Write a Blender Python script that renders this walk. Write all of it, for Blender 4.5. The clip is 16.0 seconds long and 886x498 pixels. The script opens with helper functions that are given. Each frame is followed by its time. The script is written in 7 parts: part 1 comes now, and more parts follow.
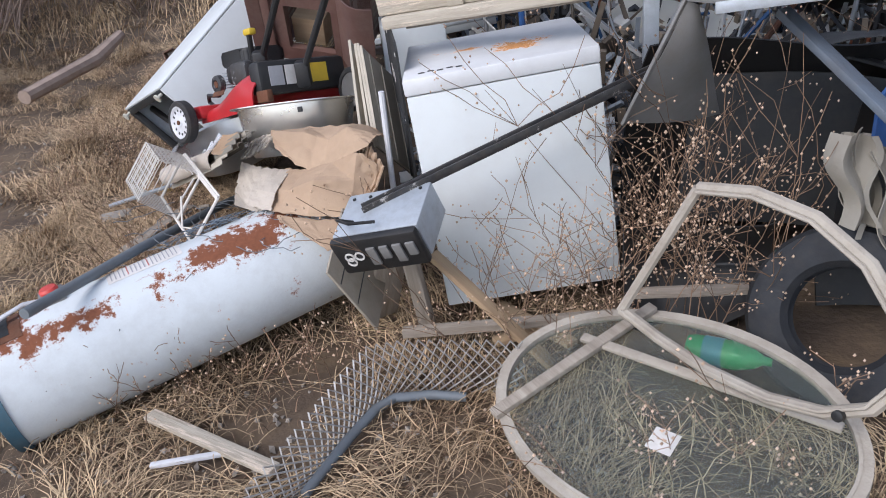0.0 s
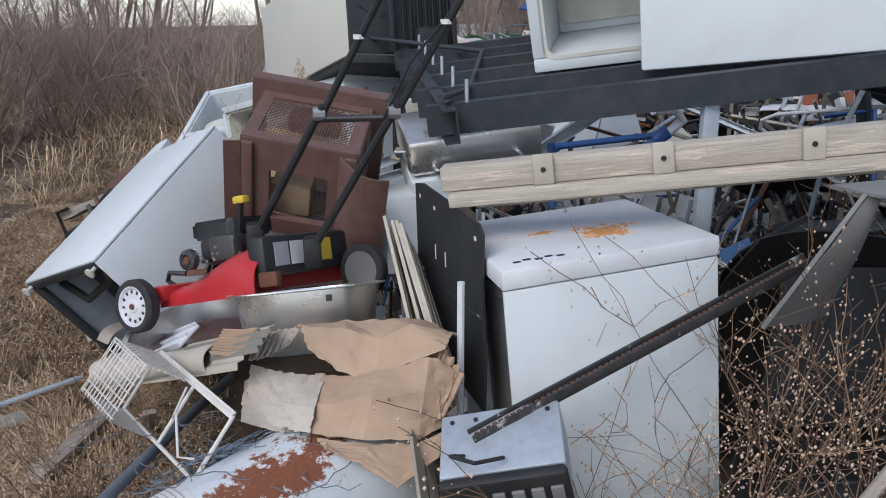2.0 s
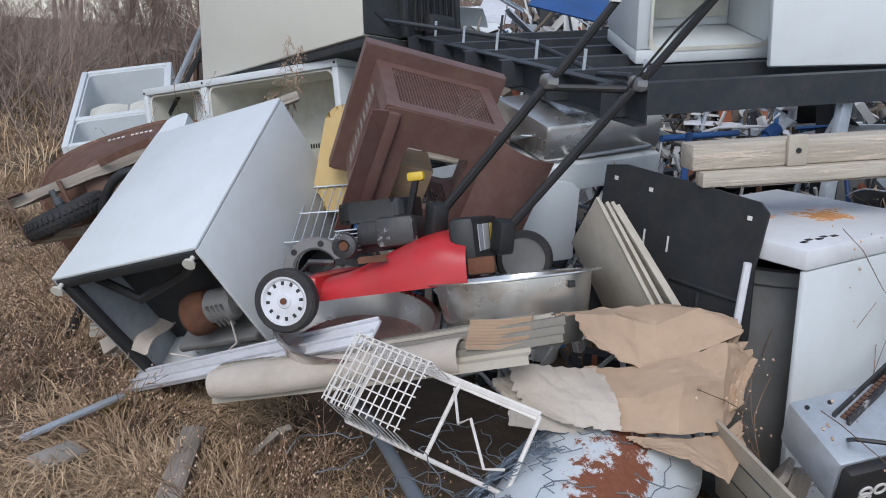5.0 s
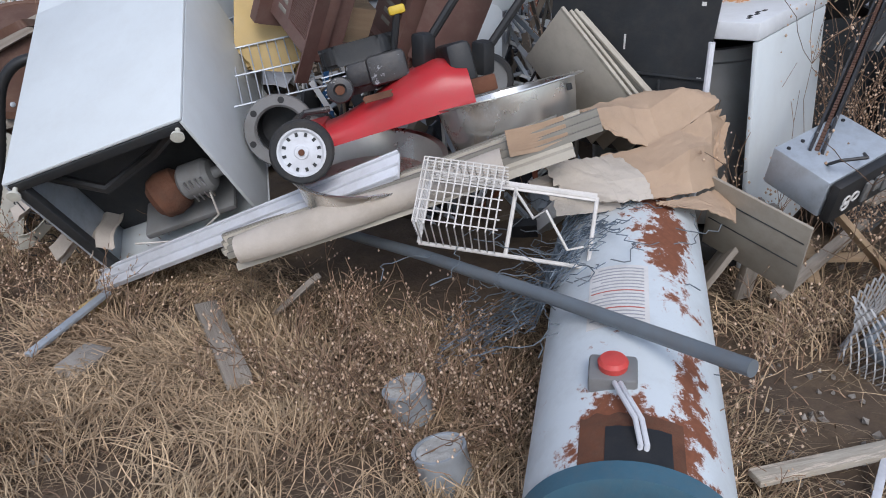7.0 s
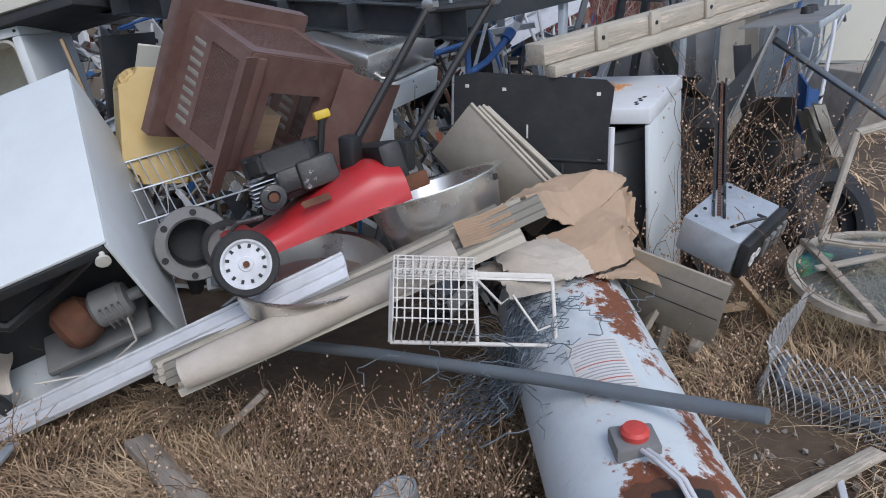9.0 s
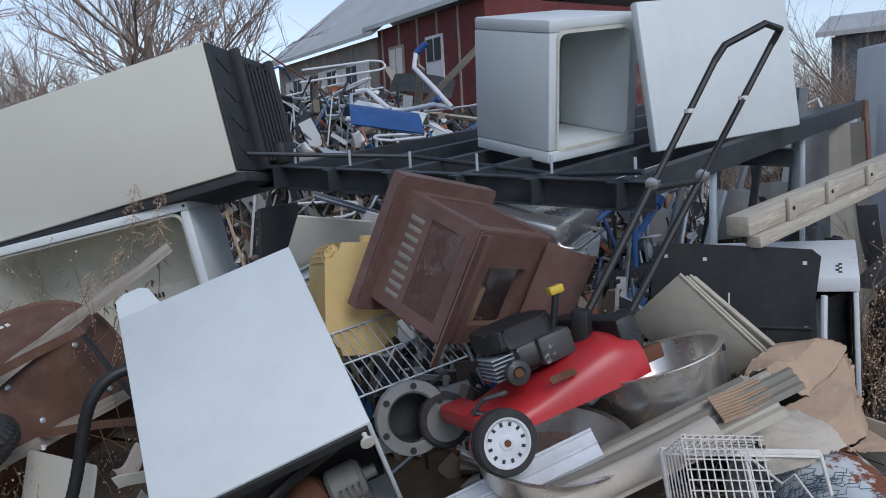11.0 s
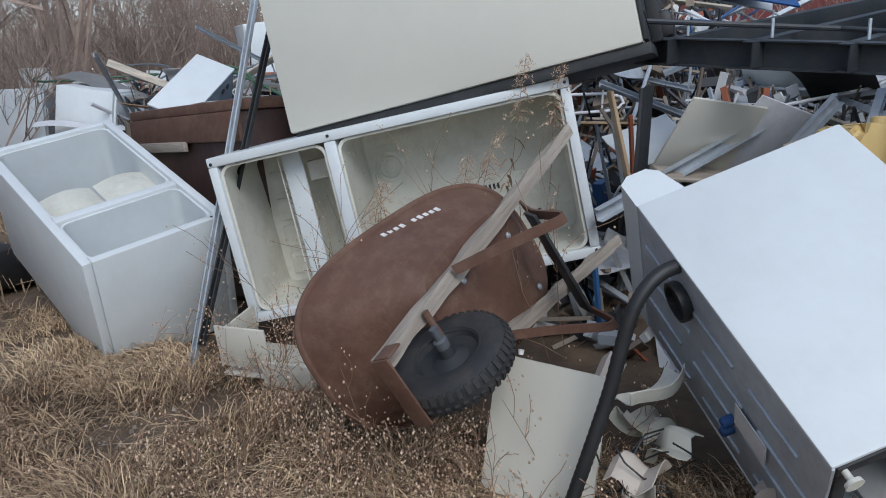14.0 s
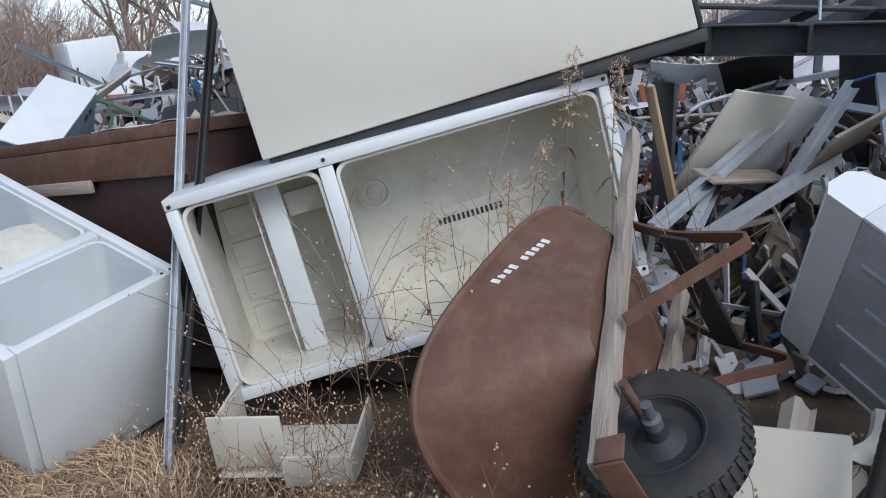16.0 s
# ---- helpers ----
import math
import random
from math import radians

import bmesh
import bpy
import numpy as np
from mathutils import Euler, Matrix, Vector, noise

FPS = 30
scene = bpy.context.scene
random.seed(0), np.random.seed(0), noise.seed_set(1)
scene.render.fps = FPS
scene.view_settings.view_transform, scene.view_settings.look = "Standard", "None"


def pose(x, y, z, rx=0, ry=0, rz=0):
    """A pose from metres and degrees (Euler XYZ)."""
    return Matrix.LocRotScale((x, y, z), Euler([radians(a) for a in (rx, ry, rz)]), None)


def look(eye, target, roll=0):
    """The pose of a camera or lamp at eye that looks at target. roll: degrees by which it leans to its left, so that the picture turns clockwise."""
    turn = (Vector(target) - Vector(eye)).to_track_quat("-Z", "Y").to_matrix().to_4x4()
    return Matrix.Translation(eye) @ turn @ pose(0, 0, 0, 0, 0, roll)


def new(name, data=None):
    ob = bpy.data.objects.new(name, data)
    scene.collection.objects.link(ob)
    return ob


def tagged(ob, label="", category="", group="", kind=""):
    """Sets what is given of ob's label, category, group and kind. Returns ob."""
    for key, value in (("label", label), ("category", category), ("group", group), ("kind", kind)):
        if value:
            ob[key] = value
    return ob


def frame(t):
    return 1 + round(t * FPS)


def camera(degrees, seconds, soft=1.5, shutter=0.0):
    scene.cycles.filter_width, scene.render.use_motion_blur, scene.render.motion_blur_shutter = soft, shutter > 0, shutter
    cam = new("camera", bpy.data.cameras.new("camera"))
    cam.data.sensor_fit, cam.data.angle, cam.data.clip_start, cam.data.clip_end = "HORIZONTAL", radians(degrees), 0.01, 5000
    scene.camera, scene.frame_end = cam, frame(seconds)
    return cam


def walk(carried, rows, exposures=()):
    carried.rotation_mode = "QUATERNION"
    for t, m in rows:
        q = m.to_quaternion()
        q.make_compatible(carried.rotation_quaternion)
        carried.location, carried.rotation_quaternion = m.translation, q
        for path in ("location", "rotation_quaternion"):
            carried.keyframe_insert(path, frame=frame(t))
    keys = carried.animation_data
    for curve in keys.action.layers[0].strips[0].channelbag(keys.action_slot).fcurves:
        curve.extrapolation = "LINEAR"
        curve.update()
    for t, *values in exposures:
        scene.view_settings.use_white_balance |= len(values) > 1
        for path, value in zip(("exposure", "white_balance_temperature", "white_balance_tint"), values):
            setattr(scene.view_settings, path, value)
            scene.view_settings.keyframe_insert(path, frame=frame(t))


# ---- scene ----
cam = camera(58.8, 16.0, soft=1.0)
METRES, EYE, TILT, LEAN, TURN = 7.2, 1.6, -27.0, 6.0, 0.0
ROWS = [
    (0.0, 0.0, 0.0, 0.0, 0.0, 0.0, -0.0),
    (0.5, -0.0203, 0.0163, 0.0055, -4.97, 3.46, -0.71),
    (1.0, -0.0584, 0.0319, 0.0111, -8.24, 6.9, -0.05),
    (1.5, -0.084, 0.0618, 0.0167, -10.87, 8.74, 0.39),
    (2.0, -0.1079, 0.0829, 0.0283, -13.42, 11.26, 1.24),
    (2.5, -0.1417, 0.0845, 0.0201, -20.78, 11.27, 3.59),
    (3.0, -0.1789, 0.0903, 0.0153, -21.46, 11.03, 3.67),
    (3.5, -0.21, 0.1175, 0.0182, -21.02, 11.43, 4.1),
    (6.0, -0.3271, 0.2124, 0.0295, -39.61, 6.9, 9.97),
    (6.5, -0.3576, 0.2227, 0.0265, -44.23, 0.04, 13.84),
    (7.0, -0.3709, 0.2379, 0.0298, -46.26, -1.01, 17.1),
    (7.5, -0.3737, 0.2606, 0.0423, -48.43, -1.36, 21.52),
    (8.0, -0.3878, 0.2677, 0.0427, -56.93, -4.42, 23.69),
    (10.5, -0.4331, 0.3291, 0.0917, -60.2, 8.98, 25.12),
    (11.0, -0.4528, 0.3523, 0.1038, -60.11, 11.22, 24.2),
    (11.5, -0.4635, 0.3785, 0.1123, -57.7, 10.74, 22.06),
    (12.0, -0.4617, 0.4181, 0.1201, -54.95, 6.44, 21.64),
    (12.5, -0.4705, 0.4433, 0.1367, -50.59, 7.96, 19.47),
    (13.0, -0.4822, 0.4743, 0.146, -51.3, 7.72, 17.43),
    (13.5, -0.4975, 0.5022, 0.1644, -52.63, 7.39, 17.99),
    (14.0, -0.488, 0.5395, 0.1793, -53.03, 7.33, 20.78),
    (14.5, -0.4784, 0.5724, 0.2015, -52.82, 7.52, 22.08),
    (15.0, -0.4784, 0.6073, 0.2148, -56.72, 6.38, 20.71),
    (15.5, -0.4825, 0.6377, 0.2337, -63.23, 4.02, 23.35),
    (16.0, -0.4671, 0.6716, 0.2476, -66.99, 2.62, 27.43),
]
walk(cam, [(t, pose(0, 0, EYE, TILT, LEAN, TURN) @ pose(METRES * x, METRES * y, METRES * z, 90 + pitch, roll, yaw)) for t, x, y, z, yaw, pitch, roll in ROWS],
     exposures=[(0.0, 0.5, 6180, 15), (1.5, 0.18, 6100, 13), (2.5, 0.05, 5970, 11), (3.5, 0.08, 5980, 11), (6.0, 0.12, 6030, 12), (8.2, 0.22, 6030, 13),
                (10.3, -0.25, 5780, 10), (11.5, -0.29, 5780, 10), (12.5, -0.02, 5860, 10), (14.0, 0.05, 5900, 9), (16.0, 0.27, 5940, 12)])

# ---------------------------------------------------------------- sky, sun, exposure
sky_world = bpy.data.worlds.new("sky")
scene.world = sky_world
sky_world.use_nodes = True
wn = sky_world.node_tree
sky = wn.nodes.new("ShaderNodeTexSky")
sky.sky_type = "NISHITA"
sky.sun_disc = False
sky.sun_elevation, sky.sun_rotation = radians(42), radians(221)
sky.air_density, sky.dust_density, sky.ozone_density = 1.0, 0.5, 1.0
wn.nodes["Background"].inputs["Strength"].default_value = 0.15
haze = wn.nodes.new("ShaderNodeHueSaturation")
haze.inputs["Saturation"].default_value, haze.inputs["Value"].default_value = 0.55, 1.08
wn.links.new(sky.outputs["Color"], haze.inputs["Color"])
wn.links.new(haze.outputs["Color"], wn.nodes["Background"].inputs["Color"])
sun_lamp = bpy.data.lights.new("sun", "SUN")
sun_lamp.energy, sun_lamp.angle, sun_lamp.color = 1.75, radians(30), (1.0, 0.95, 0.88)
sun = new("sun", sun_lamp)
sun.matrix_world = look((0, 0, 20), (11.2, 12.9, 4.5))

# ---------------------------------------------------------------- materials
MATS = {}


def surf(name, col, col2=None, rough=0.6, metal=0.0, scale=6.0, bump=0.15, fine=90.0, spots=None, spot_col=(0.09, 0.03, 0.012),
         spot_scale=7.0, dirt=0.25, dirt_col=(0.16, 0.12, 0.085), island=0.0, stretch=(1, 1, 1), blobs=()):
    """A worn surface: two colours in blotches, dirt, fine grain and, with spots, rust or flaking above that noise level."""
    if name in MATS:
        return MATS[name]
    m = bpy.data.materials.new(name)
    m.use_nodes = True
    nt = m.node_tree
    bsdf = nt.nodes["Principled BSDF"]
    link = nt.links.new
    co = nt.nodes.new("ShaderNodeTexCoord")
    mp = nt.nodes.new("ShaderNodeMapping")
    mp.inputs["Scale"].default_value = stretch
    link(co.outputs["Object"], mp.inputs["Vector"])

    def nz(sc, detail, rgh=0.6):
        n = nt.nodes.new("ShaderNodeTexNoise")
        n.inputs["Scale"].default_value, n.inputs["Detail"].default_value, n.inputs["Roughness"].default_value = sc, detail, rgh
        link(mp.outputs["Vector"], n.inputs["Vector"])
        return n.outputs["Fac"]

    def ramp(fac, a, b):
        r = nt.nodes.new("ShaderNodeMapRange")
        r.inputs["From Min"].default_value, r.inputs["From Max"].default_value = a, b
        link(fac, r.inputs["Value"])
        return r.outputs["Result"]

    def mix(fac, a, b):
        x = nt.nodes.new("ShaderNodeMix")
        x.data_type = "RGBA"
        if isinstance(fac, float):
            x.inputs["Factor"].default_value = fac
        else:
            link(fac, x.inputs["Factor"])
        for sock, v in ((x.inputs["A"], a), (x.inputs["B"], b)):
            if isinstance(v, tuple):
                sock.default_value = (*v, 1)
            else:
                link(v, sock)
        return x.outputs["Result"]

    col2 = col2 or tuple(c * 0.8 for c in col)
    big = nz(scale, 5)
    grain = nz(fine, 4)
    base = mix(ramp(big, 0.3, 0.7), tuple(col), tuple(col2))
    if dirt:
        d = nt.nodes.new("ShaderNodeMath")
        d.operation = "MULTIPLY"
        link(ramp(nz(scale * 2.3, 8, 0.75), 0.45, 0.8), d.inputs[0])
        d.inputs[1].default_value = dirt
        base = mix(d.outputs[0], base, dirt_col)
    rough_out = None
    if spots is not None:
        level = nz(spot_scale, 10, 0.76)
        for bx, by, bz, rx, ry, rz, gain in blobs:
            # flaking gathers round a place on the object: centre, radii, gain
            mv, ln, mr, ad = (nt.nodes.new(k) for k in ("ShaderNodeMapping", "ShaderNodeVectorMath", "ShaderNodeMapRange", "ShaderNodeMath"))
            mv.inputs["Location"].default_value = (-bx / rx, -by / ry, -bz / rz)
            mv.inputs["Scale"].default_value = (1 / rx, 1 / ry, 1 / rz)
            link(co.outputs["Object"], mv.inputs["Vector"])
            ln.operation, ad.operation = "LENGTH", "ADD"
            link(mv.outputs["Vector"], ln.inputs[0])
            link(ln.outputs["Value"], mr.inputs["Value"])
            mr.inputs["To Min"].default_value, mr.inputs["To Max"].default_value = gain, 0.0
            link(level, ad.inputs[0])
            link(mr.outputs["Result"], ad.inputs[1])
            level = ad.outputs[0]
        sp = ramp(level, spots, spots + 0.03)
        rim = ramp(level, spots - 0.025, spots + 0.015)
        base = mix(rim, base, tuple(min(1, c * 0.5 + s * 1.6) for c, s in zip(col, spot_col)))
        base = mix(sp, base, mix(grain, spot_col, tuple(c * 2.4 for c in spot_col)))
        mr = nt.nodes.new("ShaderNodeMapRange")
        mr.inputs["To Min"].default_value, mr.inputs["To Max"].default_value = rough, 0.9
        link(sp, mr.inputs["Value"])
        rough_out = mr.outputs["Result"]
        if metal:
            mm = nt.nodes.new("ShaderNodeMapRange")
            mm.inputs["To Min"].default_value, mm.inputs["To Max"].default_value = metal, 0.0
            link(sp, mm.inputs["Value"])
            link(mm.outputs["Result"], bsdf.inputs["Metallic"])
    if island:
        hs = nt.nodes.new("ShaderNodeHueSaturation")
        gi = nt.nodes.new("ShaderNodeNewGeometry")
        mr = nt.nodes.new("ShaderNodeMapRange")
        mr.inputs["To Min"].default_value, mr.inputs["To Max"].default_value = 1 - island, 1 + island
        link(gi.outputs["Random Per Island"], mr.inputs["Value"])
        link(mr.outputs["Result"], hs.inputs["Value"])
        link(base, hs.inputs["Color"])
        base = hs.outputs["Color"]
    link(base, bsdf.inputs["Base Color"])
    if rough_out is not None:
        link(rough_out, bsdf.inputs["Roughness"])
    else:
        mr = nt.nodes.new("ShaderNodeMapRange")
        mr.inputs["To Min"].default_value, mr.inputs["To Max"].default_value = max(0.05, rough - 0.12), min(1, rough + 0.15)
        link(big, mr.inputs["Value"])
        link(mr.outputs["Result"], bsdf.inputs["Roughness"])
    if spots is None or not metal:
        bsdf.inputs["Metallic"].default_value = metal
    bp = nt.nodes.new("ShaderNodeBump")
    bp.inputs["Strength"].default_value, bp.inputs["Distance"].default_value = bump, 0.01
    link(grain, bp.inputs["Height"])
    link(bp.outputs["Normal"], bsdf.inputs["Normal"])
    MATS[name] = m
    return m


enamel = surf("enamel", (0.655, 0.69, 0.695), (0.6, 0.63, 0.635), 0.42, bump=0.03, scale=3, dirt=0.18, dirt_col=(0.4, 0.37, 0.33))
enamel_rust = surf("enamel_rust", (0.7, 0.71, 0.72), (0.64, 0.65, 0.66), 0.42, bump=0.04, scale=3, spots=0.72, spot_col=(0.36, 0.17, 0.06), spot_scale=9, dirt=0.2, blobs=((0.4, 0.2, 0.86, 0.17, 0.13, 0.1, 0.3), (0.33, 0.32, 0.86, 0.4, 0.1, 0.1, 0.24)))
cream = surf("cream_enamel", (0.6, 0.58, 0.5), (0.57, 0.55, 0.48), 0.5, bump=0.05, scale=1.5, dirt=0.15, dirt_col=(0.4, 0.38, 0.32))
liner = surf("liner_plastic", (0.66, 0.65, 0.58), (0.6, 0.585, 0.5), 0.5, bump=0.05, scale=3, dirt=0.5, dirt_col=(0.3, 0.26, 0.19))
tank_white = surf("tank_paint", (0.665, 0.71, 0.73), (0.61, 0.65, 0.67), 0.45, bump=0.1, scale=3, spots=0.64, spot_col=(0.12, 0.042, 0.02), spot_scale=11, dirt=0.25, blobs=((0.98, -0.08, 0.2, 0.42, 0.15, 0.16, 0.27), (0.1, 0.0, 0.21, 0.24, 0.3, 0.2, 0.24), (0.6, -0.12, 0.18, 0.5, 0.09, 0.1, 0.12), (0.3, -0.13, 0.17, 0.3, 0.07, 0.1, 0.14)))
blue_paint = surf("blue_cap_paint", (0.04, 0.105, 0.15), (0.055, 0.13, 0.18), 0.55, bump=0.1, spots=0.66, spot_col=(0.1, 0.045, 0.02), scale=8)
galv = surf("galvanised_steel", (0.52, 0.56, 0.6), (0.42, 0.46, 0.5), 0.45, 0.4, bump=0.06, scale=9, dirt=0.35)
grey_panel = surf("grey_sheet", (0.24, 0.24, 0.24), (0.19, 0.19, 0.185), 0.6, 0.2, bump=0.08, scale=4, dirt=0.4)
dark_panel = surf("dark_sheet", (0.026, 0.029, 0.032), (0.019, 0.021, 0.023), 0.6, bump=0.08, scale=5, dirt=0.15)
black = surf("black_plastic", (0.012, 0.013, 0.014), (0.019, 0.019, 0.02), 0.5, bump=0.08, dirt=0.1)
rubber = surf("rubber", (0.018, 0.019, 0.021), (0.026, 0.026, 0.027), 0.75, bump=0.2, dirt=0.25)
steel_dark = surf("painted_steel", (0.034, 0.042, 0.05), (0.025, 0.031, 0.038), 0.55, 0.1, bump=0.06, scale=4, dirt=0.3, spots=0.7, spot_col=(0.1, 0.05, 0.03))
stainless = surf("stainless", (0.82, 0.8, 0.76), (0.72, 0.7, 0.66), 0.27, 0.9, bump=0.03, scale=4, dirt=0.15)
chrome = surf("dull_chrome", (0.5, 0.5, 0.5), (0.4, 0.4, 0.4), 0.3, 0.9, bump=0.04)
red_paint = surf("red_paint", (0.5, 0.025, 0.03), (0.42, 0.02, 0.025), 0.35, bump=0.05, scale=6, dirt=0.25, spots=0.72, spot_col=(0.1, 0.05, 0.04))
brown_plastic = surf("brown_plastic", (0.16, 0.088, 0.072), (0.12, 0.066, 0.055), 0.42, bump=0.06, dirt=0.4, dirt_col=(0.26, 0.2, 0.16))
rust_brown = surf("rusty_steel", (0.14, 0.07, 0.045), (0.1, 0.05, 0.035), 0.62, 0.1, bump=0.14, scale=5, dirt=0.6, dirt_col=(0.24, 0.16, 0.11), spots=0.63, spot_col=(0.07, 0.04, 0.03), spot_scale=9)
rust = surf("rust", (0.15, 0.055, 0.025), (0.08, 0.035, 0.02), 0.85, bump=0.3, scale=12)
wood_old = surf("weathered_wood", (0.42, 0.37, 0.31), (0.26, 0.22, 0.18), 0.85, bump=0.5, scale=3, fine=30, stretch=(0.6, 9, 9), dirt=0.5)
wood_tan = surf("tan_wood", (0.42, 0.31, 0.19), (0.34, 0.23, 0.14), 0.8, bump=0.3, scale=3, fine=30, stretch=(0.6, 9, 9), dirt=0.3)
wood_paint = surf("flaking_painted_wood", (0.5, 0.45, 0.37), (0.41, 0.36, 0.29), 0.75, bump=0.35, scale=3, fine=30, stretch=(0.5, 7, 7), dirt=0.7, spots=0.58, spot_col=(0.3, 0.25, 0.2), spot_scale=5)
card = surf("kraft_paper", (0.48, 0.345, 0.235), (0.4, 0.28, 0.19), 0.85, bump=0.15, scale=3, dirt=0.25)
card_grey = surf("faded_paper", (0.52, 0.46, 0.4), (0.46, 0.4, 0.33), 0.85, bump=0.2, scale=3, dirt=0.3)
siding = surf("beige_siding", (0.5, 0.45, 0.37), (0.43, 0.385, 0.31), 0.6, bump=0.1, scale=4, dirt=0.35)
siding_dark = surf("drab_siding", (0.26, 0.24, 0.2), (0.21, 0.195, 0.165), 0.6, bump=0.1, scale=4, dirt=0.35)
white_metal = surf("white_trim", (0.68, 0.69, 0.72), (0.6, 0.6, 0.62), 0.5, bump=0.08, scale=5, dirt=0.3)
wire_white = surf("white_wire", (0.7, 0.66, 0.62), (0.6, 0.56, 0.5), 0.5, bump=0.1, scale=10, spots=0.68, spot_col=(0.2, 0.1, 0.05))
yellow = surf("yellow_plastic", (0.62, 0.47, 0.22), (0.55, 0.38, 0.14), 0.45, bump=0.05, scale=2.5, dirt=0.2)
pvc_grey = surf("grey_pipe", (0.16, 0.185, 0.205), (0.13, 0.15, 0.17), 0.5, bump=0.08, dirt=0.3)
blue_plastic = surf("blue_plastic", (0.03, 0.1, 0.3), (0.02, 0.07, 0.2), 0.45)
green_plastic = surf("green_plastic", (0.02, 0.42, 0.14), (0.02, 0.35, 0.12), 0.25)
red_plastic = surf("red_plastic", (0.6, 0.06, 0.05), (0.5, 0.05, 0.045), 0.5)
yellow_bright = surf("bright_yellow", (0.65, 0.45, 0.03), (0.55, 0.38, 0.03), 0.5)
label_white = surf("label_paper", (0.72, 0.7, 0.68), (0.65, 0.62, 0.58), 0.7, scale=9)
ink_red = surf("faded_red_ink", (0.5, 0.12, 0.1), (0.45, 0.15, 0.12), 0.7)
ink_grey = surf("faded_grey_ink", (0.34, 0.34, 0.36), (0.4, 0.4, 0.42), 0.7)
grass_mat = surf("dry_grass", (0.58, 0.44, 0.275), (0.34, 0.23, 0.14), 0.9, bump=0.0, scale=0.9, dirt=0.0, island=0.5)
pod_mat = surf("seed_pod", (0.6, 0.46, 0.34), (0.42, 0.27, 0.17), 0.8, island=0.35, dirt=0)
stem_mat = surf("dry_stem", (0.24, 0.15, 0.095), (0.15, 0.095, 0.06), 0.85, dirt=0, island=0.5)
bark = surf("grey_brown_bark", (0.38, 0.29, 0.235), (0.26, 0.195, 0.16), 0.9, dirt=0.2, island=0.35)
soil = surf("dry_soil", (0.14, 0.1, 0.068), (0.065, 0.045, 0.032), 0.95, bump=0.8, scale=1.6, fine=25, dirt=0.6, dirt_col=(0.26, 0.18, 0.1))
stone = surf("pale_gravel", (0.36, 0.33, 0.29), (0.24, 0.21, 0.18), 0.9, bump=0.3, island=0.4)

frame_wood = surf("bare_frame_wood", (0.44, 0.4, 0.34), (0.34, 0.3, 0.25), 0.8, bump=0.3, scale=6, dirt=0.5)

glass = bpy.data.materials.new("dusty_glass")
glass.use_nodes = True
gb = glass.node_tree.nodes["Principled BSDF"]
gb.inputs["Base Color"].default_value = (0.85, 0.92, 0.88, 1)
gb.inputs["Roughness"].default_value = 0.04
gb.inputs["Transmission Weight"].default_value = 0.96
gb.inputs["IOR"].default_value = 1.25


# ---------------------------------------------------------------- building helpers
def axes(o, xd, yd):
    """A pose at o with its x axis along xd and its y axis near yd."""
    x = Vector(xd).normalized()
    z = x.cross(Vector(yd)).normalized()
    y = z.cross(x)
    m = Matrix((x, y, z)).transposed().to_4x4()
    m.translation = Vector(o)
    return m


def between(p, q, side=(0, 0, 1)):
    """A pose at p with x towards q and z near side."""
    x = (Vector(q) - Vector(p)).normalized()
    y = Vector(side).cross(x).normalized()
    return axes(p, x, y)


def thing(name, label, category, m=None, group=""):
    ob = new(name)
    ob.empty_display_size = 0.1
    if m is not None:
        ob.matrix_world = m
    return tagged(ob, label, category, group)


def mesh_of(name, bm, material, smooth=35):
    me = bpy.data.meshes.new(name)
    bmesh.ops.recalc_face_normals(bm, faces=bm.faces)
    bm.to_mesh(me)
    bm.free()
    me.materials.append(material)
    if smooth:
        me.shade_smooth()
        me.set_sharp_from_angle(angle=radians(smooth))
    return me


def part(name, bm, material, parent, label="", m=None, smooth=35):
    ob = new(name, mesh_of(name, bm, material, smooth))
    ob.parent = parent
    if m is not None:
        ob.matrix_local = m
    return tagged(ob, label)


def solo(name, bm, material, label, category, m=None, group="", kind="", smooth=35):
    ob = new(name, mesh_of(name, bm, material, smooth))
    if m is not None:
        ob.matrix_world = m
    return tagged(ob, label, category, group, kind)


def box(bm, size, c=(0, 0, 0), bev=0.0, m=None, seg=2):
    r = bmesh.ops.create_cube(bm, size=1.0)
    vs = r["verts"]
    t = Matrix.Translation(c) @ Matrix.Diagonal((*size, 1))
    if m is not None:
        t = m @ t
    bmesh.ops.transform(bm, matrix=t, verts=vs)
    if bev:
        es = list({e for v in vs for e in v.link_edges})
        bmesh.ops.bevel(bm, geom=es, offset=bev, segments=seg, profile=0.5, affect="EDGES")
    return bm


def slab(bm, x0, x1, y0, y1, z0, z1, bev=0.0):
    return box(bm, (x1 - x0, y1 - y0, z1 - z0), ((x0 + x1) / 2, (y0 + y1) / 2, (z0 + z1) / 2), bev)


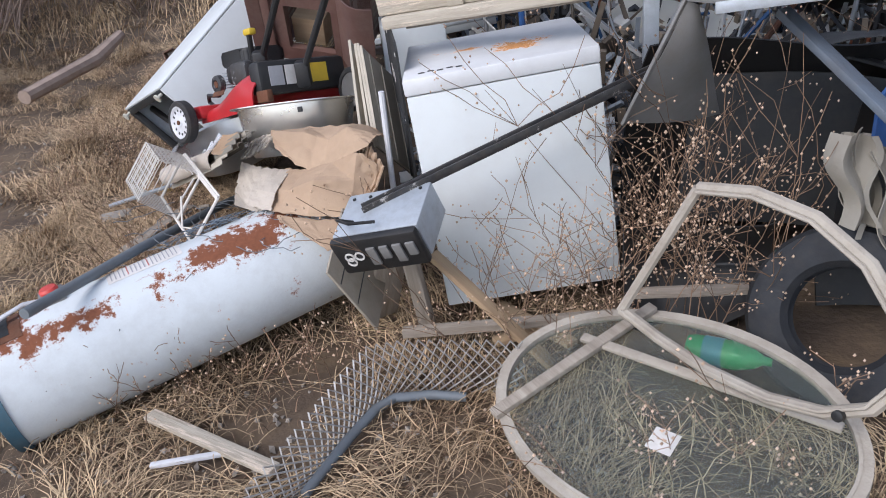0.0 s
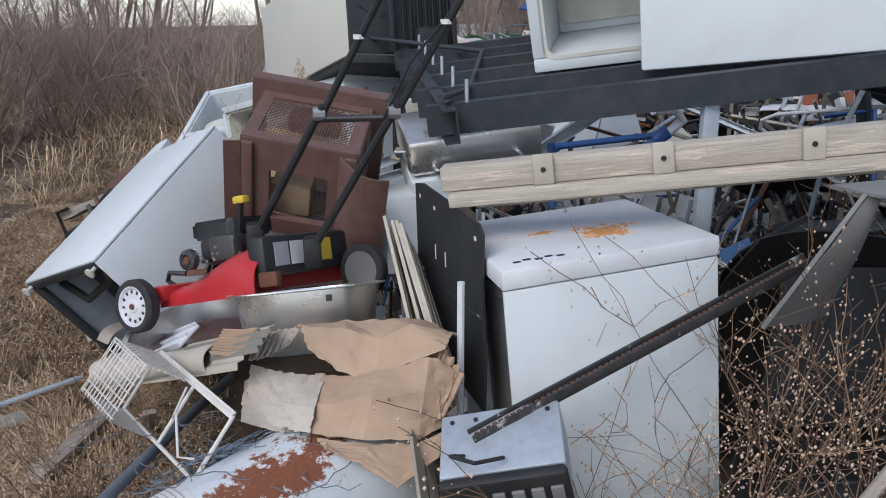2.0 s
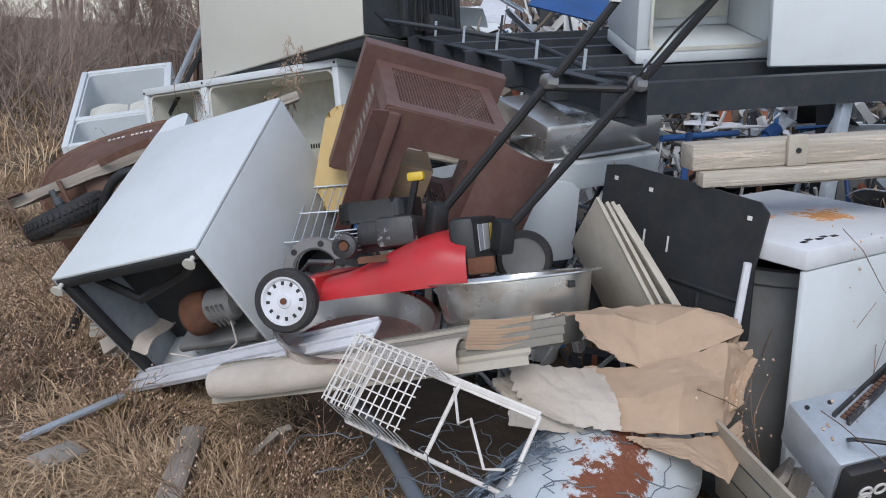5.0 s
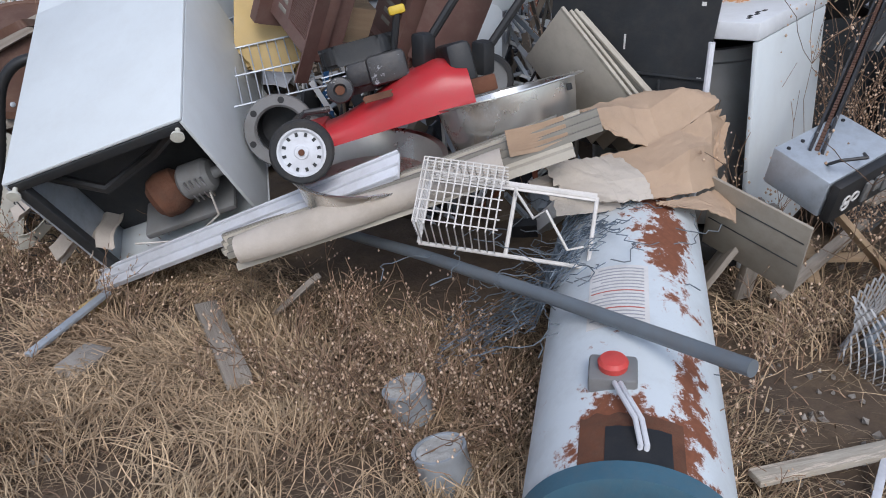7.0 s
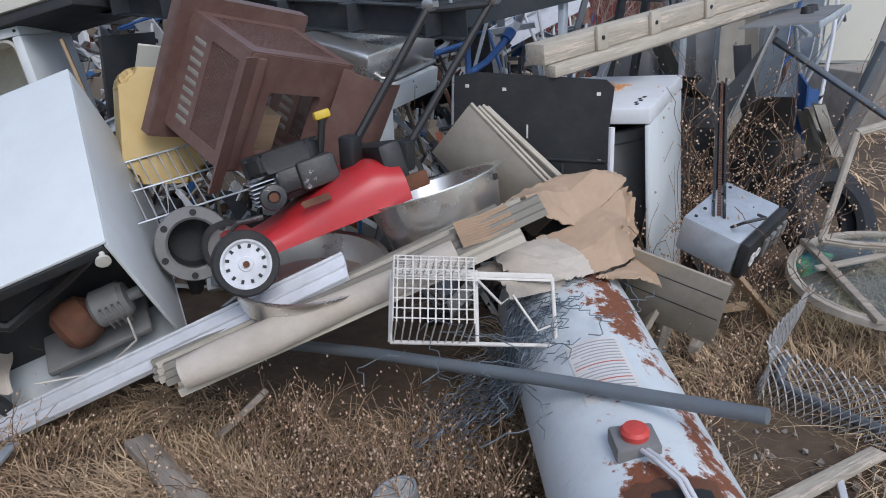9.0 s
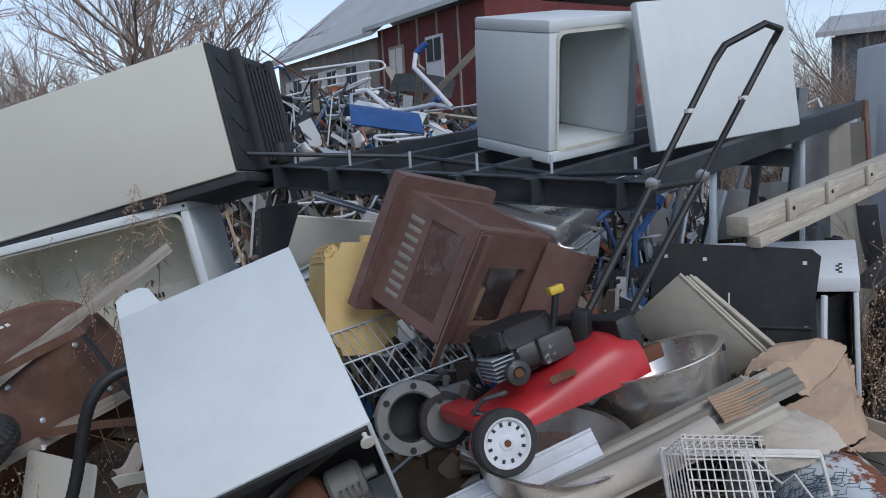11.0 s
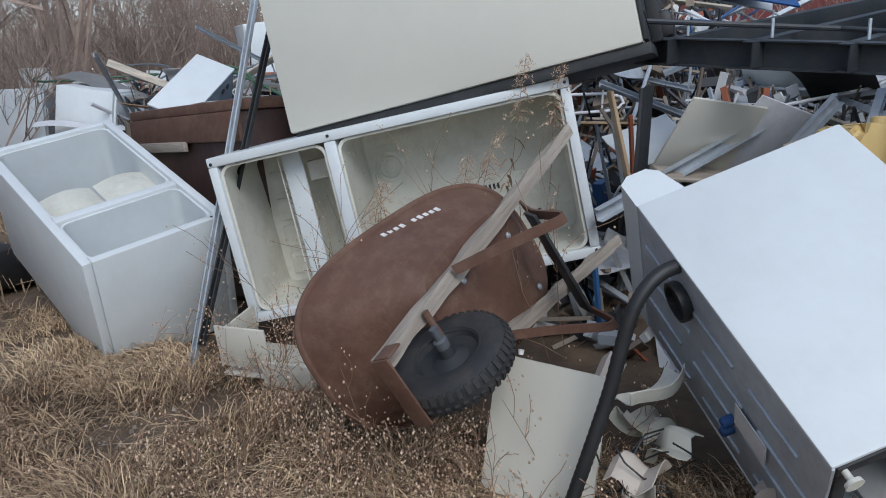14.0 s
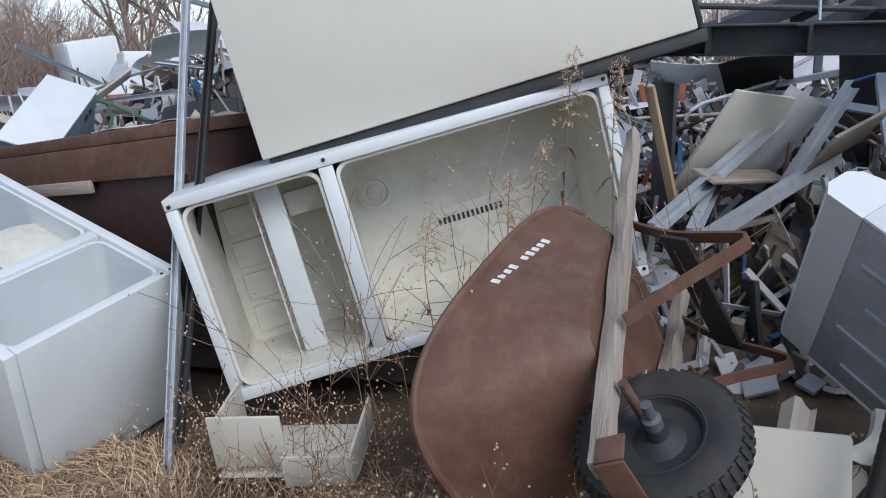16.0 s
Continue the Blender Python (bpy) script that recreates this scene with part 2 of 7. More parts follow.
def tube(bm, pts, r, n=8, closed=False):
    """A round bar along a line of points; r may be one number or one for each point."""
    pts = [Vector(p) for p in pts]
    k = len(pts)
    rings = []
    prev = None
    for i, p in enumerate(pts):
        a = pts[(i - 1) % k] if closed or i else p
        b = pts[(i + 1) % k] if closed or i < k - 1 else p
        d = (b - a).normalized()
        if prev is None:
            u = d.orthogonal().normalized()
        else:
            u = (prev - d * prev.dot(d)).normalized()
        prev = u
        w = d.cross(u)
        rr = r[i] if isinstance(r, (list, tuple)) else r
        rings.append([bm.verts.new(p + (u * math.cos(2 * math.pi * j / n) + w * math.sin(2 * math.pi * j / n)) * rr) for j in range(n)])
    for i in range(k if closed else k - 1):
        a, b = rings[i], rings[(i + 1) % k]
        for j in range(n):
            bm.faces.new((a[j], a[(j + 1) % n], b[(j + 1) % n], b[j]))
    if not closed:
        bm.faces.new(rings[0])
        bm.faces.new(rings[-1])
    return bm


def lathe(bm, profile, n=32, m=None, closed=False):
    """Turns (radius, height) pairs about z."""
    m = m or Matrix()
    rings = []
    for r, z in profile:
        if r < 1e-6:
            rings.append([bm.verts.new(m @ Vector((0, 0, z)))])
        else:
            rings.append([bm.verts.new(m @ Vector((r * math.cos(2 * math.pi * j / n), r * math.sin(2 * math.pi * j / n), z))) for j in range(n)])
    k = len(rings)
    for i in range(k if closed else k - 1):
        a, b = rings[i], rings[(i + 1) % k]
        for j in range(n):
            q = (j + 1) % n
            if len(a) == 1 and len(b) == 1:
                continue
            if len(a) == 1:
                bm.faces.new((a[0], b[q], b[j]))
            elif len(b) == 1:
                bm.faces.new((a[j], a[q], b[0]))
            else:
                bm.faces.new((a[j], a[q], b[q], b[j]))
    return bm


def prism(bm, outline, z0, z1, m=None):
    m = m or Matrix()
    a = [bm.verts.new(m @ Vector((x, y, z0))) for x, y in outline]
    b = [bm.verts.new(m @ Vector((x, y, z1))) for x, y in outline]
    k = len(a)
    bm.faces.new(a[::-1])
    bm.faces.new(b)
    for i in range(k):
        bm.faces.new((a[i], a[(i + 1) % k], b[(i + 1) % k], b[i]))
    return bm


def sheet(bm, f, nu, nv, th):
    """A bent sheet of thickness th: f(u, v) gives its place for u and v from 0 to 1."""
    top = [[Vector(f(i / nu, j / nv)) for j in range(nv + 1)] for i in range(nu + 1)]
    up, lo = [], []
    for i in range(nu + 1):
        ra, rb = [], []
        for j in range(nv + 1):
            du = top[min(i + 1, nu)][j] - top[max(i - 1, 0)][j]
            dv = top[i][min(j + 1, nv)] - top[i][max(j - 1, 0)]
            n = du.cross(dv)
            n = n.normalized() if n.length > 1e-9 else Vector((0, 0, 1))
            ra.append(bm.verts.new(top[i][j] + n * th / 2))
            rb.append(bm.verts.new(top[i][j] - n * th / 2))
        up.append(ra)
        lo.append(rb)
    for i in range(nu):
        for j in range(nv):
            bm.faces.new((up[i][j], up[i + 1][j], up[i + 1][j + 1], up[i][j + 1]))
            bm.faces.new((lo[i][j], lo[i][j + 1], lo[i + 1][j + 1], lo[i + 1][j]))
    for i in range(nu):
        bm.faces.new((up[i][0], lo[i][0], lo[i + 1][0], up[i + 1][0]))
        bm.faces.new((up[i][nv], up[i + 1][nv], lo[i + 1][nv], lo[i][nv]))
    for j in range(nv):
        bm.faces.new((up[0][j], up[0][j + 1], lo[0][j + 1], lo[0][j]))
        bm.faces.new((up[nu][j], lo[nu][j], lo[nu][j + 1], up[nu][j + 1]))
    return bm


def nb():
    return bmesh.new()


def rounded(w, h, r, n=5):
    """The outline of a rounded rectangle from (0, 0) to (w, h)."""
    out = []
    for cx, cy, a0 in ((w - r, r, -90), (w - r, h - r, 0), (r, h - r, 90), (r, r, 180)):
        for i in range(n + 1):
            a = radians(a0 + 90 * i / n)
            out.append((cx + r * math.cos(a), cy + r * math.sin(a)))
    return out


def ring_prism(bm, outer, inner, z0, z1, m=None):
    """A flat frame between two outlines with the same number of points."""
    m = m or Matrix()
    k = len(outer)
    v = [[bm.verts.new(m @ Vector((x, y, z))) for x, y in o] for o in (outer, inner) for z in (z0, z1)]
    for i in range(k):
        j = (i + 1) % k
        bm.faces.new((v[0][i], v[0][j], v[1][j], v[1][i]))
        bm.faces.new((v[2][j], v[2][i], v[3][i], v[3][j]))
        bm.faces.new((v[1][i], v[1][j], v[3][j], v[3][i]))
        bm.faces.new((v[0][j], v[0][i], v[2][i], v[2][j]))
    return bm


def ground_z(x, y):
    h = 0.05 * noise.noise((x * 0.5, y * 0.5, 3.1)) + 0.025 * noise.noise((x * 1.7, y * 1.7, 0.3))
    track = math.exp(-((x + 3.3 + 0.12 * (y - 4)) / 0.9) ** 2)
    return h * (1 - 0.6 * track) - 0.04 * track + (0.03 * (y - 3) * -0.4 if y > 3 else 0) * (1 if y < 9 else 9 / y)

# ---------------------------------------------------------------- ground
def build_ground():
    n = 170
    def ax(i):
        s = 2 * i / n - 1
        return math.copysign(abs(s) ** 3.2 * 400 + abs(s) * 6.5, s)
    vs = [(ax(i) - 1.0, ax(j) + 4.0) for i in range(n + 1) for j in range(n + 1)]
    verts = [(x, y, ground_z(x, y)) for x, y in vs]
    faces = [(i * (n + 1) + j, (i + 1) * (n + 1) + j, (i + 1) * (n + 1) + j + 1, i * (n + 1) + j + 1) for i in range(n) for j in range(n)]
    me = bpy.data.meshes.new("ground")
    me.from_pydata(verts, [], faces)
    me.materials.append(soil)
    me.shade_smooth()
    return tagged(new("ground", me), "brown dry soil with matted dead grass", "ground", kind="structure")


build_ground()


# ---------------------------------------------------------------- appliances
def washer(m):
    w, d, h = 0.645, 0.6, 0.86
    t = thing("washing_machine", "white washing machine with a rusty lid and one side missing", "washing machine", m)
    b = nb(); slab(b, 0, w, 0, 0.018, 0, h - 0.06, 0.006); part("front_panel", b, enamel, t)
    b = nb(); slab(b, w - 0.015, w, 0.02, d, 0, h - 0.06, 0.004); part("side_panel", b, enamel, t)
    b = nb(); slab(b, 0, w - 0.017, d - 0.015, d, 0, h - 0.06, 0.004); part("back_panel", b, galv, t)
    b = nb(); slab(b, -0.004, w + 0.004, -0.004, d, h - 0.058, h, 0.008); part("top", b, enamel_rust, t, "white lid with a rust stain")
    b = nb(); lathe(b, [(0.0, 0.1), (0.25, 0.1), (0.27, 0.14), (0.27, 0.7), (0.285, 0.71), (0.285, 0.75), (0.25, 0.75), (0.24, 0.2), (0, 0.2)], 40, Matrix.Translation((0.31, 0.31, 0)))
    part("tub", b, grey_panel, t, "grey plastic tub")
    b = nb(); slab(b, 0.0, w - 0.02, 0.022, d - 0.02, 0.0, 0.06, 0.01); part("base", b, dark_panel, t)
    b = nb(); slab(b, 0.0, 0.02, 0.3, 0.325, 0.06, h - 0.08, 0.004); part("upright", b, enamel, t)
    for i in range(5):
        b = nb(); slab(b, 0.05 + 0.032 * i, 0.072 + 0.032 * i, 0.05 + 0.01 * (i % 2), 0.062 + 0.01 * (i % 2), h + 0.0005, h + 0.002)
        part("slot", b, black, t)
    return t


washer(axes((-0.137, 2.523, 0.081), (0.997, 0.013, 0.076), (-0.01, 0.999, -0.036)))


def dryer(m):
    L, w, d = 0.88, 0.635, 0.6
    t = thing("clothes_dryer", "white clothes dryer tipped over, open base showing its motor", "dryer", m)
    b = nb(); slab(b, 0, L, 0.0, w, -0.014, 0, 0.006); part("side_panel", b, enamel, t)
    b = nb(); slab(b, 0, L, 0.0, w, -d, -d + 0.014, 0.005); part("side_panel", b, enamel, t)
    b = nb(); slab(b, 0, L, 0.0, 0.014, -d + 0.015, -0.015, 0.005); part("front_panel", b, enamel, t)
    back = nb()
    slab(back, 0.0, L, w - 0.012, w - 0.002, -d + 0.015, -0.015, 0.003)
    back = part("back_panel", back, galv, t, "galvanised back panel with pressed ribs")
    for i in range(4):
        for k in range(3):
            b = nb(); slab(b, 0.05 + 0.27 * k + 0.05 * (i % 2), 0.25 + 0.27 * k + 0.05 * (i % 2), w - 0.003, w + 0.005, -d + 0.08 + 0.125 * i, -d + 0.095 + 0.125 * i, 0.003); part("rib", b, galv, back)
    b = nb(); lathe(b, [(0.0, 0), (0.055, 0), (0.06, 0.01), (0.06, 0.03), (0.05, 0.03), (0.05, 0.012), (0, 0.012)], 24, pose(0.62, w - 0.002, -0.14, -90, 0, 0))
    part("vent_hole", b, black, back)
    b = nb(); slab(b, 0.2, 0.34, w + 0.006, w + 0.009, -0.36, -0.26); part("paper_label", b, label_white, back)
    for z in (-0.38, -0.43):
        b = nb(); lathe(b, [(0, 0), (0.016, 0), (0.016, 0.03), (0.012, 0.035), (0, 0.035)], 12, pose(0.36, w, z, -90, 0, 0)); part("hose_inlet", b, blue_plastic, back)
    b = nb(); slab(b, L - 0.014, L - 0.001, 0.016, w - 0.014, -d + 0.016, -0.016, 0.003); part("top", b, enamel, t)
    b = nb()
    prism(b, [(0, 0), (0.1, 0.03), (0.125, 0.06), (0.125, 0.12), (0.1, 0.15), (0, 0.15)], -d + 0.01, -0.004, Matrix.Translation((L, w - 0.15, 0)))
    part("console", b, enamel, t)
    # the frame of the open base
    b = nb()
    slab(b, -0.004, 0.03, 0.016, w - 0.014, -0.05, -0.0145, 0.003); slab(b, -0.004, 0.03, 0.016, w - 0.014, -d + 0.0145, -d + 0.05, 0.003)
    slab(b, -0.004, 0.03, w - 0.05, w - 0.0135, -d + 0.05, -0.05, 0.003)
    part("base_frame", b, dark_panel, t)
    for y, z in ((0.03, -0.035), (w - 0.03, -0.03), (0.035, -d + 0.035), (w - 0.03, -d + 0.03)):
        b = nb(); lathe(b, [(0, 0), (0.008, 0), (0.008, 0.025), (0.02, 0.026), (0.022, 0.036), (0, 0.038)], 14, pose(-0.004, y, z, 0, -90, 0)); part("levelling_foot", b, liner, t)
    # dark colour on this wall paints in the shade inside the open base
    b = nb(); slab(b, 0.22, 0.235, 0.02, w - 0.02, -d + 0.02, -0.02); part("shaded_inner_wall", b, dark_panel, t)
    b = nb()
    lathe(b, [(0, 0), (0.05, 0), (0.075, 0.02), (0.085, 0.06), (0.075, 0.11), (0.05, 0.13), (0, 0.13)], 20, pose(0.07, 0.33, -0.36, 90, 0, 20))
    mo = part("blower_housing", b, rust, t, "rust-brown fan housing")
    b = nb(); lathe(b, [(0, 0), (0.05, 0), (0.062, 0.012), (0.062, 0.1), (0.05, 0.115), (0.02, 0.12), (0.02, 0.16), (0, 0.16)], 20, pose(0.08, 0.2, -0.33, 90, 0, 0)); part("motor", b, grey_panel, t)
    for k in range(4):
        b = nb(); slab(b, 0.02, 0.03, 0.1 + 0.02 * k, 0.106 + 0.02 * k, -0.38, -0.28); part("cooling_fin", b, chrome, t)
    b = nb(); slab(b, 0.04, 0.2, 0.08, 0.44, -0.5, -0.47, 0.01); part("motor_bracket", b, grey_panel, t)
    b = nb(); tube(b, [(0.05, 0.1, -0.3), (-0.0, 0.13, -0.45), (0.02, 0.3, -0.55), (0.05, 0.5, -0.5)], 0.004, 6); part("wire", b, wire_white, t)
    b = nb(); tube(b, [(0.08, 0.55, -0.1), (0.04, 0.4, -0.2), (0.08, 0.2, -0.16), (0.05, 0.08, -0.08)], 0.018, 8); part("duct", b, black, t)
    return t


DRYER = axes((-1.496, 3.786, 0.71), (0.53, 0.691, 0.49), (-0.626, 0.71, -0.327))
dryer(DRYER)


def fridge_box(t, L, h, d, wall, material, lining, dividers=(), lip=0.0):
    """An open cabinet lying along x: opening on the plane z = 0, depth below it."""
    b = nb(); slab(b, 0, L, 0, wall, -d, 0, 0.006); part("side_wall", b, material, t)
    b = nb(); slab(b, 0, L, h - wall, h, -d, 0, 0.006); part("side_wall", b, material, t)
    b = nb(); slab(b, 0, wall, wall + 0.001, h - wall - 0.001, -d, 0, 0.006); part("end_wall", b, material, t)
    b = nb(); slab(b, L - wall, L, wall + 0.001, h - wall - 0.001, -d, 0, 0.006); part("end_wall", b, material, t)
    b = nb(); slab(b, wall, L - wall, wall, h - wall, -d, -d + 0.07, 0.0); part("back_wall", b, lining, t)
    xs = [wall] + [x for x in dividers] + [L - wall]
    for i, x in enumerate(dividers):
        b = nb(); slab(b, x - 0.028, x + 0.028, wall + 0.001, h - wall - 0.001, -d + 0.07, -0.004, 0.005); part("divider", b, material, t)
    for i in range(len(xs) - 1):
        x0, x1 = xs[i] + (0.03 if i else 0.002), xs[i + 1] - (0.03 if i < len(xs) - 2 else 0.002)
        b = nb()
        o = rounded(x1 - x0, h - 2 * wall - 0.004, 0.05)
        inn = [(0.012 + x * (1 - 0.024 / (x1 - x0)), 0.012 + y * (1 - 0.024 / (h - 2 * wall))) for x, y in o]
        ring_prism(b, o, inn, -d + 0.071, -0.02, Matrix.Translation((x0, wall + 0.002, 0)))
        part("liner", b, lining, t)
    return t


def big_fridge(m):
    L, w, d = 1.71, 0.66, 0.72
    t = thing("refrigerator", "cream refrigerator lying on its side, black condenser back exposed", "refrigerator", m)
    b = nb(); slab(b, 0, L, 0, w, -d, 0, 0.01); part("cabinet", b, cream, t)
    b = nb(); slab(b, 0.02, L + 0.03, -0.05, -0.0015, -d + 0.02, -0.02, 0.004); part("under_side", b, dark_panel, t)
    bk = nb(); slab(bk, L + 0.001, L + 0.02, 0.01, w - 0.01, -d + 0.01, -0.004, 0.004); bk = part("back_plate", bk, dark_panel, t, "black back plate")
    for i in range(4):
        for k in range(2):
            b = nb(); box(b, (0.004, 0.01, 0.12), m=Matrix.Translation((L + 0.0225, 0.1 + i * 0.15, -0.12 - 0.13 * k)) @ pose(0, 0, 0, 30 if k else -30, 0, 0)); part("stiffening_groove", b, black, bk)
    for i in range(16):
        b = nb(); tube(b, [(L + 0.05, 0.06, -0.33 - i * 0.02), (L + 0.05, w - 0.06, -0.33 - i * 0.02)], 0.003, 5); part("condenser_wire", b, black, bk)
    b = nb()
    pts = []
    for i in range(7):
        y0, y1 = (0.06, w - 0.08) if i % 2 == 0 else (w - 0.08, 0.06)
        pts += [(L + 0.058, y0, -0.33 - 0.05 * i), (L + 0.058, y1, -0.33 - 0.05 * i)]
    tube(b, pts, 0.006, 6); part("condenser_tube", b, black, bk)
    for z in (-0.27, -0.68):
        b = nb(); slab(b, L + 0.02, L + 0.07, 0.01, w - 0.005, z, z + 0.03, 0.004); part("side_rail", b, dark_panel, bk)
    b = nb(); slab(b, L + 0.021, L + 0.12, 0.03, 0.16, -0.6, -0.4, 0.03); part("compressor", b, black, bk)
    return t


big_fridge(axes((-0.78, 6.852, 1.034), (0.274, -0.937, 0.215), (0.003, 0.224, 0.975)))


def open_fridge(m):
    L, h, d = 1.72, 0.825, 0.6
    t = thing("open_refrigerator", "white refrigerator cabinet without doors lying on its side, dirty inside", "refrigerator", m)
    fridge_box(t, L, h, d, 0.045, enamel, liner, (0.6,))
    b = nb(); slab(b, 0.3, 0.4, 0.06, h - 0.06, -0.2, -0.18, 0.008); part("shelf_front", b, enamel, t)
    for i in range(26):
        b = nb(); tube(b, [(0.28, 0.06 + i * 0.025, -0.19), (0.28, 0.06 + i * 0.025, -0.42)], 0.0025, 4); part("shelf_wire", b, wire_white, t)
    for y in (0.06, h - 0.06):
        b = nb(); tube(b, [(0.28, 0.05, -0.19 if y < 0.3 else -0.42), (0.28, h - 0.05, -0.19 if y < 0.3 else -0.42)], 0.004, 6); part("shelf_rail", b, wire_white, t)
    b = nb(); lathe(b, [(0.0, 0), (0.075, 0), (0.08, 0.012), (0.06, 0.02), (0.055, 0.008), (0.035, 0.01), (0.03, 0.022), (0, 0.024)], 28, pose(0.76, 0.56, -d + 0.07, 0, 0, 0)); part("fan_cover", b, liner, t)
    b = nb(); slab(b, 0.7, 0.82, 0.5, 0.68, -d + 0.068, -d + 0.074, 0.003); part("fan_plate", b, liner, t)
    b = nb(); slab(b, 0.95, 1.5, 0.12, 0.4, -d + 0.068, -d + 0.08, 0.006); vp = part("air_panel", b, liner, t)
    for i in range(14):
        b = nb(); slab(b, 1.0 + i * 0.022, 1.012 + i * 0.022, 0.33, 0.36, -d + 0.081, -d + 0.083); part("vent_slot", b, dark_panel, vp)
    for i in range(4):
        b = nb(); slab(b, 0.1 + 0.0 * i, 0.26, 0.1 + 0.15 * i, 0.22 + 0.15 * i, -d + 0.068, -d + 0.085, 0.008); part("inner_panel", b, liner, t)
    b = nb(); slab(b, 0.4, 0.55, 0.6, 0.7, -0.3, -0.24, 0.01); part("control_box", b, liner, t)
    for x, y in ((0.02, 0.025), (0.02, 0.06), (0.6, h - 0.02), (L - 0.02, h - 0.02), (L - 0.02, 0.03), (0.02, h - 0.03)):
        b = nb(); lathe(b, [(0, 0), (0.008, 0), (0.008, 0.003), (0, 0.004)], 10, pose(x, y, 0.0005)); part("screw_hole", b, black, t)
    return t


# x along its length from the low end, y up across, opening towards the path
F2 = axes((-1.075, 6.92, 0.135), (0.78, -1.41, 0.31), (-0.06, 0.13, 0.825))
open_fridge(F2)


def sunk_fridge(m):
    L, h, d = 1.42, 0.73, 0.69
    t = thing("upturned_refrigerator", "white refrigerator cabinet without doors standing open side up in the grass", "refrigerator", m)
    fridge_box(t, L, h, d, 0.045, enamel, enamel, (0.47,))
    for k in range(2):
        b = nb()
        sheet(b, lambda u, v: (0.6 + 0.3 * u, 0.06 + 0.3 * k + 0.28 * v, -0.13 + 0.045 * math.sin(math.pi * v) * (0.6 + 0.4 * math.sin(math.pi * u))), 8, 8, 0.012)
        part("crisper_lid", b, liner, t)
        b = nb(); slab(b, 0.585, 0.6, 0.06 + 0.3 * k, 0.34 + 0.3 * k, -0.36, -0.125, 0.004); part("crisper_front", b, enamel, t)
    b = nb(); slab(b, 0.062, 0.43, 0.062, h - 0.062, -0.36, -0.345, 0.004); part("freezer_floor", b, enamel, t)
    for i in range(16):
        b = nb(); slab(b, 0.07, 0.42, 0.08 + i * 0.036, 0.088 + i * 0.036, -0.3455, -0.338, 0.0); part("floor_rib", b, enamel, t)
    for x, y in ((0.02, 0.03), (0.02, 0.07)):
        b = nb(); lathe(b, [(0, 0), (0.006, 0), (0.006, 0.003), (0, 0.004)], 10, pose(x, y, 0.0005)); part("screw_hole", b, black, t)
    return t


sunk_fridge(axes((-0.946, 7.188, 0.639), (0.193, 0.931, 0.31), (-0.95, 0.256, -0.18)))


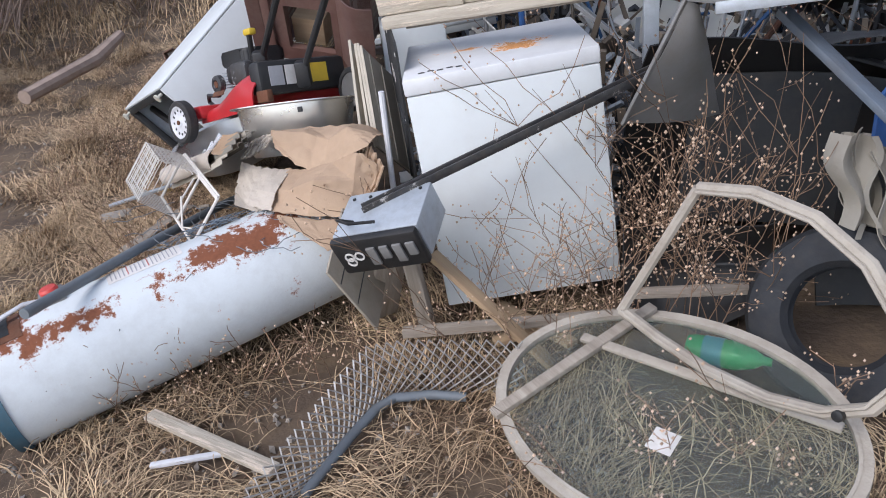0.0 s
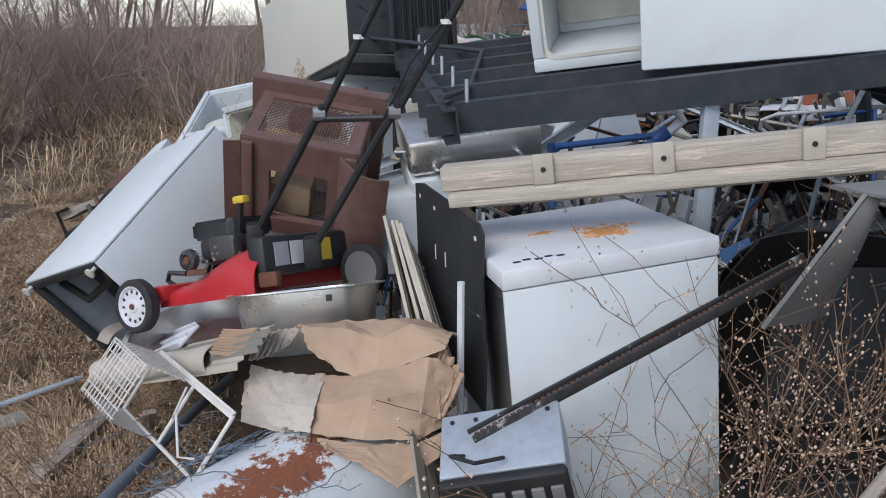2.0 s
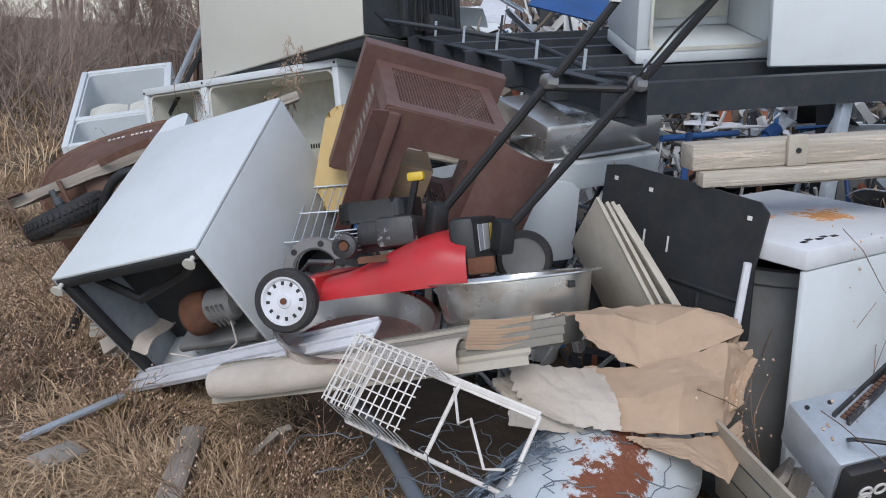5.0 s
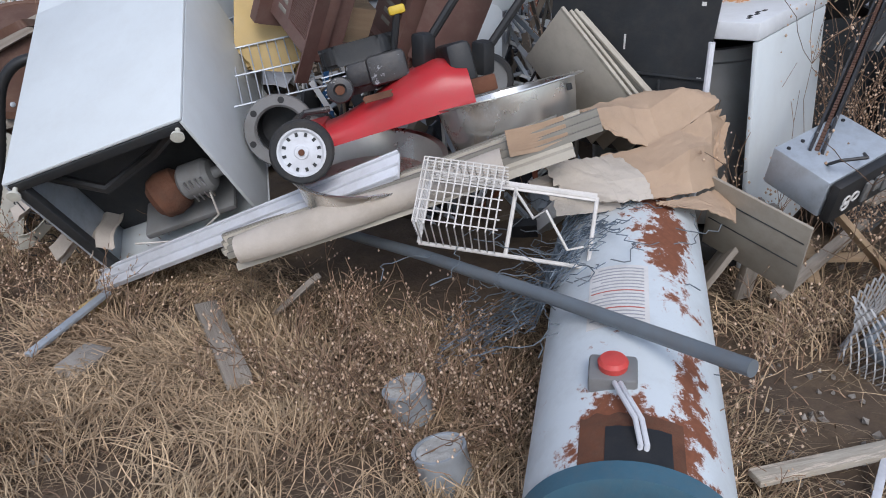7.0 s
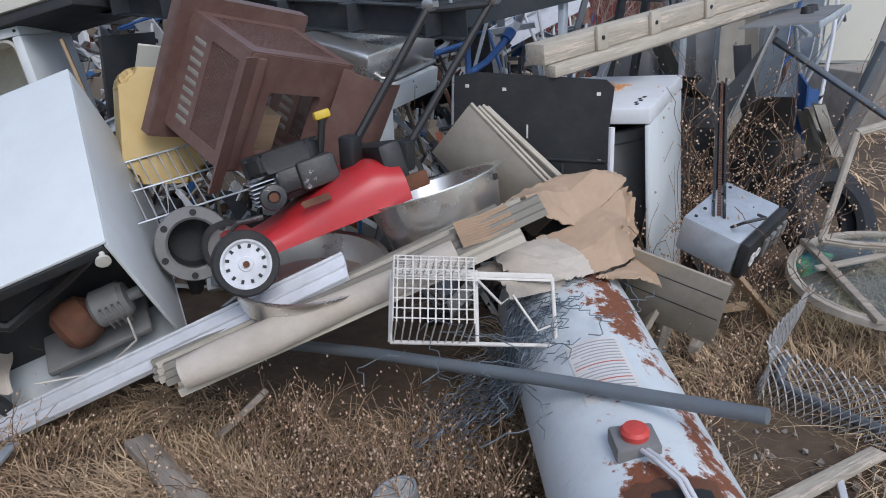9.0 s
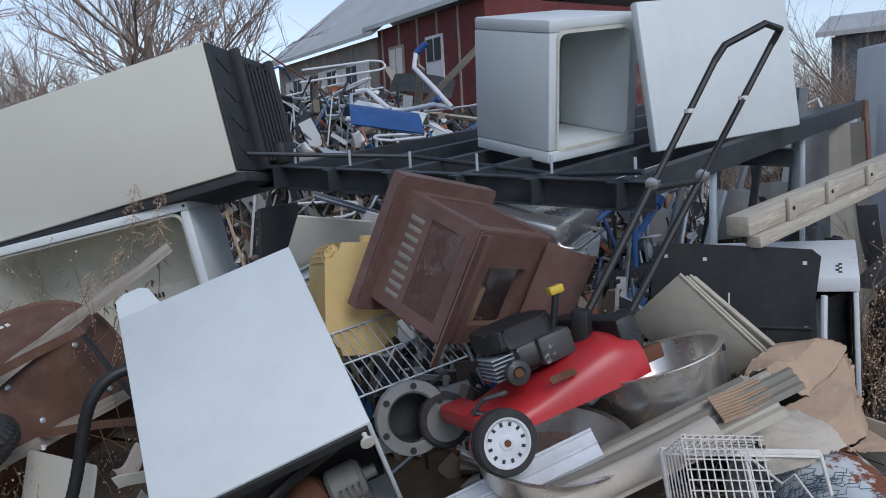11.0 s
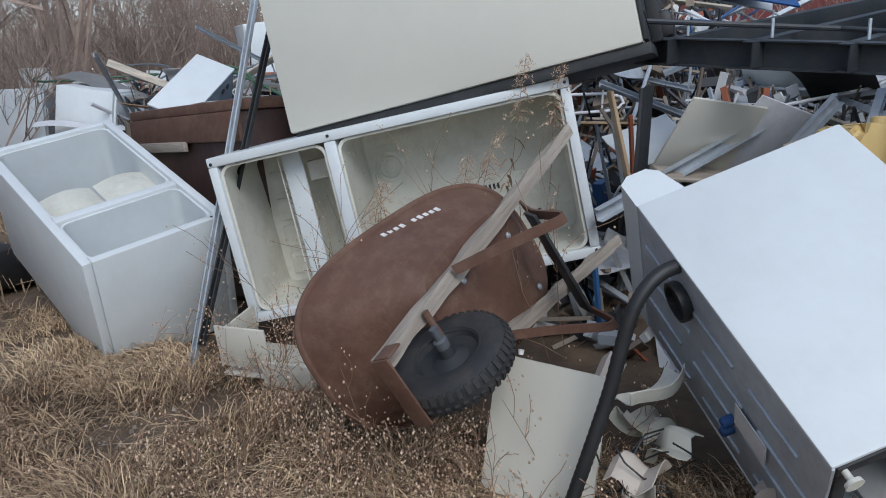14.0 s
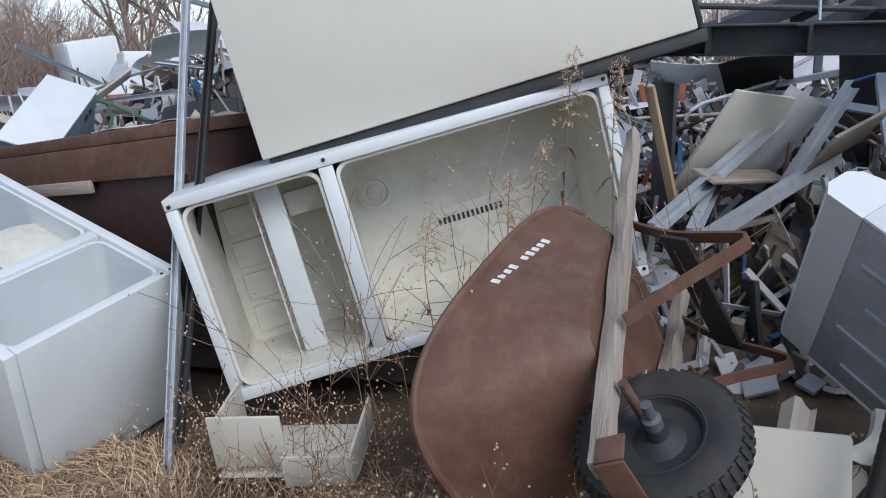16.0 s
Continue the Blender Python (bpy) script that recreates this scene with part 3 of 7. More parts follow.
# ---------------------------------------------------------------- water heater
def water_heater(m, L=1.22, r=0.205):
    t = thing("water_heater", "white water heater tank lying on the grass, paint flaking into rust", "water heater", m)
    ax = pose(0, 0, 0, 0, 90, 0)
    b = nb(); lathe(b, [(0, 0.0), (r - 0.01, 0.0), (r, 0.01), (r, L * 0.25), (r, L * 0.5), (r, L * 0.75), (r, L - 0.012), (r - 0.012, L), (0, L)], 56, ax); part("tank", b, tank_white, t, "white paint with brown rust")
    b = nb(); lathe(b, [(0, -0.02), (r - 0.02, -0.02), (r + 0.006, -0.012), (r + 0.008, 0.03), (r + 0.003, 0.03), (r + 0.003, -0.002), (0, -0.002)], 56, ax); cap = part("end_cap", b, blue_paint, t, "blue painted end cap")
    for y, z, q in ((0.03, 0.02, 0.028), (-0.08, 0.0, 0.025), (0.12, 0.06, 0.03)):
        b = nb(); lathe(b, [(0, 0), (q, 0), (q + 0.003, 0.003), (0, 0.003)], 20, pose(-0.021, y, z, 0, -90, 0)); part("knockout", b, galv, cap)
    def rim_at(u, v):
        a = radians(-27 + 54 * v)
        x = 0.012 + 0.15 * u + 0.012 * noise.noise(Vector((v * 9, u * 3, 2.0)))
        return (x, math.sin(a) * (r + 0.0015), math.cos(a) * (r + 0.0015))
    b = nb(); sheet(b, rim_at, 8, 24, 0.0012); part("rusted_surround", b, rust, t)
    b = nb(); sheet(b, lambda u, v: (0.03 + 0.095 * u + 0.004 * noise.noise(Vector((v * 8, u, 1))), math.sin(radians(-20 + 33 * v)) * (r + 0.0032), math.cos(radians(-20 + 33 * v)) * (r + 0.0032)), 3, 14, 0.001); part("access_hole", b, black, t)
    b = nb(); slab(b, 0.235, 0.32, -0.012, 0.088, r - 0.02, r + 0.022, 0.008); vb = part("thermostat_box", b, grey_panel, t)
    b = nb(); lathe(b, [(0, 0), (0.03, 0), (0.032, 0.014), (0.026, 0.022), (0.012, 0.024), (0, 0.028)], 24, pose(0.277, 0.038, r + 0.022)); part("red_knob", b, red_plastic, vb)
    for y in (0.012, 0.024):
        b = nb(); tube(b, [(0.235, y + 0.01, r + 0.015), (0.19, y, r + 0.03), (0.12, y - 0.03, r + 0.028), (0.07, y - 0.04, r + 0.01), (0.06, y - 0.035, r - 0.02)], 0.0055, 8); part("wire", b, white_metal, t)

    def on_tank(x0, x1, a0, a1, lift):
        q = nb()
        return sheet(q, lambda u, v: (x0 + (x1 - x0) * u, math.sin(radians(a0 + (a1 - a0) * v)) * (r + lift), math.cos(radians(a0 + (a1 - a0) * v)) * (r + lift)), 2, 10, 0.0008)
    lb = part("label", on_tank(0.455, 0.716, -11, 28, 0.0012), label_white, t, "faded printed label")
    for i in range(17):
        a1 = 26 if i % 4 else 14 + (i * 5) % 9
        part("print_bar", on_tank(0.468 + 0.0143 * i, 0.4715 + 0.0143 * i, -8, a1, 0.0026), ink_red if i in (4, 9) else ink_grey, lb)
    return t


water_heater(axes((-1.646, 2.128, 0.145), (1.0, 0.571, 0.141), (-0.5, 1.0, -0.04)), 1.3, 0.214)
# ---------------------------------------------------------------- steel rack with things on it
D = Vector((1.59, -0.44, 0.17)).normalized()


def channel(L, h=0.11, w=0.05, th=0.006):
    """A steel channel along x, its web at y = 0, its top at z = 0."""
    b = nb()
    o = [(0, 0), (w, 0), (w, -th), (th, -th), (th, -h + th), (w, -h + th), (w, -h), (0, -h)]
    prism(b, o, 0, L, Matrix(((0, 0, 1, 0), (1, 0, 0, 0), (0, 1, 0, 0), (0, 0, 0, 1))))
    return b


def rack():
    o = Vector((-0.12, 3.3, 1.3))
    t = thing("steel_rack", "dark grey welded steel joist frame lying over the scrap", "steel frame", Matrix.Translation(o))
    E = Vector((0.1, 1.0, 0.065)).normalized()
    for i in range(6):
        m = axes(E * (0.06 + 0.37 * i) - D * 0.13, D, E)
        part("long_beam", channel(3.4), steel_dark, t, m=m)
    part("end_beam", channel(3.2, 0.12), steel_dark, t, m=axes(E * -0.05 - D * 0.03, E, -D))
    part("cross_beam", channel(2.0, 0.1), steel_dark, t, m=axes(D * 1.7 - Vector((0, 0, 0.11)), E, -D))
    for i in range(6):
        b = nb(); tube(b, [(0, 0, 0), (0.0, 0.0, 0.08)], 0.007, 6); part("bolt", b, galv, t, m=Matrix.Translation(E * (0.06 + 0.37 * i) + D * 0.02))
    for p in ((0.9, -0.02), (2.2, -0.02)):
        b = nb(); slab(b, -0.03, 0.03, 0, 0.03, -1.28, -0.1, 0.002)
        part("rack_leg", b, galv, t, m=Matrix.Translation(D * p[0] + E * 0.1))
    return t


rack()


def cube_freezer(m, w=0.62, h=0.62, d=0.5):
    t = thing("small_freezer", "small white freezer cabinet without its door, standing on the steel frame", "freezer", m)
    wall = 0.06
    for a in ((0, w, 0, d, 0, wall), (0, w, 0, d, h - wall, h)):
        b = nb(); slab(b, *a, 0.01); part("shell_panel", b, enamel, t)
    for a in ((0, wall, 0, d, wall + 0.001, h - wall - 0.001), (w - wall, w, 0, d, wall + 0.001, h - wall - 0.001), (wall + 0.001, w - wall - 0.001, d - wall, d, wall + 0.001, h - wall - 0.001)):
        b = nb(); slab(b, *a, 0.006); part("shell_wall", b, enamel, t)
    b = nb(); slab(b, wall + 0.02, w - wall - 0.02, d - wall - 0.012, d - wall - 0.001, wall + 0.04, h - wall - 0.06, 0.005); part("evaporator_plate", b, liner, t)
    b = nb(); ring_prism(b, rounded(w - 2 * wall + 0.03, h - 2 * wall + 0.03, 0.05), [(0.02 + x * 0.925, 0.02 + y * 0.925) for x, y in rounded(w - 2 * wall + 0.03, h - 2 * wall + 0.03, 0.05)], -0.006, 0.0, pose(wall - 0.015, 0.0, wall - 0.015, 90, 0, 0)); part("door_gasket", b, liner, t)
    return t


cube_freezer(axes((0.335, 3.873, 1.36), (0.878, -0.465, 0.115), (0.442, 0.878, 0.183)), 0.617, 0.67, 0.549)
b = nb(); slab(b, 0, 1.04, 0, 0.05, 0, 0.72, 0.012)
solo("freezer_door", b, enamel, "flat white freezer door leaning upright on the steel frame", "door", axes((0.593, 3.409, 1.39), (0.815, -0.572, 0.092), (0.578, 0.813, -0.072)))

# ---------------------------------------------------------------- mower
def wheel_part(t, r, w, m, hub_m, slots=12):
    wh = nb(); lathe(wh, [(r * 0.76, -w / 2), (r * 0.93, -w / 2), (r, -w / 3), (r, w / 3), (r * 0.93, w / 2), (r * 0.76, w / 2)], 36, closed=True)
    wh = part("wheel", wh, rubber, t, m=m)
    b = nb(); lathe(b, [(0, w * 0.42), (r * 0.2, w * 0.42), (r * 0.24, w * 0.34), (r * 0.62, w * 0.3), (r * 0.7, w * 0.46), (r * 0.78, w * 0.46), (r * 0.78, -w * 0.42), (r * 0.6, -w * 0.3), (0, -w * 0.3)], 32); part("rim", b, hub_m, wh, "white plastic rim" if hub_m == white_metal else "")
    for k in range(slots):
        a = 2 * math.pi * k / slots
        b = nb(); box(b, (r * 0.12, r * 0.09, 0.003), (0, 0, 0), m=pose(r * 0.55 * math.cos(a), r * 0.55 * math.sin(a), w * 0.325, 0, 0, math.degrees(a))); part("rim_slot", b, dark_panel, wh)
    b = nb(); lathe(b, [(0, w * 0.42), (r * 0.1, w * 0.42), (r * 0.1, w * 0.56), (0, w * 0.58)], 12); part("axle_nut", b, rust, wh)
    return wh


engine_grey = surf("engine_metal", (0.06, 0.06, 0.063), (0.035, 0.035, 0.037), 0.45, 0.4, scale=14, dirt=0.3, spots=0.62, spot_col=(0.2, 0.19, 0.18), spot_scale=18)


def mower(m):
    """x from the front wheels to the back, y across to the far side, z up; the near front wheel's hub is at the origin."""
    t = thing("lawn_mower", "red push lawn mower with black engine, perched on the scrap", "lawn mower", m)
    W = 0.5

    def deck(u, v):
        a = math.pi * v
        rise = min(1.0, max(0.0, u * 1.25 - 0.1))
        rise = rise * rise * (3 - 2 * rise)
        h = 0.055 + 0.095 * rise - 0.03 * max(0.0, u - 0.85) / 0.15
        half = 0.19 + 0.05 * rise
        c, s = math.cos(a), math.sin(a)
        return (0.03 + 0.52 * u, W / 2 - half * math.copysign(abs(c) ** 0.45, c), -0.02 + 0.02 * u + (h + 0.01) * s ** 0.6)
    b = nb(); sheet(b, deck, 24, 36, 0.006); part("deck", b, red_paint, t, "scratched glossy red deck")
    b = nb(); sheet(b, lambda u, v: (0.22 + 0.09 * u + 0.012 * math.sin(9 * v), 0.024 + 0.012 * v, 0.085 + 0.02 * v), 4, 3, 0.002); part("worn_patch", b, rust, t)
    b = nb(); slab(b, -0.02, 0.08, 0.03, W - 0.03, 0.0, 0.06, 0.015); part("front_bumper", b, red_paint, t)
    b = nb(); tube(b, [(0, 0.0, 0), (0, W, 0)], 0.008, 8); part("axle", b, chrome, t)
    for x, y in ((0, -0.02), (0, W + 0.0), (0.66, W - 0.03)):
        wheel_part(t, 0.097, 0.05, pose(x, y, 0.0 if x < 0.3 else 0.03, 90 if y < 0.1 else -90, 0, 0), white_metal if y < 0.1 else grey_panel)
    e = nb(); lathe(e, [(0, 0.14), (0.11, 0.14), (0.12, 0.16), (0.12, 0.2), (0.1, 0.22), (0, 0.22)], 28, Matrix.Translation((0.25, 0.2, 0.0))); e = part("engine", e, engine_grey, t, "black engine with scuffed bare metal", m=Matrix.Translation((-0.01, 0.075, -0.02)) @ Matrix.Diagonal((0.98, 1.05, 0.95, 1)))
    b = nb()
    prism(b, rounded(0.25, 0.22, 0.06), 0.24, 0.31, Matrix.Translation((0.13, 0.06, 0))); bmesh.ops.bevel(b, geom=[x for x in b.edges], offset=0.012, segments=2, affect="EDGES"); part("engine_shroud", b, black, e)
    b = nb(); slab(b, 0.2, 0.4, 0.05, 0.2, 0.16, 0.245, 0.02); part("cylinder_block", b, engine_grey, e)
    b = nb(); slab(b, 0.27, 0.4, 0.03, 0.1, 0.15, 0.25, 0.018); part("fuel_tank", b, surf("scuffed_black", (0.03, 0.03, 0.033), (0.05, 0.05, 0.05), 0.5, spots=0.6, spot_col=(0.22, 0.22, 0.23), spot_scale=16), e)
    for i in range(6):
        b = nb(); slab(b, 0.12, 0.2, 0.08, 0.2, 0.15 + i * 0.014, 0.154 + i * 0.014); part("cooling_fin", b, galv, e)
    b = nb(); lathe(b, [(0, 0), (0.04, 0), (0.044, 0.008), (0.04, 0.024), (0.022, 0.028), (0.014, 0.02), (0, 0.02)], 22, pose(0.17, 0.04, 0.17, 90, 0, 0)); pul = part("muffler_end", b, engine_grey, e)
    b = nb(); lathe(b, [(0, 0.02), (0.016, 0.02), (0.016, 0.026), (0, 0.027)], 8, pose(0.17, 0.04, 0.17, 90, 0, 0)); part("muffler_centre", b, rust, pul)
    b = nb(); tube(b, [(0.12, 0.05, 0.12), (0.04, 0.04, 0.13), (0.0, 0.06, 0.1), (0.05, 0.06, 0.07)], 0.01, 8); part("throttle_link", b, engine_grey, e)
    b = nb(); tube(b, [(0.36, 0.1, 0.22), (0.4, 0.08, 0.33), (0.41, 0.075, 0.36)], 0.012, 8); part("oil_filler", b, black, e)
    b = nb(); slab(b, 0.385, 0.44, 0.06, 0.095, 0.355, 0.385, 0.008); part("filler_cap", b, yellow_bright, e)
    b = nb(); slab(b, 0.5, 0.58, 0.04, W, 0.05, 0.19, 0.02); g = part("rear_guard", b, black, t, "black plastic rear guard with stickers")
    for y0, y1, mt in ((0.04, 0.11, ink_grey), (0.12, 0.22, label_white), (0.25, 0.34, yellow_bright)):
        b = nb(); slab(b, 0.5805, 0.583, y0 + 0.05, y1 + 0.05, 0.085, 0.165); part("sticker", b, mt, g)
    b = nb(); slab(b, 0.55, 0.63, 0.03, 0.06, 0.02, 0.07, 0.006); part("wheel_bracket", b, rust, t)
    return t


MOWER = axes((-1.283, 3.478, 0.612), (0.74, -0.635, 0.22), (0.72, 0.68, -0.165))
mower(MOWER)
h = thing("mower_handle", "black tubular mower handle folded upright over the scrap", "mower handle", Matrix.Translation((-0.86, 3.38, 0.85)))
A, Bq = Vector((0, -0.02, 0.02)), Vector((0.19, -0.11, -0.02))
TA, TB = Vector((0.45, -0.38, 0.86)), Vector((0.70, -0.54, 0.92))
for p, q, nm in ((A, TA, "lower_bar"), (Bq, TB, "lower_bar")):
    b = nb(); tube(b, [p, p.lerp(q, 0.55)], 0.014, 8); part(nm, b, black, h)
    b = nb(); tube(b, [p.lerp(q, 0.5) + Vector((0.012, 0, 0)), q], 0.012, 8); part("upper_bar", b, black, h)
    b = nb(); lathe(b, [(0, -0.022), (0.022, -0.018), (0.024, 0.018), (0, 0.022)], 10, Matrix.Translation(p.lerp(q, 0.52)) @ pose(0, 0, 0, 0, 90, 0)); part("wing_nut", b, chrome, h)
    b = nb(); tube(b, [p.lerp(q, 0.8) + Vector((0, 0, -0.006)), p.lerp(q, 0.8) + Vector((0, 0, 0.008))], 0.017, 8); part("cable_tie", b, label_white, h)
    b = nb(); slab(b, -0.03, 0.03, -0.03, 0.03, -0.06, 0.05, 0.012); part("hinge_block", b, black, h, m=Matrix.Translation(p))
b = nb(); tube(b, [TA, TA + Vector((0.02, -0.03, 0.05)), TA.lerp(TB, 0.5) + Vector((0, -0.07, 0.09)), TB + Vector((-0.01, -0.03, 0.05)), TB], 0.013, 8); part("grip_bar", b, black, h)
b = nb(); tube(b, [A.lerp(TA, 0.5), Bq.lerp(TB, 0.5)], 0.011, 8); part("brace_bar", b, black, h)
b = nb(); tube(b, [TB.lerp(Bq, 0.15), TB.lerp(Bq, 0.3) + Vector((-0.05, 0.0, -0.02)), TB.lerp(Bq, 0.5) + Vector((-0.02, 0, 0))], 0.004, 6); part("control_cable", b, black, h)


# ---------------------------------------------------------------- pet carrier halves
def grate(parent, w, h, m, slots=0, bars=20):
    """A plastic panel from (0, 0) to (w, h) with a grated field and a row of slots."""
    e = 0.05
    x1 = w - e - (0.11 if slots else 0)
    b = nb()
    ring_prism(b, [(0, 0), (w, 0), (w, h), (0, h)], [(e, e), (x1, e), (x1, h - e), (e, h - e)], -0.004, 0.004)
    p = part("grated_side", b, brown_plastic, parent, m=m)
    b = nb()
    n1 = bars
    for i in range(1, n1):
        x = e + (x1 - e) * i / n1
        box(b, (0.0024, h - 2 * e + 0.004, 0.004), (x, h / 2, 0))
    n2 = int(n1 * (h - 2 * e) / (x1 - e))
    for i in range(1, n2):
        y = e + (h - 2 * e) * i / n2
        box(b, (x1 - e + 0.004, 0.0024, 0.003), ((e + x1) / 2, y, 0))
    gr = part("grille", b, brown_plastic, p)
    gr["kind"] = "stuff"
    # slots are solid bars; their drab grey stands in for light showing through
    for i in range(slots):
        b = nb(); slab(b, x1 + 0.03, x1 + 0.1, 0.05 + i * (h - 0.1) / slots, 0.05 + i * (h - 0.1) / slots + 0.018, -0.0055, 0.0055, 0.002); part("vent_slot", b, siding_dark, p)
    return p


def carrier(m):
    w, d, h = 0.56, 0.374, 0.54
    i = 0.055
    t = thing("pet_carrier", "brown plastic pet carrier half with grated sides and a flange", "pet carrier", m)
    M = Matrix(((1, 0, 0, 0), (0, 0, 1, 0), (0, 1, 0, -h), (0, 0, 0, 1)))
    b = nb(); ring_prism(b, rounded(w, h, 0.02), [(i + x * (1 - 2 * i / w), i + y * (1 - 2 * i / h)) for x, y in rounded(w, h, 0.02)], -0.006, 0.006, M); part("flange", b, brown_plastic, t)
    b = nb(); ring_prism(b, [(0, 0), (w, 0), (w, h), (0, h)], [(0.006, 0.006), (w - 0.006, 0.006), (w - 0.006, h - 0.006), (0.006, h - 0.006)], 0.0, 0.05, M); part("flange_rim", b, brown_plastic, t)
    iw, ih = w - 2 * i, h - 2 * i
    grate(t, d, ih, Matrix(((0, 0, 1, i), (-1, 0, 0, 0), (0, 1, 0, -h + i), (0, 0, 0, 1))) @ Matrix(((-1, 0, 0, d), (0, 1, 0, 0), (0, 0, -1, 0), (0, 0, 0, 1))), 9)
    grate(t, d, ih, Matrix(((0, 0, 1, w - i), (-1, 0, 0, 0), (0, 1, 0, -h + i), (0, 0, 0, 1))) @ Matrix(((-1, 0, 0, d), (0, 1, 0, 0), (0, 0, -1, 0), (0, 0, 0, 1))), 9)
    grate(t, iw, d, Matrix(((1, 0, 0, i), (0, -1, 0, 0), (0, 0, -1, -i), (0, 0, 0, 1))), 0, 30)
    grate(t, iw, d, Matrix(((1, 0, 0, i), (0, -1, 0, 0), (0, 0, -1, -h + i), (0, 0, 0, 1))), 0, 30)
    # the face with the doorway
    F = Matrix(((1, 0, 0, i), (0, 0, 1, -d), (0, 1, 0, -h + i), (0, 0, 0, 1)))
    b = nb(); ring_prism(b, rounded(iw, ih, 0.02), [(0.11 + x * (1 - 0.22 / iw), 0.07 + y * (1 - 0.2 / ih)) for x, y in rounded(iw, ih, 0.02)], -0.006, 0.03, F); part("door_face", b, brown_plastic, t)
    for x in (0.0, iw - 0.05):
        b = nb(); slab(b, x, x + 0.05, -0.02, 0.0, 0.01, ih - 0.01, 0.008); part("corner_rib", b, brown_plastic, t, m=Matrix.Translation((i, -d - 0.007, -h + i)))
    b = nb(); slab(b, i + 0.12, w - i - 0.12, -0.12, -0.02, -0.16, -0.09, 0.01); part("inner_ledge", b, rust_brown, t)
    b = nb(); slab(b, i + 0.1, i + 0.26, -0.3, -0.16, -0.44, -0.3, 0.004); part("wood_scrap", b, wood_tan, t)
    return t


CARRIER = axes((-0.833, 4.01, 1.378), (0.956, -0.228, -0.185), (0.282, 0.887, 0.365))
carrier(CARRIER)
b = nb(); sheet(b, lambda u, v: (0.02 + 0.2 * u, -0.42 - 0.05 * math.sin(math.pi * u) - 0.1 * u, -0.1 - 0.36 * v + 0.02 * math.sin(18 * v) * u), 8, 16, 0.006)
solo("carrier_wing", b, brown_plastic, "torn curved brown plastic flap beside the pet carrier", "plastic flap", CARRIER @ Matrix.Translation((0.42, 0.02, 0.04)))
b = nb(); sheet(b, lambda u, v: (0.02 - 0.06 * u, -0.42 - 0.02 * u, -0.06 - 0.5 * v + 0.015 * math.sin(15 * v) * u), 6, 16, 0.006)
solo("carrier_flap", b, brown_plastic, "torn brown plastic edge strip on the mower engine", "plastic flap", CARRIER @ Matrix.Translation((0.04, 0.02, 0.0)))

# yellow jug: flat jerry can with rounded edges and a neck
t = thing("plastic_jug", "yellowed plastic jug lying among the scrap", "jug", axes((-0.83, 4.38, 1.13), (0.75, -0.55, -0.1), (-0.1, 0.25, 1.0)))
b = nb(); prism(b, rounded(0.3, 0.44, 0.07), -0.2, 0.0, Matrix.Translation((0, -0.44, 0)))
bmesh.ops.bevel(b, geom=list(b.edges), offset=0.03, segments=3, affect="EDGES"); part("body", b, yellow, t)
b = nb(); lathe(b, [(0, 0), (0.03, 0), (0.03, 0.03), (0.024, 0.034), (0, 0.034)], 18, pose(0.21, 0.0, -0.09, -90, 0, 0)); part("neck", b, yellow, t)


# ---------------------------------------------------------------- basin, wheel ring, pan
def sink(m, L=0.48, W=0.4, h=0.2, taper=0.82):
    """A pressed steel sink with rounded corners; its rim's near left corner is the origin."""
    t = thing("steel_sink", "stainless steel sink tub holding up the mower", "sink", m)

    def ring(sc, z, grow=0.0):
        return [(L / 2 + (x - L / 2) * sc + (grow if x > L / 2 else -grow), W / 2 + (y - W / 2) * sc + (grow if y > W / 2 else -grow), z) for x, y in rounded(L, W, 0.2, 10)]
    b = nb()
    prof = [ring(1, 0.004, 0.022), ring(1, 0.0, 0.022), ring(1, -0.004), ring(0.965, -h * 0.3), ring(0.955, -h * 0.33), ring(taper + 0.04, -h * 0.88), ring(taper - 0.02, -h), ring(taper - 0.05, -h + 0.006), ring(taper, -h * 0.85), ring(0.93, -h * 0.3), ring(0.97, 0.0), ring(1, 0.004, 0.022)]
    rows_ = [[b.verts.new(p) for p in r_] for r_ in prof[:-1]]
    k = len(rows_[0])
    for i in range(len(rows_)):
        a, c = rows_[i], rows_[(i + 1) % len(rows_)]
        if i == 6:
            b.faces.new(a[::-1])
            b.faces.new(c)
            continue
        for q in range(k):
            b.faces.new((a[q], a[(q + 1) % k], c[(q + 1) % k], c[q]))
    part("tub", b, stainless, t)
    b = nb(); lathe(b, [(0, 0), (0.02, 0), (0.022, 0.012), (0.014, 0.012), (0.012, 0.004), (0, 0.004)], 16, pose(L * 0.86, 0.035, -h * 0.85, 90, 0, 0)); part("drain_fitting", b, black, t)
    b = nb(); slab(b, L * 0.62, L * 0.66, -0.004, 0.006, -h * 0.2, -h * 0.1, 0.002); part("clip", b, dark_panel, t)
    return t


def pan(m, r=0.25, h=0.1):
    t = thing("steel_pan", "shallow grey metal pan under the mower", "pan", m)
    b = nb(); lathe(b, [(0.0, 0.0), (r * 0.8, 0.0), (r * 0.88, 0.012), (r * 0.97, h - 0.004), (r * 1.02, h), (r * 1.02, h + 0.006), (r * 0.95, h + 0.002), (r * 0.86, 0.018), (0, 0.008)], 56); part("bowl", b, stainless, t)
    return t


sink(axes((-0.95, 2.97, 0.785), (1.0, -0.04, 0.03), (0.04, 0.94, -0.3)))
pan(axes((-1.08, 3.40, 0.45), (1, -0.3, 0.12), (0.3, 1, 0.1)))
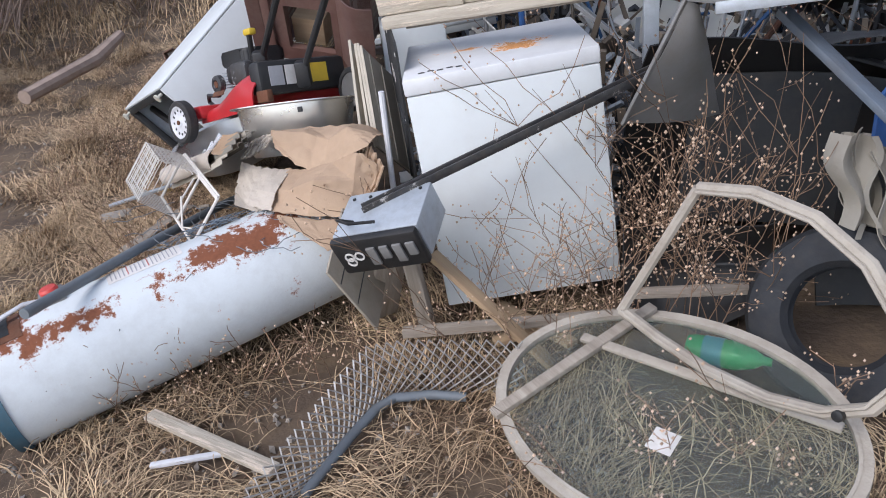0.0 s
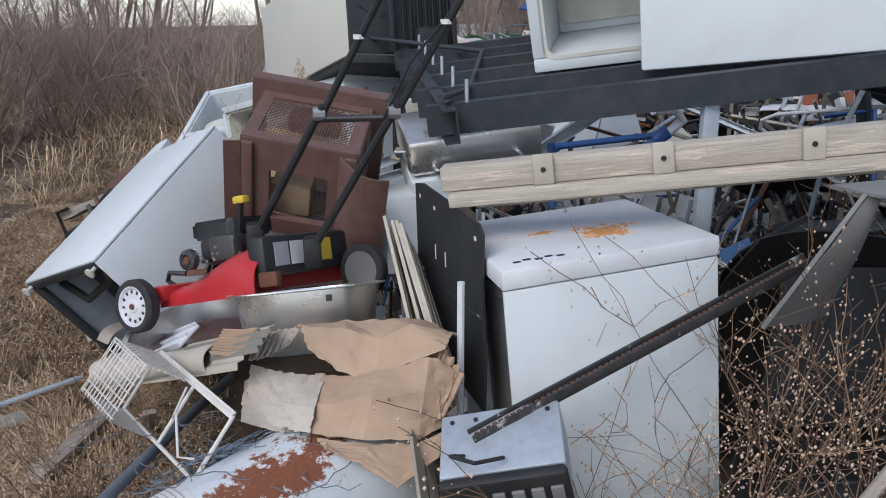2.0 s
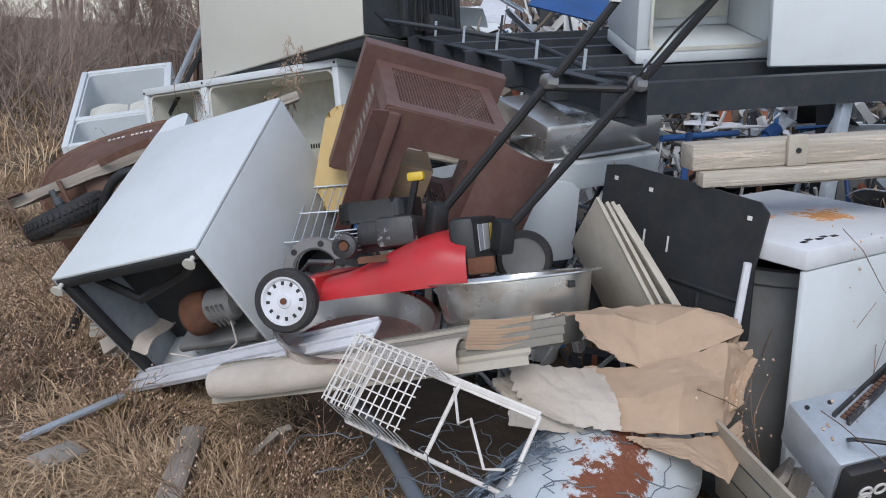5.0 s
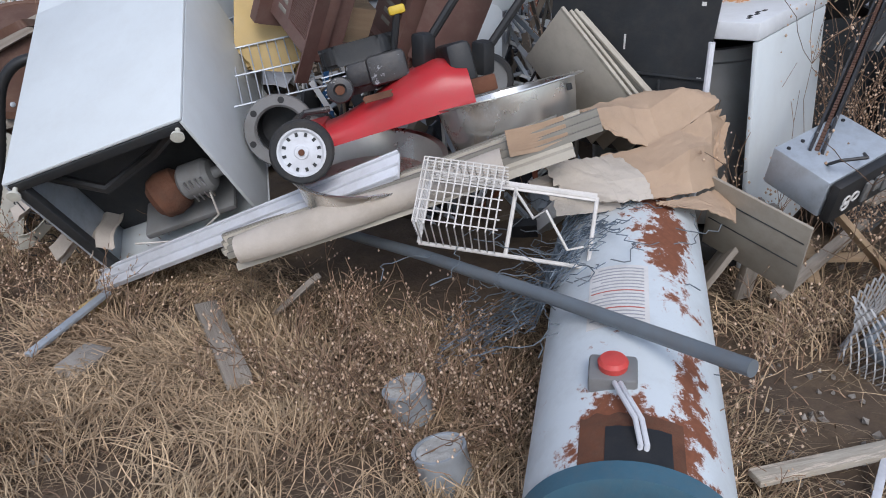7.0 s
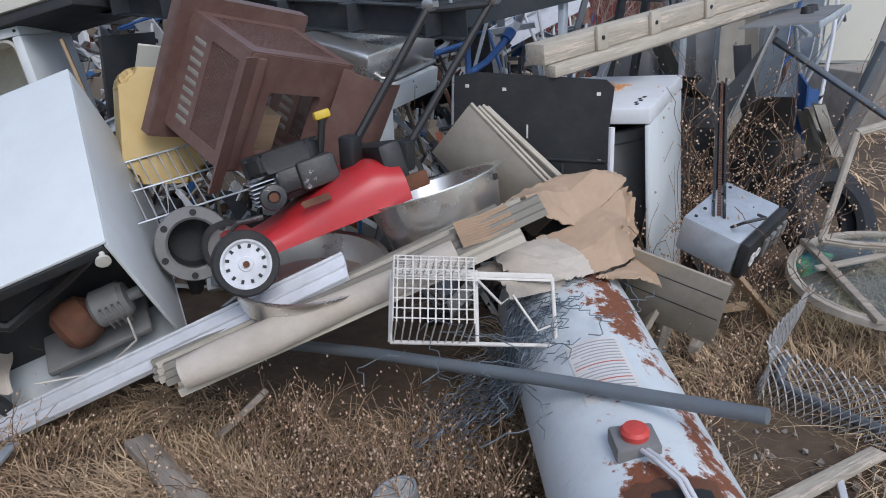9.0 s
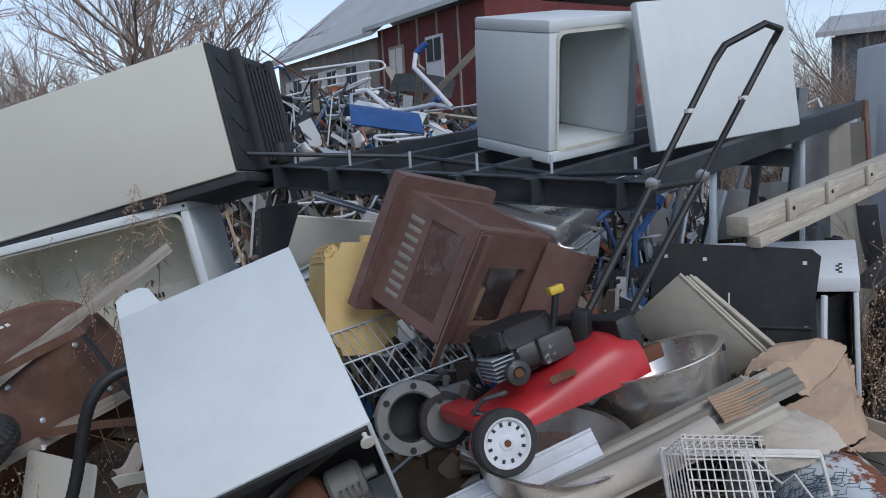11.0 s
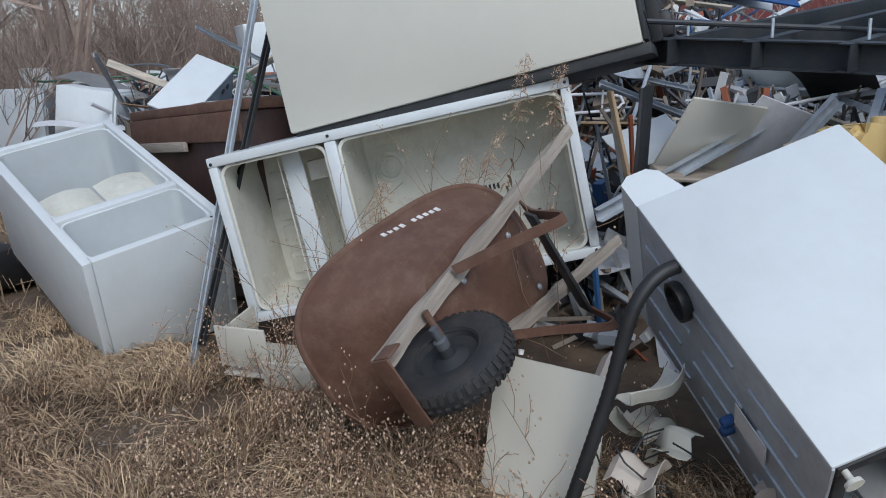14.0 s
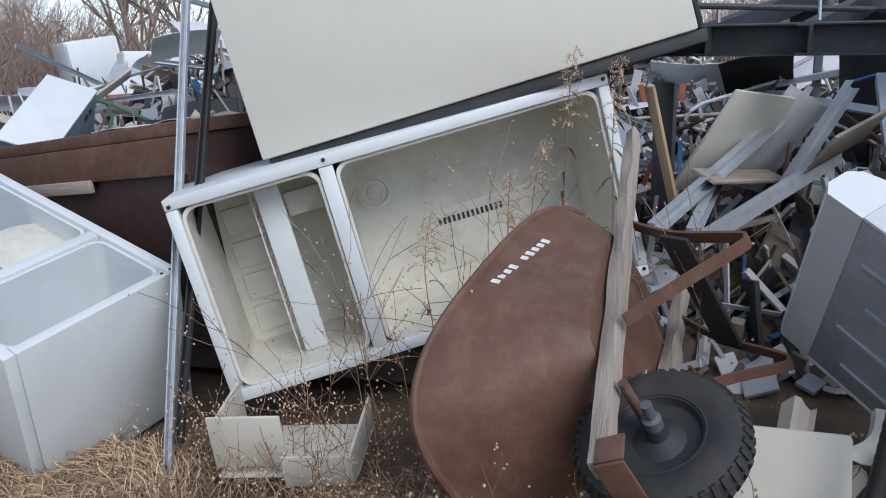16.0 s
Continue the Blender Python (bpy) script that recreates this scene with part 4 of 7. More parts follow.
t = thing("wheel_drum", "dark steel hub drum with six round holes", "wheel drum", axes((-1.04, 3.91, 0.55), (0.6, -0.5, 0.35), (-0.2, 0.35, 0.92)) @ Matrix.Scale(0.85, 4))
b = nb(); lathe(b, [(0.11, -0.05), (0.15, -0.05), (0.155, -0.01), (0.15, 0.0), (0.11, 0.0), (0.1, -0.01)], 40, closed=True); part("ring", b, grey_panel, t)
for k in range(6):
    b = nb(); lathe(b, [(0, 0.001), (0.014, 0.001), (0.014, 0.003), (0, 0.003)], 14, Matrix.Translation((0.13 * math.cos(k * math.pi / 3), 0.13 * math.sin(k * math.pi / 3), 0))); part("bolt_hole", b, black, t)
b = nb(); lathe(b, [(0, -0.16), (0.1, -0.16), (0.105, -0.05), (0.1, -0.05), (0.095, -0.15), (0, -0.15)], 30); part("drum", b, dark_panel, t)

# dark panel leaning on the washing machine
t = thing("dark_panel", "dark grey plastic panel leaning against the washing machine", "panel", axes((-0.306, 3.265, 1.05), (0.083, -0.582, -0.011), (-0.03, 0, 1.0)))
b = nb()
prism(b, [(0, -0.56), (0.58, -0.6), (0.6, -0.39), (0.585, -0.2), (0.6, -0.03), (0.57, -0.005), (0.4, 0.004), (0.1, 0.015), (0.02, 0.0)], -0.004, 0.004); part("sheet", b, dark_panel, t)
for x, y in ((0.06, -0.04), (0.2, -0.05), (0.54, -0.06), (0.55, -0.3), (0.06, -0.3)):
    b = nb(); slab(b, x, x + 0.014, y, y + 0.012, -0.006, 0.006); part("slot", b, label_white, t)
for x in (0.2, 0.29):
    b = nb(); slab(b, x, x + 0.006, -0.22, -0.17, -0.006, 0.006); part("slit", b, label_white, t)
b = nb(); slab(b, 0.32, 0.58, -0.3, -0.29, -0.012, 0.012, 0.004); part("rib", b, dark_panel, t)
b = nb(); slab(b, 0.42, 0.43, -0.56, -0.31, -0.012, 0.012, 0.004); part("rib", b, dark_panel, t)
b = nb(); tube(b, [(-0.3, 2.66, 0.28), (-0.29, 2.66, 0.88)], 0.011, 8)
solo("white_rod", b, white_metal, "white metal strip standing beside the washing machine", "metal strip")


# ---------------------------------------------------------------- siding, strips and boards
def siding_piece(L, w, ribs=4, th=0.003, wave=0.012):
    b = nb()
    sheet(b, lambda u, v: (L * u, w * (v - 0.5), wave * (1 - abs((v * ribs) % 1 * 2 - 1)) + 0.004 * math.sin(5 * u + 2)), 6, ribs * 4, th)
    return b


p0, p1 = Vector((-1.47, 3.72, 0.25)), Vector((-0.88, 2.82, 0.67))
for i, (dy, dz, L, mt, lb) in enumerate(((-0.10, -0.02, 1.1, siding, "pale beige siding strip with a torn end"), (-0.02, 0.03, 1.22, siding_dark, "drab siding strip in the bundle"), (0.05, 0.05, 1.2, siding, "beige siding strip lying in the bundle"), (0.09, 0.062, 1.16, siding_dark, "dark-edged siding strip in the bundle"))):
    m = between(p0 + Vector((0.06 * i - 0.06, 0, 0)), p1 + Vector((0.06 * i - 0.06, 0, 0)), (-0.5, -0.35, 0.8)) @ Matrix.Translation((0.12 - 0.06 * i, 0, dz))
    solo("siding_strip", siding_piece(L, 0.11 if i == 0 else 0.08, 3), mt, lb, "siding", m, "bundle of siding strips")
solo("corrugated_end", siding_piece(0.17, 0.09, 9, 0.004, 0.01), card, "torn corrugated end of cardboard tube", "cardboard", between((-0.98, 2.93, 0.66), (-0.8, 2.7, 0.74), (-0.5, -0.35, 0.8)))
b = nb(); sheet(b, lambda u, v: (0.86 * u, (0.046 + 0.006 * math.sin(7 * u)) * math.cos(math.pi * v), 0.04 * math.sin(math.pi * v) + 0.005 * noise.noise(Vector((u * 9, v * 3, 2)))), 24, 14, 0.004)
solo("cardboard_tube", b, card_grey, "long pale cardboard channel on top of the tank", "cardboard", between((-1.48, 3.58, 0.325), (-0.955, 2.87, 0.63), (-0.6, -0.4, 0.7)))
t = thing("door_frame_strip", "white painted metal trim strip lying under the dryer", "trim strip", between((-1.63, 4.31, 0.04), (-1.12, 3.27, 0.56), (-0.4, -0.3, 0.85)))
b = nb(); slab(b, 0, 1.3, -0.05, 0.05, -0.012, 0.0, 0.003); part("face", b, white_metal, t)
for y in (-0.047, 0.0, 0.047):
    b = nb(); slab(b, 0, 1.3, y - 0.004, y + 0.004, 0.0, 0.012, 0.002); part("flange", b, white_metal, t)
# leaning beige sheets behind the basin
for o, xd, yd, L, w, mt in (((-0.40, 3.10, 0.955), (0.045, -0.3, -0.277), (0.34, 0.66, -0.66), 0.46, 0.3, siding_dark), ((-0.412, 3.112, 0.953), (0.04, -0.3, -0.3), (0.3, 0.66, -0.6), 0.42, 0.3, siding), ((-0.435, 3.13, 0.965), (0.03, -0.3, -0.3), (0.3, 0.66, -0.6), 0.4, 0.3, siding), ((-0.388, 3.088, 0.948), (0.045, -0.3, -0.277), (0.34, 0.66, -0.66), 0.45, 0.3, siding)):
    t = thing("bent_sheet", "bent beige sheet metal panel leaning behind the basin", "sheet metal", axes(o, xd, yd), "leaning sheets")
    b = nb(); slab(b, 0, L, 0, w, -0.003, 0.003, 0.001); part("sheet", b, mt, t)
    for k in range(3):
        b = nb(); slab(b, 0.01, L - 0.01, (k + 0.5) * w / 3 - 0.004, (k + 0.5) * w / 3 + 0.004, 0.003, 0.008, 0.001); part("seam", b, siding, t)
    b = nb(); slab(b, 0.0, L, -0.012, -0.001, -0.004, 0.008, 0.002); part("lip", b, siding, t)
t = thing("foam_board", "drab ribbed panel leaning from the tank to the grass", "panel", axes((-0.47, 2.53, 0.515), (-0.03, -0.335, -0.085), (0.13, 0.06, -0.29)))
b = nb(); slab(b, 0, 0.33, 0.0, 0.3, -0.005, 0.005, 0.002); part("sheet", b, surf("tan_board", (0.36, 0.32, 0.26), (0.29, 0.255, 0.205), 0.75, scale=4, dirt=0.5), t)
for k in range(2):
    b = nb(); slab(b, 0.01, 0.32, 0.07 + 0.1 * k, 0.074 + 0.1 * k, -0.007, 0.007, 0.001); part("groove", b, dark_panel, t)

# ---------------------------------------------------------------- crumpled cardboard on the tank
def torn_card(name, label, rows_, seed, mat_, amp=0.006, pleat=0.0):
    """A torn sheet of card through rows of corners: flat facets between hard creases, with small dents."""
    R = [[Vector(p) for p in r_] for r_ in rows_]
    nv, nu = len(R) - 1, len(R[0]) - 1
    o = R[0][0].copy()
    rc = random.Random(seed * 7 + 1)
    folds = []
    for _ in range(7):
        a = rc.uniform(0, math.pi)
        folds.append((math.cos(a), math.sin(a), rc.uniform(-0.8, 0.8), rc.choice((-1, 1)) * rc.uniform(0.006, 0.016)))

    def f(u, v):
        x, y = u * nu, v * nv
        i, j = min(int(x), nu - 1), min(int(y), nv - 1)
        fx, fy = x - i, y - j
        a, b_, c, d = R[j][i], R[j][i + 1], R[j + 1][i], R[j + 1][i + 1]
        p = a + (b_ - a) * fx + (d - b_) * fy if fx > fy else a + (c - a) * fy + (d - c) * fx
        edge = min(u, v, 1 - u, 1 - v)
        k = noise.noise(Vector((u * 5, v * 4, seed)))
        k2 = noise.noise(Vector((u * 14, v * 11, seed + 7.0)))
        n = Vector((0.1, -0.75, 0.65))
        for cu, cv, cs, ca in folds:
            p = p + n * (ca * (abs((u - 0.5) * nu * cu + (v - 0.5) * nv * cv - cs) - 0.4))
        p = p + n * (amp * (1.2 * abs(k) + 0.6 * k2)) + n * pleat * (abs((u * 6) % 1 - 0.5) * 2 - 0.5)
        if edge < 0.03:
            p = p + Vector((0.008 * k2, 0.004 * k, 0.006 * k2))
        return p - o
    b = nb(); sheet(b, f, 14 * nu, 14 * nv, 0.004)
    return solo(name, b, mat_, label, "cardboard", Matrix.Translation(o), "crumpled cardboard", smooth=12)


torn_card("cardboard", "crumpled brown cardboard box wall lying over the tank", (((-0.70, 2.77, 0.605), (-0.62, 2.72, 0.60), (-0.50, 2.66, 0.63), (-0.40, 2.62, 0.675), (-0.335, 2.59, 0.64)), ((-0.78, 2.68, 0.565), (-0.66, 2.605, 0.578), (-0.56, 2.575, 0.612), (-0.42, 2.565, 0.60), (-0.335, 2.57, 0.585)), ((-0.818, 2.646, 0.519), (-0.72, 2.585, 0.50), (-0.60, 2.54, 0.49), (-0.45, 2.52, 0.485), (-0.37, 2.54, 0.51))), 3, card)
torn_card("cardboard", "brown cardboard flap folded over the torn box", (((-0.75, 2.87, 0.715), (-0.60, 2.86, 0.72), (-0.47, 2.83, 0.72), (-0.37, 2.79, 0.72), (-0.285, 2.735, 0.685)), ((-0.735, 2.80, 0.742), (-0.61, 2.775, 0.735), (-0.51, 2.74, 0.70), (-0.43, 2.70, 0.742), (-0.325, 2.665, 0.715)), ((-0.72, 2.74, 0.705), (-0.64, 2.69, 0.65), (-0.545, 2.65, 0.597), (-0.46, 2.635, 0.655), (-0.36, 2.615, 0.69))), 8, card)
torn_card("cardboard", "tan cardboard tip hanging down over the tank", (((-0.72, 2.58, 0.494), (-0.58, 2.53, 0.483), (-0.45, 2.515, 0.478), (-0.36, 2.53, 0.50)), ((-0.70, 2.55, 0.47), (-0.62, 2.49, 0.447), (-0.526, 2.422, 0.405), (-0.40, 2.475, 0.45))), 12, card, 0.003)
torn_card("cardboard", "pale grey torn cardboard wall under the box", (((-0.89, 2.87, 0.605), (-0.80, 2.80, 0.60), (-0.68, 2.76, 0.592)), ((-0.905, 2.81, 0.55), (-0.82, 2.70, 0.555), (-0.72, 2.63, 0.555)), ((-0.90, 2.79, 0.495), (-0.84, 2.66, 0.50), (-0.74, 2.60, 0.495))), 27, card_grey)
torn_card("cardboard", "crushed pleated cardboard edge with torn strips", (((-0.39, 2.67, 0.69), (-0.35, 2.64, 0.675), (-0.31, 2.59, 0.62)), ((-0.42, 2.64, 0.60), (-0.38, 2.61, 0.585), (-0.335, 2.575, 0.575)), ((-0.44, 2.575, 0.49), (-0.41, 2.56, 0.50), (-0.375, 2.55, 0.525))), 5, card, 0.012, 0.02)
torn_card("cardboard", "crushed corrugated cardboard corner", (((-0.86, 2.98, 0.655), (-0.80, 2.93, 0.685), (-0.735, 2.88, 0.70)), ((-0.90, 2.90, 0.60), (-0.845, 2.87, 0.62), (-0.775, 2.85, 0.66))), 17, card_grey, 0.01, 0.012)
torn_card("cardboard", "pale torn cardboard sheet curling on the tank", (((-0.91, 2.88, 0.56), (-0.80, 2.83, 0.575)), ((-0.925, 2.84, 0.50), (-0.80, 2.74, 0.52)), ((-0.93, 2.80, 0.45), (-0.79, 2.66, 0.462))), 21, card_grey, 0.008)
rn = random.Random(14)
b = nb()
for k in range(64):
    c = Vector((rn.gauss(-1.0, 0.1), rn.gauss(2.78, 0.09), 0))
    a = rn.choice((0.5, 2.0)) + rn.gauss(0, 0.2)
    pts = []
    for i in range(15):
        p = c + Vector((math.cos(a), math.sin(a), 0)) * (i - 7) * 0.022 + Vector((-math.sin(a), math.cos(a), 0)) * 0.011 * (1 if i % 2 else -1)
        over = Vector((p.x + 1.63, p.y - 2.17, 0)).dot(Vector((-0.48, 0.877, 0)))
        top = 0.245 + math.sqrt(max(0.0, 0.222 ** 2 - over ** 2)) + 0.05 * (p.x + 1.0) if abs(over) < 0.222 else 0.24 - 0.5 * min(over - 0.222, 0.3)
        pts.append(Vector((p.x, p.y, max(0.05, top) + 0.006 * (k % 5))))
    tube(b, pts, 0.0016, 3)
solo("wire_netting", b, surf("netting_wire", (0.2, 0.25, 0.31), (0.14, 0.17, 0.2), 0.5, 0.5, scale=20), "crumpled blue-grey wire netting over the tank", "wire netting", kind="stuff", smooth=0)


# ---------------------------------------------------------------- wire basket
def wire_basket(m):
    L, w, d = 0.46, 0.2, 0.16
    t = thing("wire_basket", "white coated wire basket tipped over on the grass", "wire basket", m)
    for pts, nm in (([(0, 0, 0), (L, 0, 0)], "rim_bar"), ([(L, 0, 0), (L, w, 0)], "rim_bar"), ([(L, w, 0), (0, w, 0)], "rim_bar"), ([(0, w, 0), (0, 0, 0)], "rim_bar"), ([(L * 0.52, 0, 0), (L * 0.52, w, 0)], "rim_bar")):
        b = nb(); tube(b, pts, 0.006 if nm == "rim_bar" else 0.003, 8); part(nm, b, wire_white, t)
    b = nb(); slab(b, 0, L, -0.012, 0.012, -0.002, 0.004, 0.001); part("flat_rail", b, wire_white, t)
    for i in range(11):
        x = 0.01 + i * (0.2 / 10)
        b = nb(); tube(b, [(x, 0, 0), (x, 0.01, -d), (x, w - 0.01, -d), (x, w, 0)], 0.0022, 5); part("cross_wire", b, wire_white, t)
    for k in range(7):
        z = -d * (k + 1) / 7
        b = nb(); tube(b, [(0, 0.01, z), (0.22, 0.01, z)], 0.002, 5); part("long_wire", b, wire_white, t)
        b = nb(); tube(b, [(0, 0.01, z), (0, w - 0.01, z)], 0.002, 5); part("end_wire", b, wire_white, t)
        b = nb(); tube(b, [(0, 0.02 + (w - 0.04) * k / 6, -d), (0.22, 0.02 + (w - 0.04) * k / 6, -d)], 0.002, 5); part("base_wire", b, wire_white, t)
    b = nb(); tube(b, [(0.24, 0.02, -0.02), (0.3, 0.1, -0.05), (0.33, 0.08, -0.07), (0.4, 0.17, -0.04), (0.44, 0.15, -0.02)], 0.004, 6); part("bent_wire", b, wire_white, t)
    return t


wire_basket(axes((-1.174, 3.047, 0.597), (0.233, -0.391, -0.045), (-0.11, -0.03, -0.13)))
# tangle of thin fence wire over the tank and on the grass
rt = random.Random(4)
t = thing("wire_tangle", "tangle of rusty blue-grey fence wire on the tank", "wire")
for k in range(46):
    c = Vector((-1.0 + rt.uniform(-0.28, 0.18), 2.62 + rt.uniform(-0.2, 0.34), 0.40 + rt.uniform(-0.12, 0.05)))
    pts = []
    a = rt.uniform(0, 6.28)
    for i in range(9):
        a += rt.choice((-0.8, 0.8, 0.5, -0.5))
        c = c + Vector((math.cos(a) * 0.035, math.sin(a) * 0.035, rt.uniform(-0.02, 0.014)))
        pts.append(c.copy())
    b = nb(); tube(b, pts, 0.0016, 4); part("wire", b, pvc_grey, t)

b = nb(); tube(b, [(-1.01, 3.66, 0.21), (-1.13, 3.15, 0.31), (-1.27, 2.57, 0.405), (-1.395, 2.034, 0.482)], 0.018, 16)
solo("grey_pipe", b, pvc_grey, "grey plastic conduit pipe resting across the tank", "pipe")


# ---------------------------------------------------------------- garage door opener
def opener(m):
    t = thing("garage_door_opener", "garage door opener with a long rail leaning on the washing machine", "garage door opener", m)
    b = nb(); slab(b, 0, 0.3, 0, 0.2, -0.13, 0.0, 0.008); part("motor_head", b, galv, t)
    b = nb(); slab(b, 0.0, 0.3, -0.035, -0.001, -0.135, 0.004, 0.012); fc = part("control_face", b, black, t, "black control face with plugs")
    for k in range(3):
        b = nb(); lathe(b, [(0.012, 0), (0.017, 0), (0.017, 0.004), (0.012, 0.004)], 16, pose(0.05 + 0.035 * (k % 2), -0.036, -0.06 - 0.02 * (k // 2), 90, 0, 0), closed=True); part("dial_ring", b, label_white, fc)
    for k in range(4):
        b = nb(); slab(b, 0.12 + 0.045 * k, 0.15 + 0.045 * k, -0.045, -0.035, -0.1 + 0.02 * (k % 2), -0.03, 0.003); part("socket", b, grey_panel, fc)
    for k in range(5):
        b = nb(); lathe(b, [(0, 0), (0.006, 0), (0.006, 0.004), (0, 0.005)], 8, Matrix.Translation((0.03 + 0.06 * k, 0.17, 0))); part("screw", b, black, t)
    b = nb(); lathe(b, [(0, -0.16), (0.05, -0.16), (0.055, -0.13), (0.03, -0.13), (0, -0.13)], 20, Matrix.Translation((0.14, 0.1, 0))); part("light_bulb", b, liner, t)
    b = nb(); tube(b, [(0.06, 0.06, 0.0), (0.04, 0.02, 0.05), (0.1, -0.02, 0.06), (0.16, 0.02, 0.02)], 0.005, 6); part("cable", b, black, t)
    return t


opener(axes((-0.46, 2.20, 0.56), (0.27, -0.09, 0.06), (0.10, 0.24, 0.09)))
t = thing("opener_rail", "long dark steel opener rail with a drive chain", "rail", between((-0.36, 2.28, 0.61), (0.60, 2.42, 0.93)))
L = 1.06
for y in (-0.017, 0.017):
    b = nb(); slab(b, 0, L, y - 0.004, y + 0.004, -0.014, 0.014, 0.001); part("flange", b, engine_grey, t)
b = nb(); slab(b, 0, L, -0.0125, 0.0125, -0.012, -0.008); part("web", b, dark_panel, t)
for i in range(60):
    b = nb(); slab(b, 0.01 + i * 0.0173, 0.022 + i * 0.0173, -0.006, 0.006, -0.007, 0.006); part("chain_link", b, rust_brown, t)


# ---------------------------------------------------------------- timber beam with brackets
t = thing("timber_beam", "long flaking painted timber beam with metal brackets resting on the scrap", "timber", between((-0.27, 2.945, 1.085), (1.7, 2.14, 1.325)))
b = nb(); slab(b, 0, 2.1, -0.045, 0.045, 0.0, 0.075, 0.006); part("plank", b, wood_paint, t)
b = nb(); slab(b, 0.02, 2.1, -0.075, -0.02, -0.045, -0.001, 0.006); part("ledge", b, wood_paint, t)
b = nb(); slab(b, 0.1, 2.05, -0.05, 0.03, -0.055, -0.047, 0.002); part("bottom_strip", b, wood_old, t)
for x in (0.28, 0.62, 1.02, 1.5):
    b = nb(); slab(b, x, x + 0.06, -0.062, -0.046, 0.0, 0.09, 0.004); br = part("bracket", b, siding, t)
    b = nb(); lathe(b, [(0, 0), (0.008, 0), (0.008, 0.004), (0, 0.005)], 8, pose(x + 0.03, -0.062, 0.045, 90, 0, 0)); part("screw", b, black, br)


# ---------------------------------------------------------------- wheelbarrow
def strap(path, w, th):
    """A flat bar through the points of a path, its width along y."""
    P = [Vector(p) for p in path]
    b = nb()
    n = (len(P) - 1) * 6

    def at(u):
        x = u * (len(P) - 1)
        i = min(int(x), len(P) - 2)
        a, c, d, e = P[max(i - 1, 0)], P[i], P[i + 1], P[min(i + 2, len(P) - 1)]
        f = x - i
        return 0.5 * (2 * c + (d - a) * f + (2 * a - 5 * c + 4 * d - e) * f * f + (3 * c - a - 3 * d + e) * f ** 3)
    return sheet(b, lambda u, v: at(u) + Vector((0, (v - 0.5) * w, 0)), n, 2, th)


def wheelbarrow(m):
    """x from the wheel along the handles, y along the axle, z towards the tray's rim; the axle's end is the origin."""
    t = thing("wheelbarrow", "overturned rusty brown wheelbarrow with weathered wooden handles", "wheelbarrow", m)

    def outline(k, q):
        """A point of the tray at the share k from its base to its rim, turned by q round it."""
        c, s = math.cos(q), math.sin(q)
        e = 0.5 + 0.17 * k
        cx, sy = math.copysign(abs(c) ** e, c), math.copysign(abs(s) ** e, s)
        g = k ** 0.9
        x = 0.395 - 0.015 * g + (0.295 + 0.185 * g) * cx
        return Vector((x, 0.08 + 0.1 * x + (0.205 + 0.14 * g) * sy, 0.075 + (0.265 - 0.155 * cx) * k))
    N = 72
    ks = [0.0, 0.04, 0.12, 0.25, 0.4, 0.55, 0.7, 0.85, 0.96, 1.0]
    b = nb()
    rows_ = []
    mid = Vector((0.4, 0.12, 0.06))
    for f in (0.3, 0.7, 0.93):
        rows_.append([mid.lerp(outline(0.0, 2 * math.pi * i / N), f) + Vector((0, 0, -0.006 * (1 - f))) for i in range(N)])
    rows_ += [[outline(k, 2 * math.pi * i / N) + Vector((0, 0, -0.004 * noise.noise(Vector((i * 0.3, k * 4, 1.0))))) for i in range(N)] for k in ks]
    outer = list(rows_)
    for r_ in outer[::-1]:
        rows_.append([p + (Vector((0.39, 0.12, 0.4)) - p).normalized() * 0.005 for p in r_])
    vs = [[b.verts.new(p) for p in r_] for r_ in rows_]
    for i in range(len(vs) - 1):
        for k in range(N):
            b.faces.new((vs[i][k], vs[i][(k + 1) % N], vs[i + 1][(k + 1) % N], vs[i + 1][k]))
    b.faces.new(vs[0])
    b.faces.new(vs[-1][::-1])
    tr = part("tray", b, rust_brown, t, "rusty brown steel tray")
    b = nb(); tube(b, [outline(1.0, 2 * math.pi * i / N) for i in range(N)], 0.012, 8, closed=True); part("rolled_rim", b, rust_brown, tr)
    # faded maker's lettering as plain bars along the side of the tray
    for k in range(10):
        if k == 4:
            continue
        x, kk = 0.325 + 0.0215 * k, 0.8 - 0.02 * k
        g = kk ** 0.9
        cx = (x - 0.395 + 0.015 * g) / (0.295 + 0.185 * g)
        q = -math.acos(math.copysign(abs(cx) ** (1 / (0.5 + 0.17 * kk)), cx))
        c0 = outline(kk, q)
        du, dv = outline(kk, q + 0.01) - c0, outline(kk + 0.02, q) - c0
        b = nb(); box(b, (0.015, 0.02 if k % 3 else 0.025, 0.0025))
        part("lettering_bar", b, label_white, tr, m=axes(c0 + du.cross(dv).normalized() * -0.001, du, dv))
    for p, q, w in (((-0.22, -0.033, 0.04), (1.27, -0.033, 0.046), 0.05), ((-0.22, 0.15, 0.035), (1.2, 0.475, 0.055), 0.046)):
        p, q = Vector(p), Vector(q)
        L = (q - p).length
        b = nb()
        sheet(b, lambda u, v: (L * u, (v - 0.5) * w * (1 - 0.25 * max(0, u - 0.75) * 4 * 0.6) + 0.004 * noise.noise(Vector((u * 14, v * 3, w * 100))), 0.004 * noise.noise(Vector((u * 9, v * 6, 4 + w * 50)))), 40, 6, 0.038)
        part("handle", b, wood_old, t, "weathered split wooden handle", m=between(p, q))
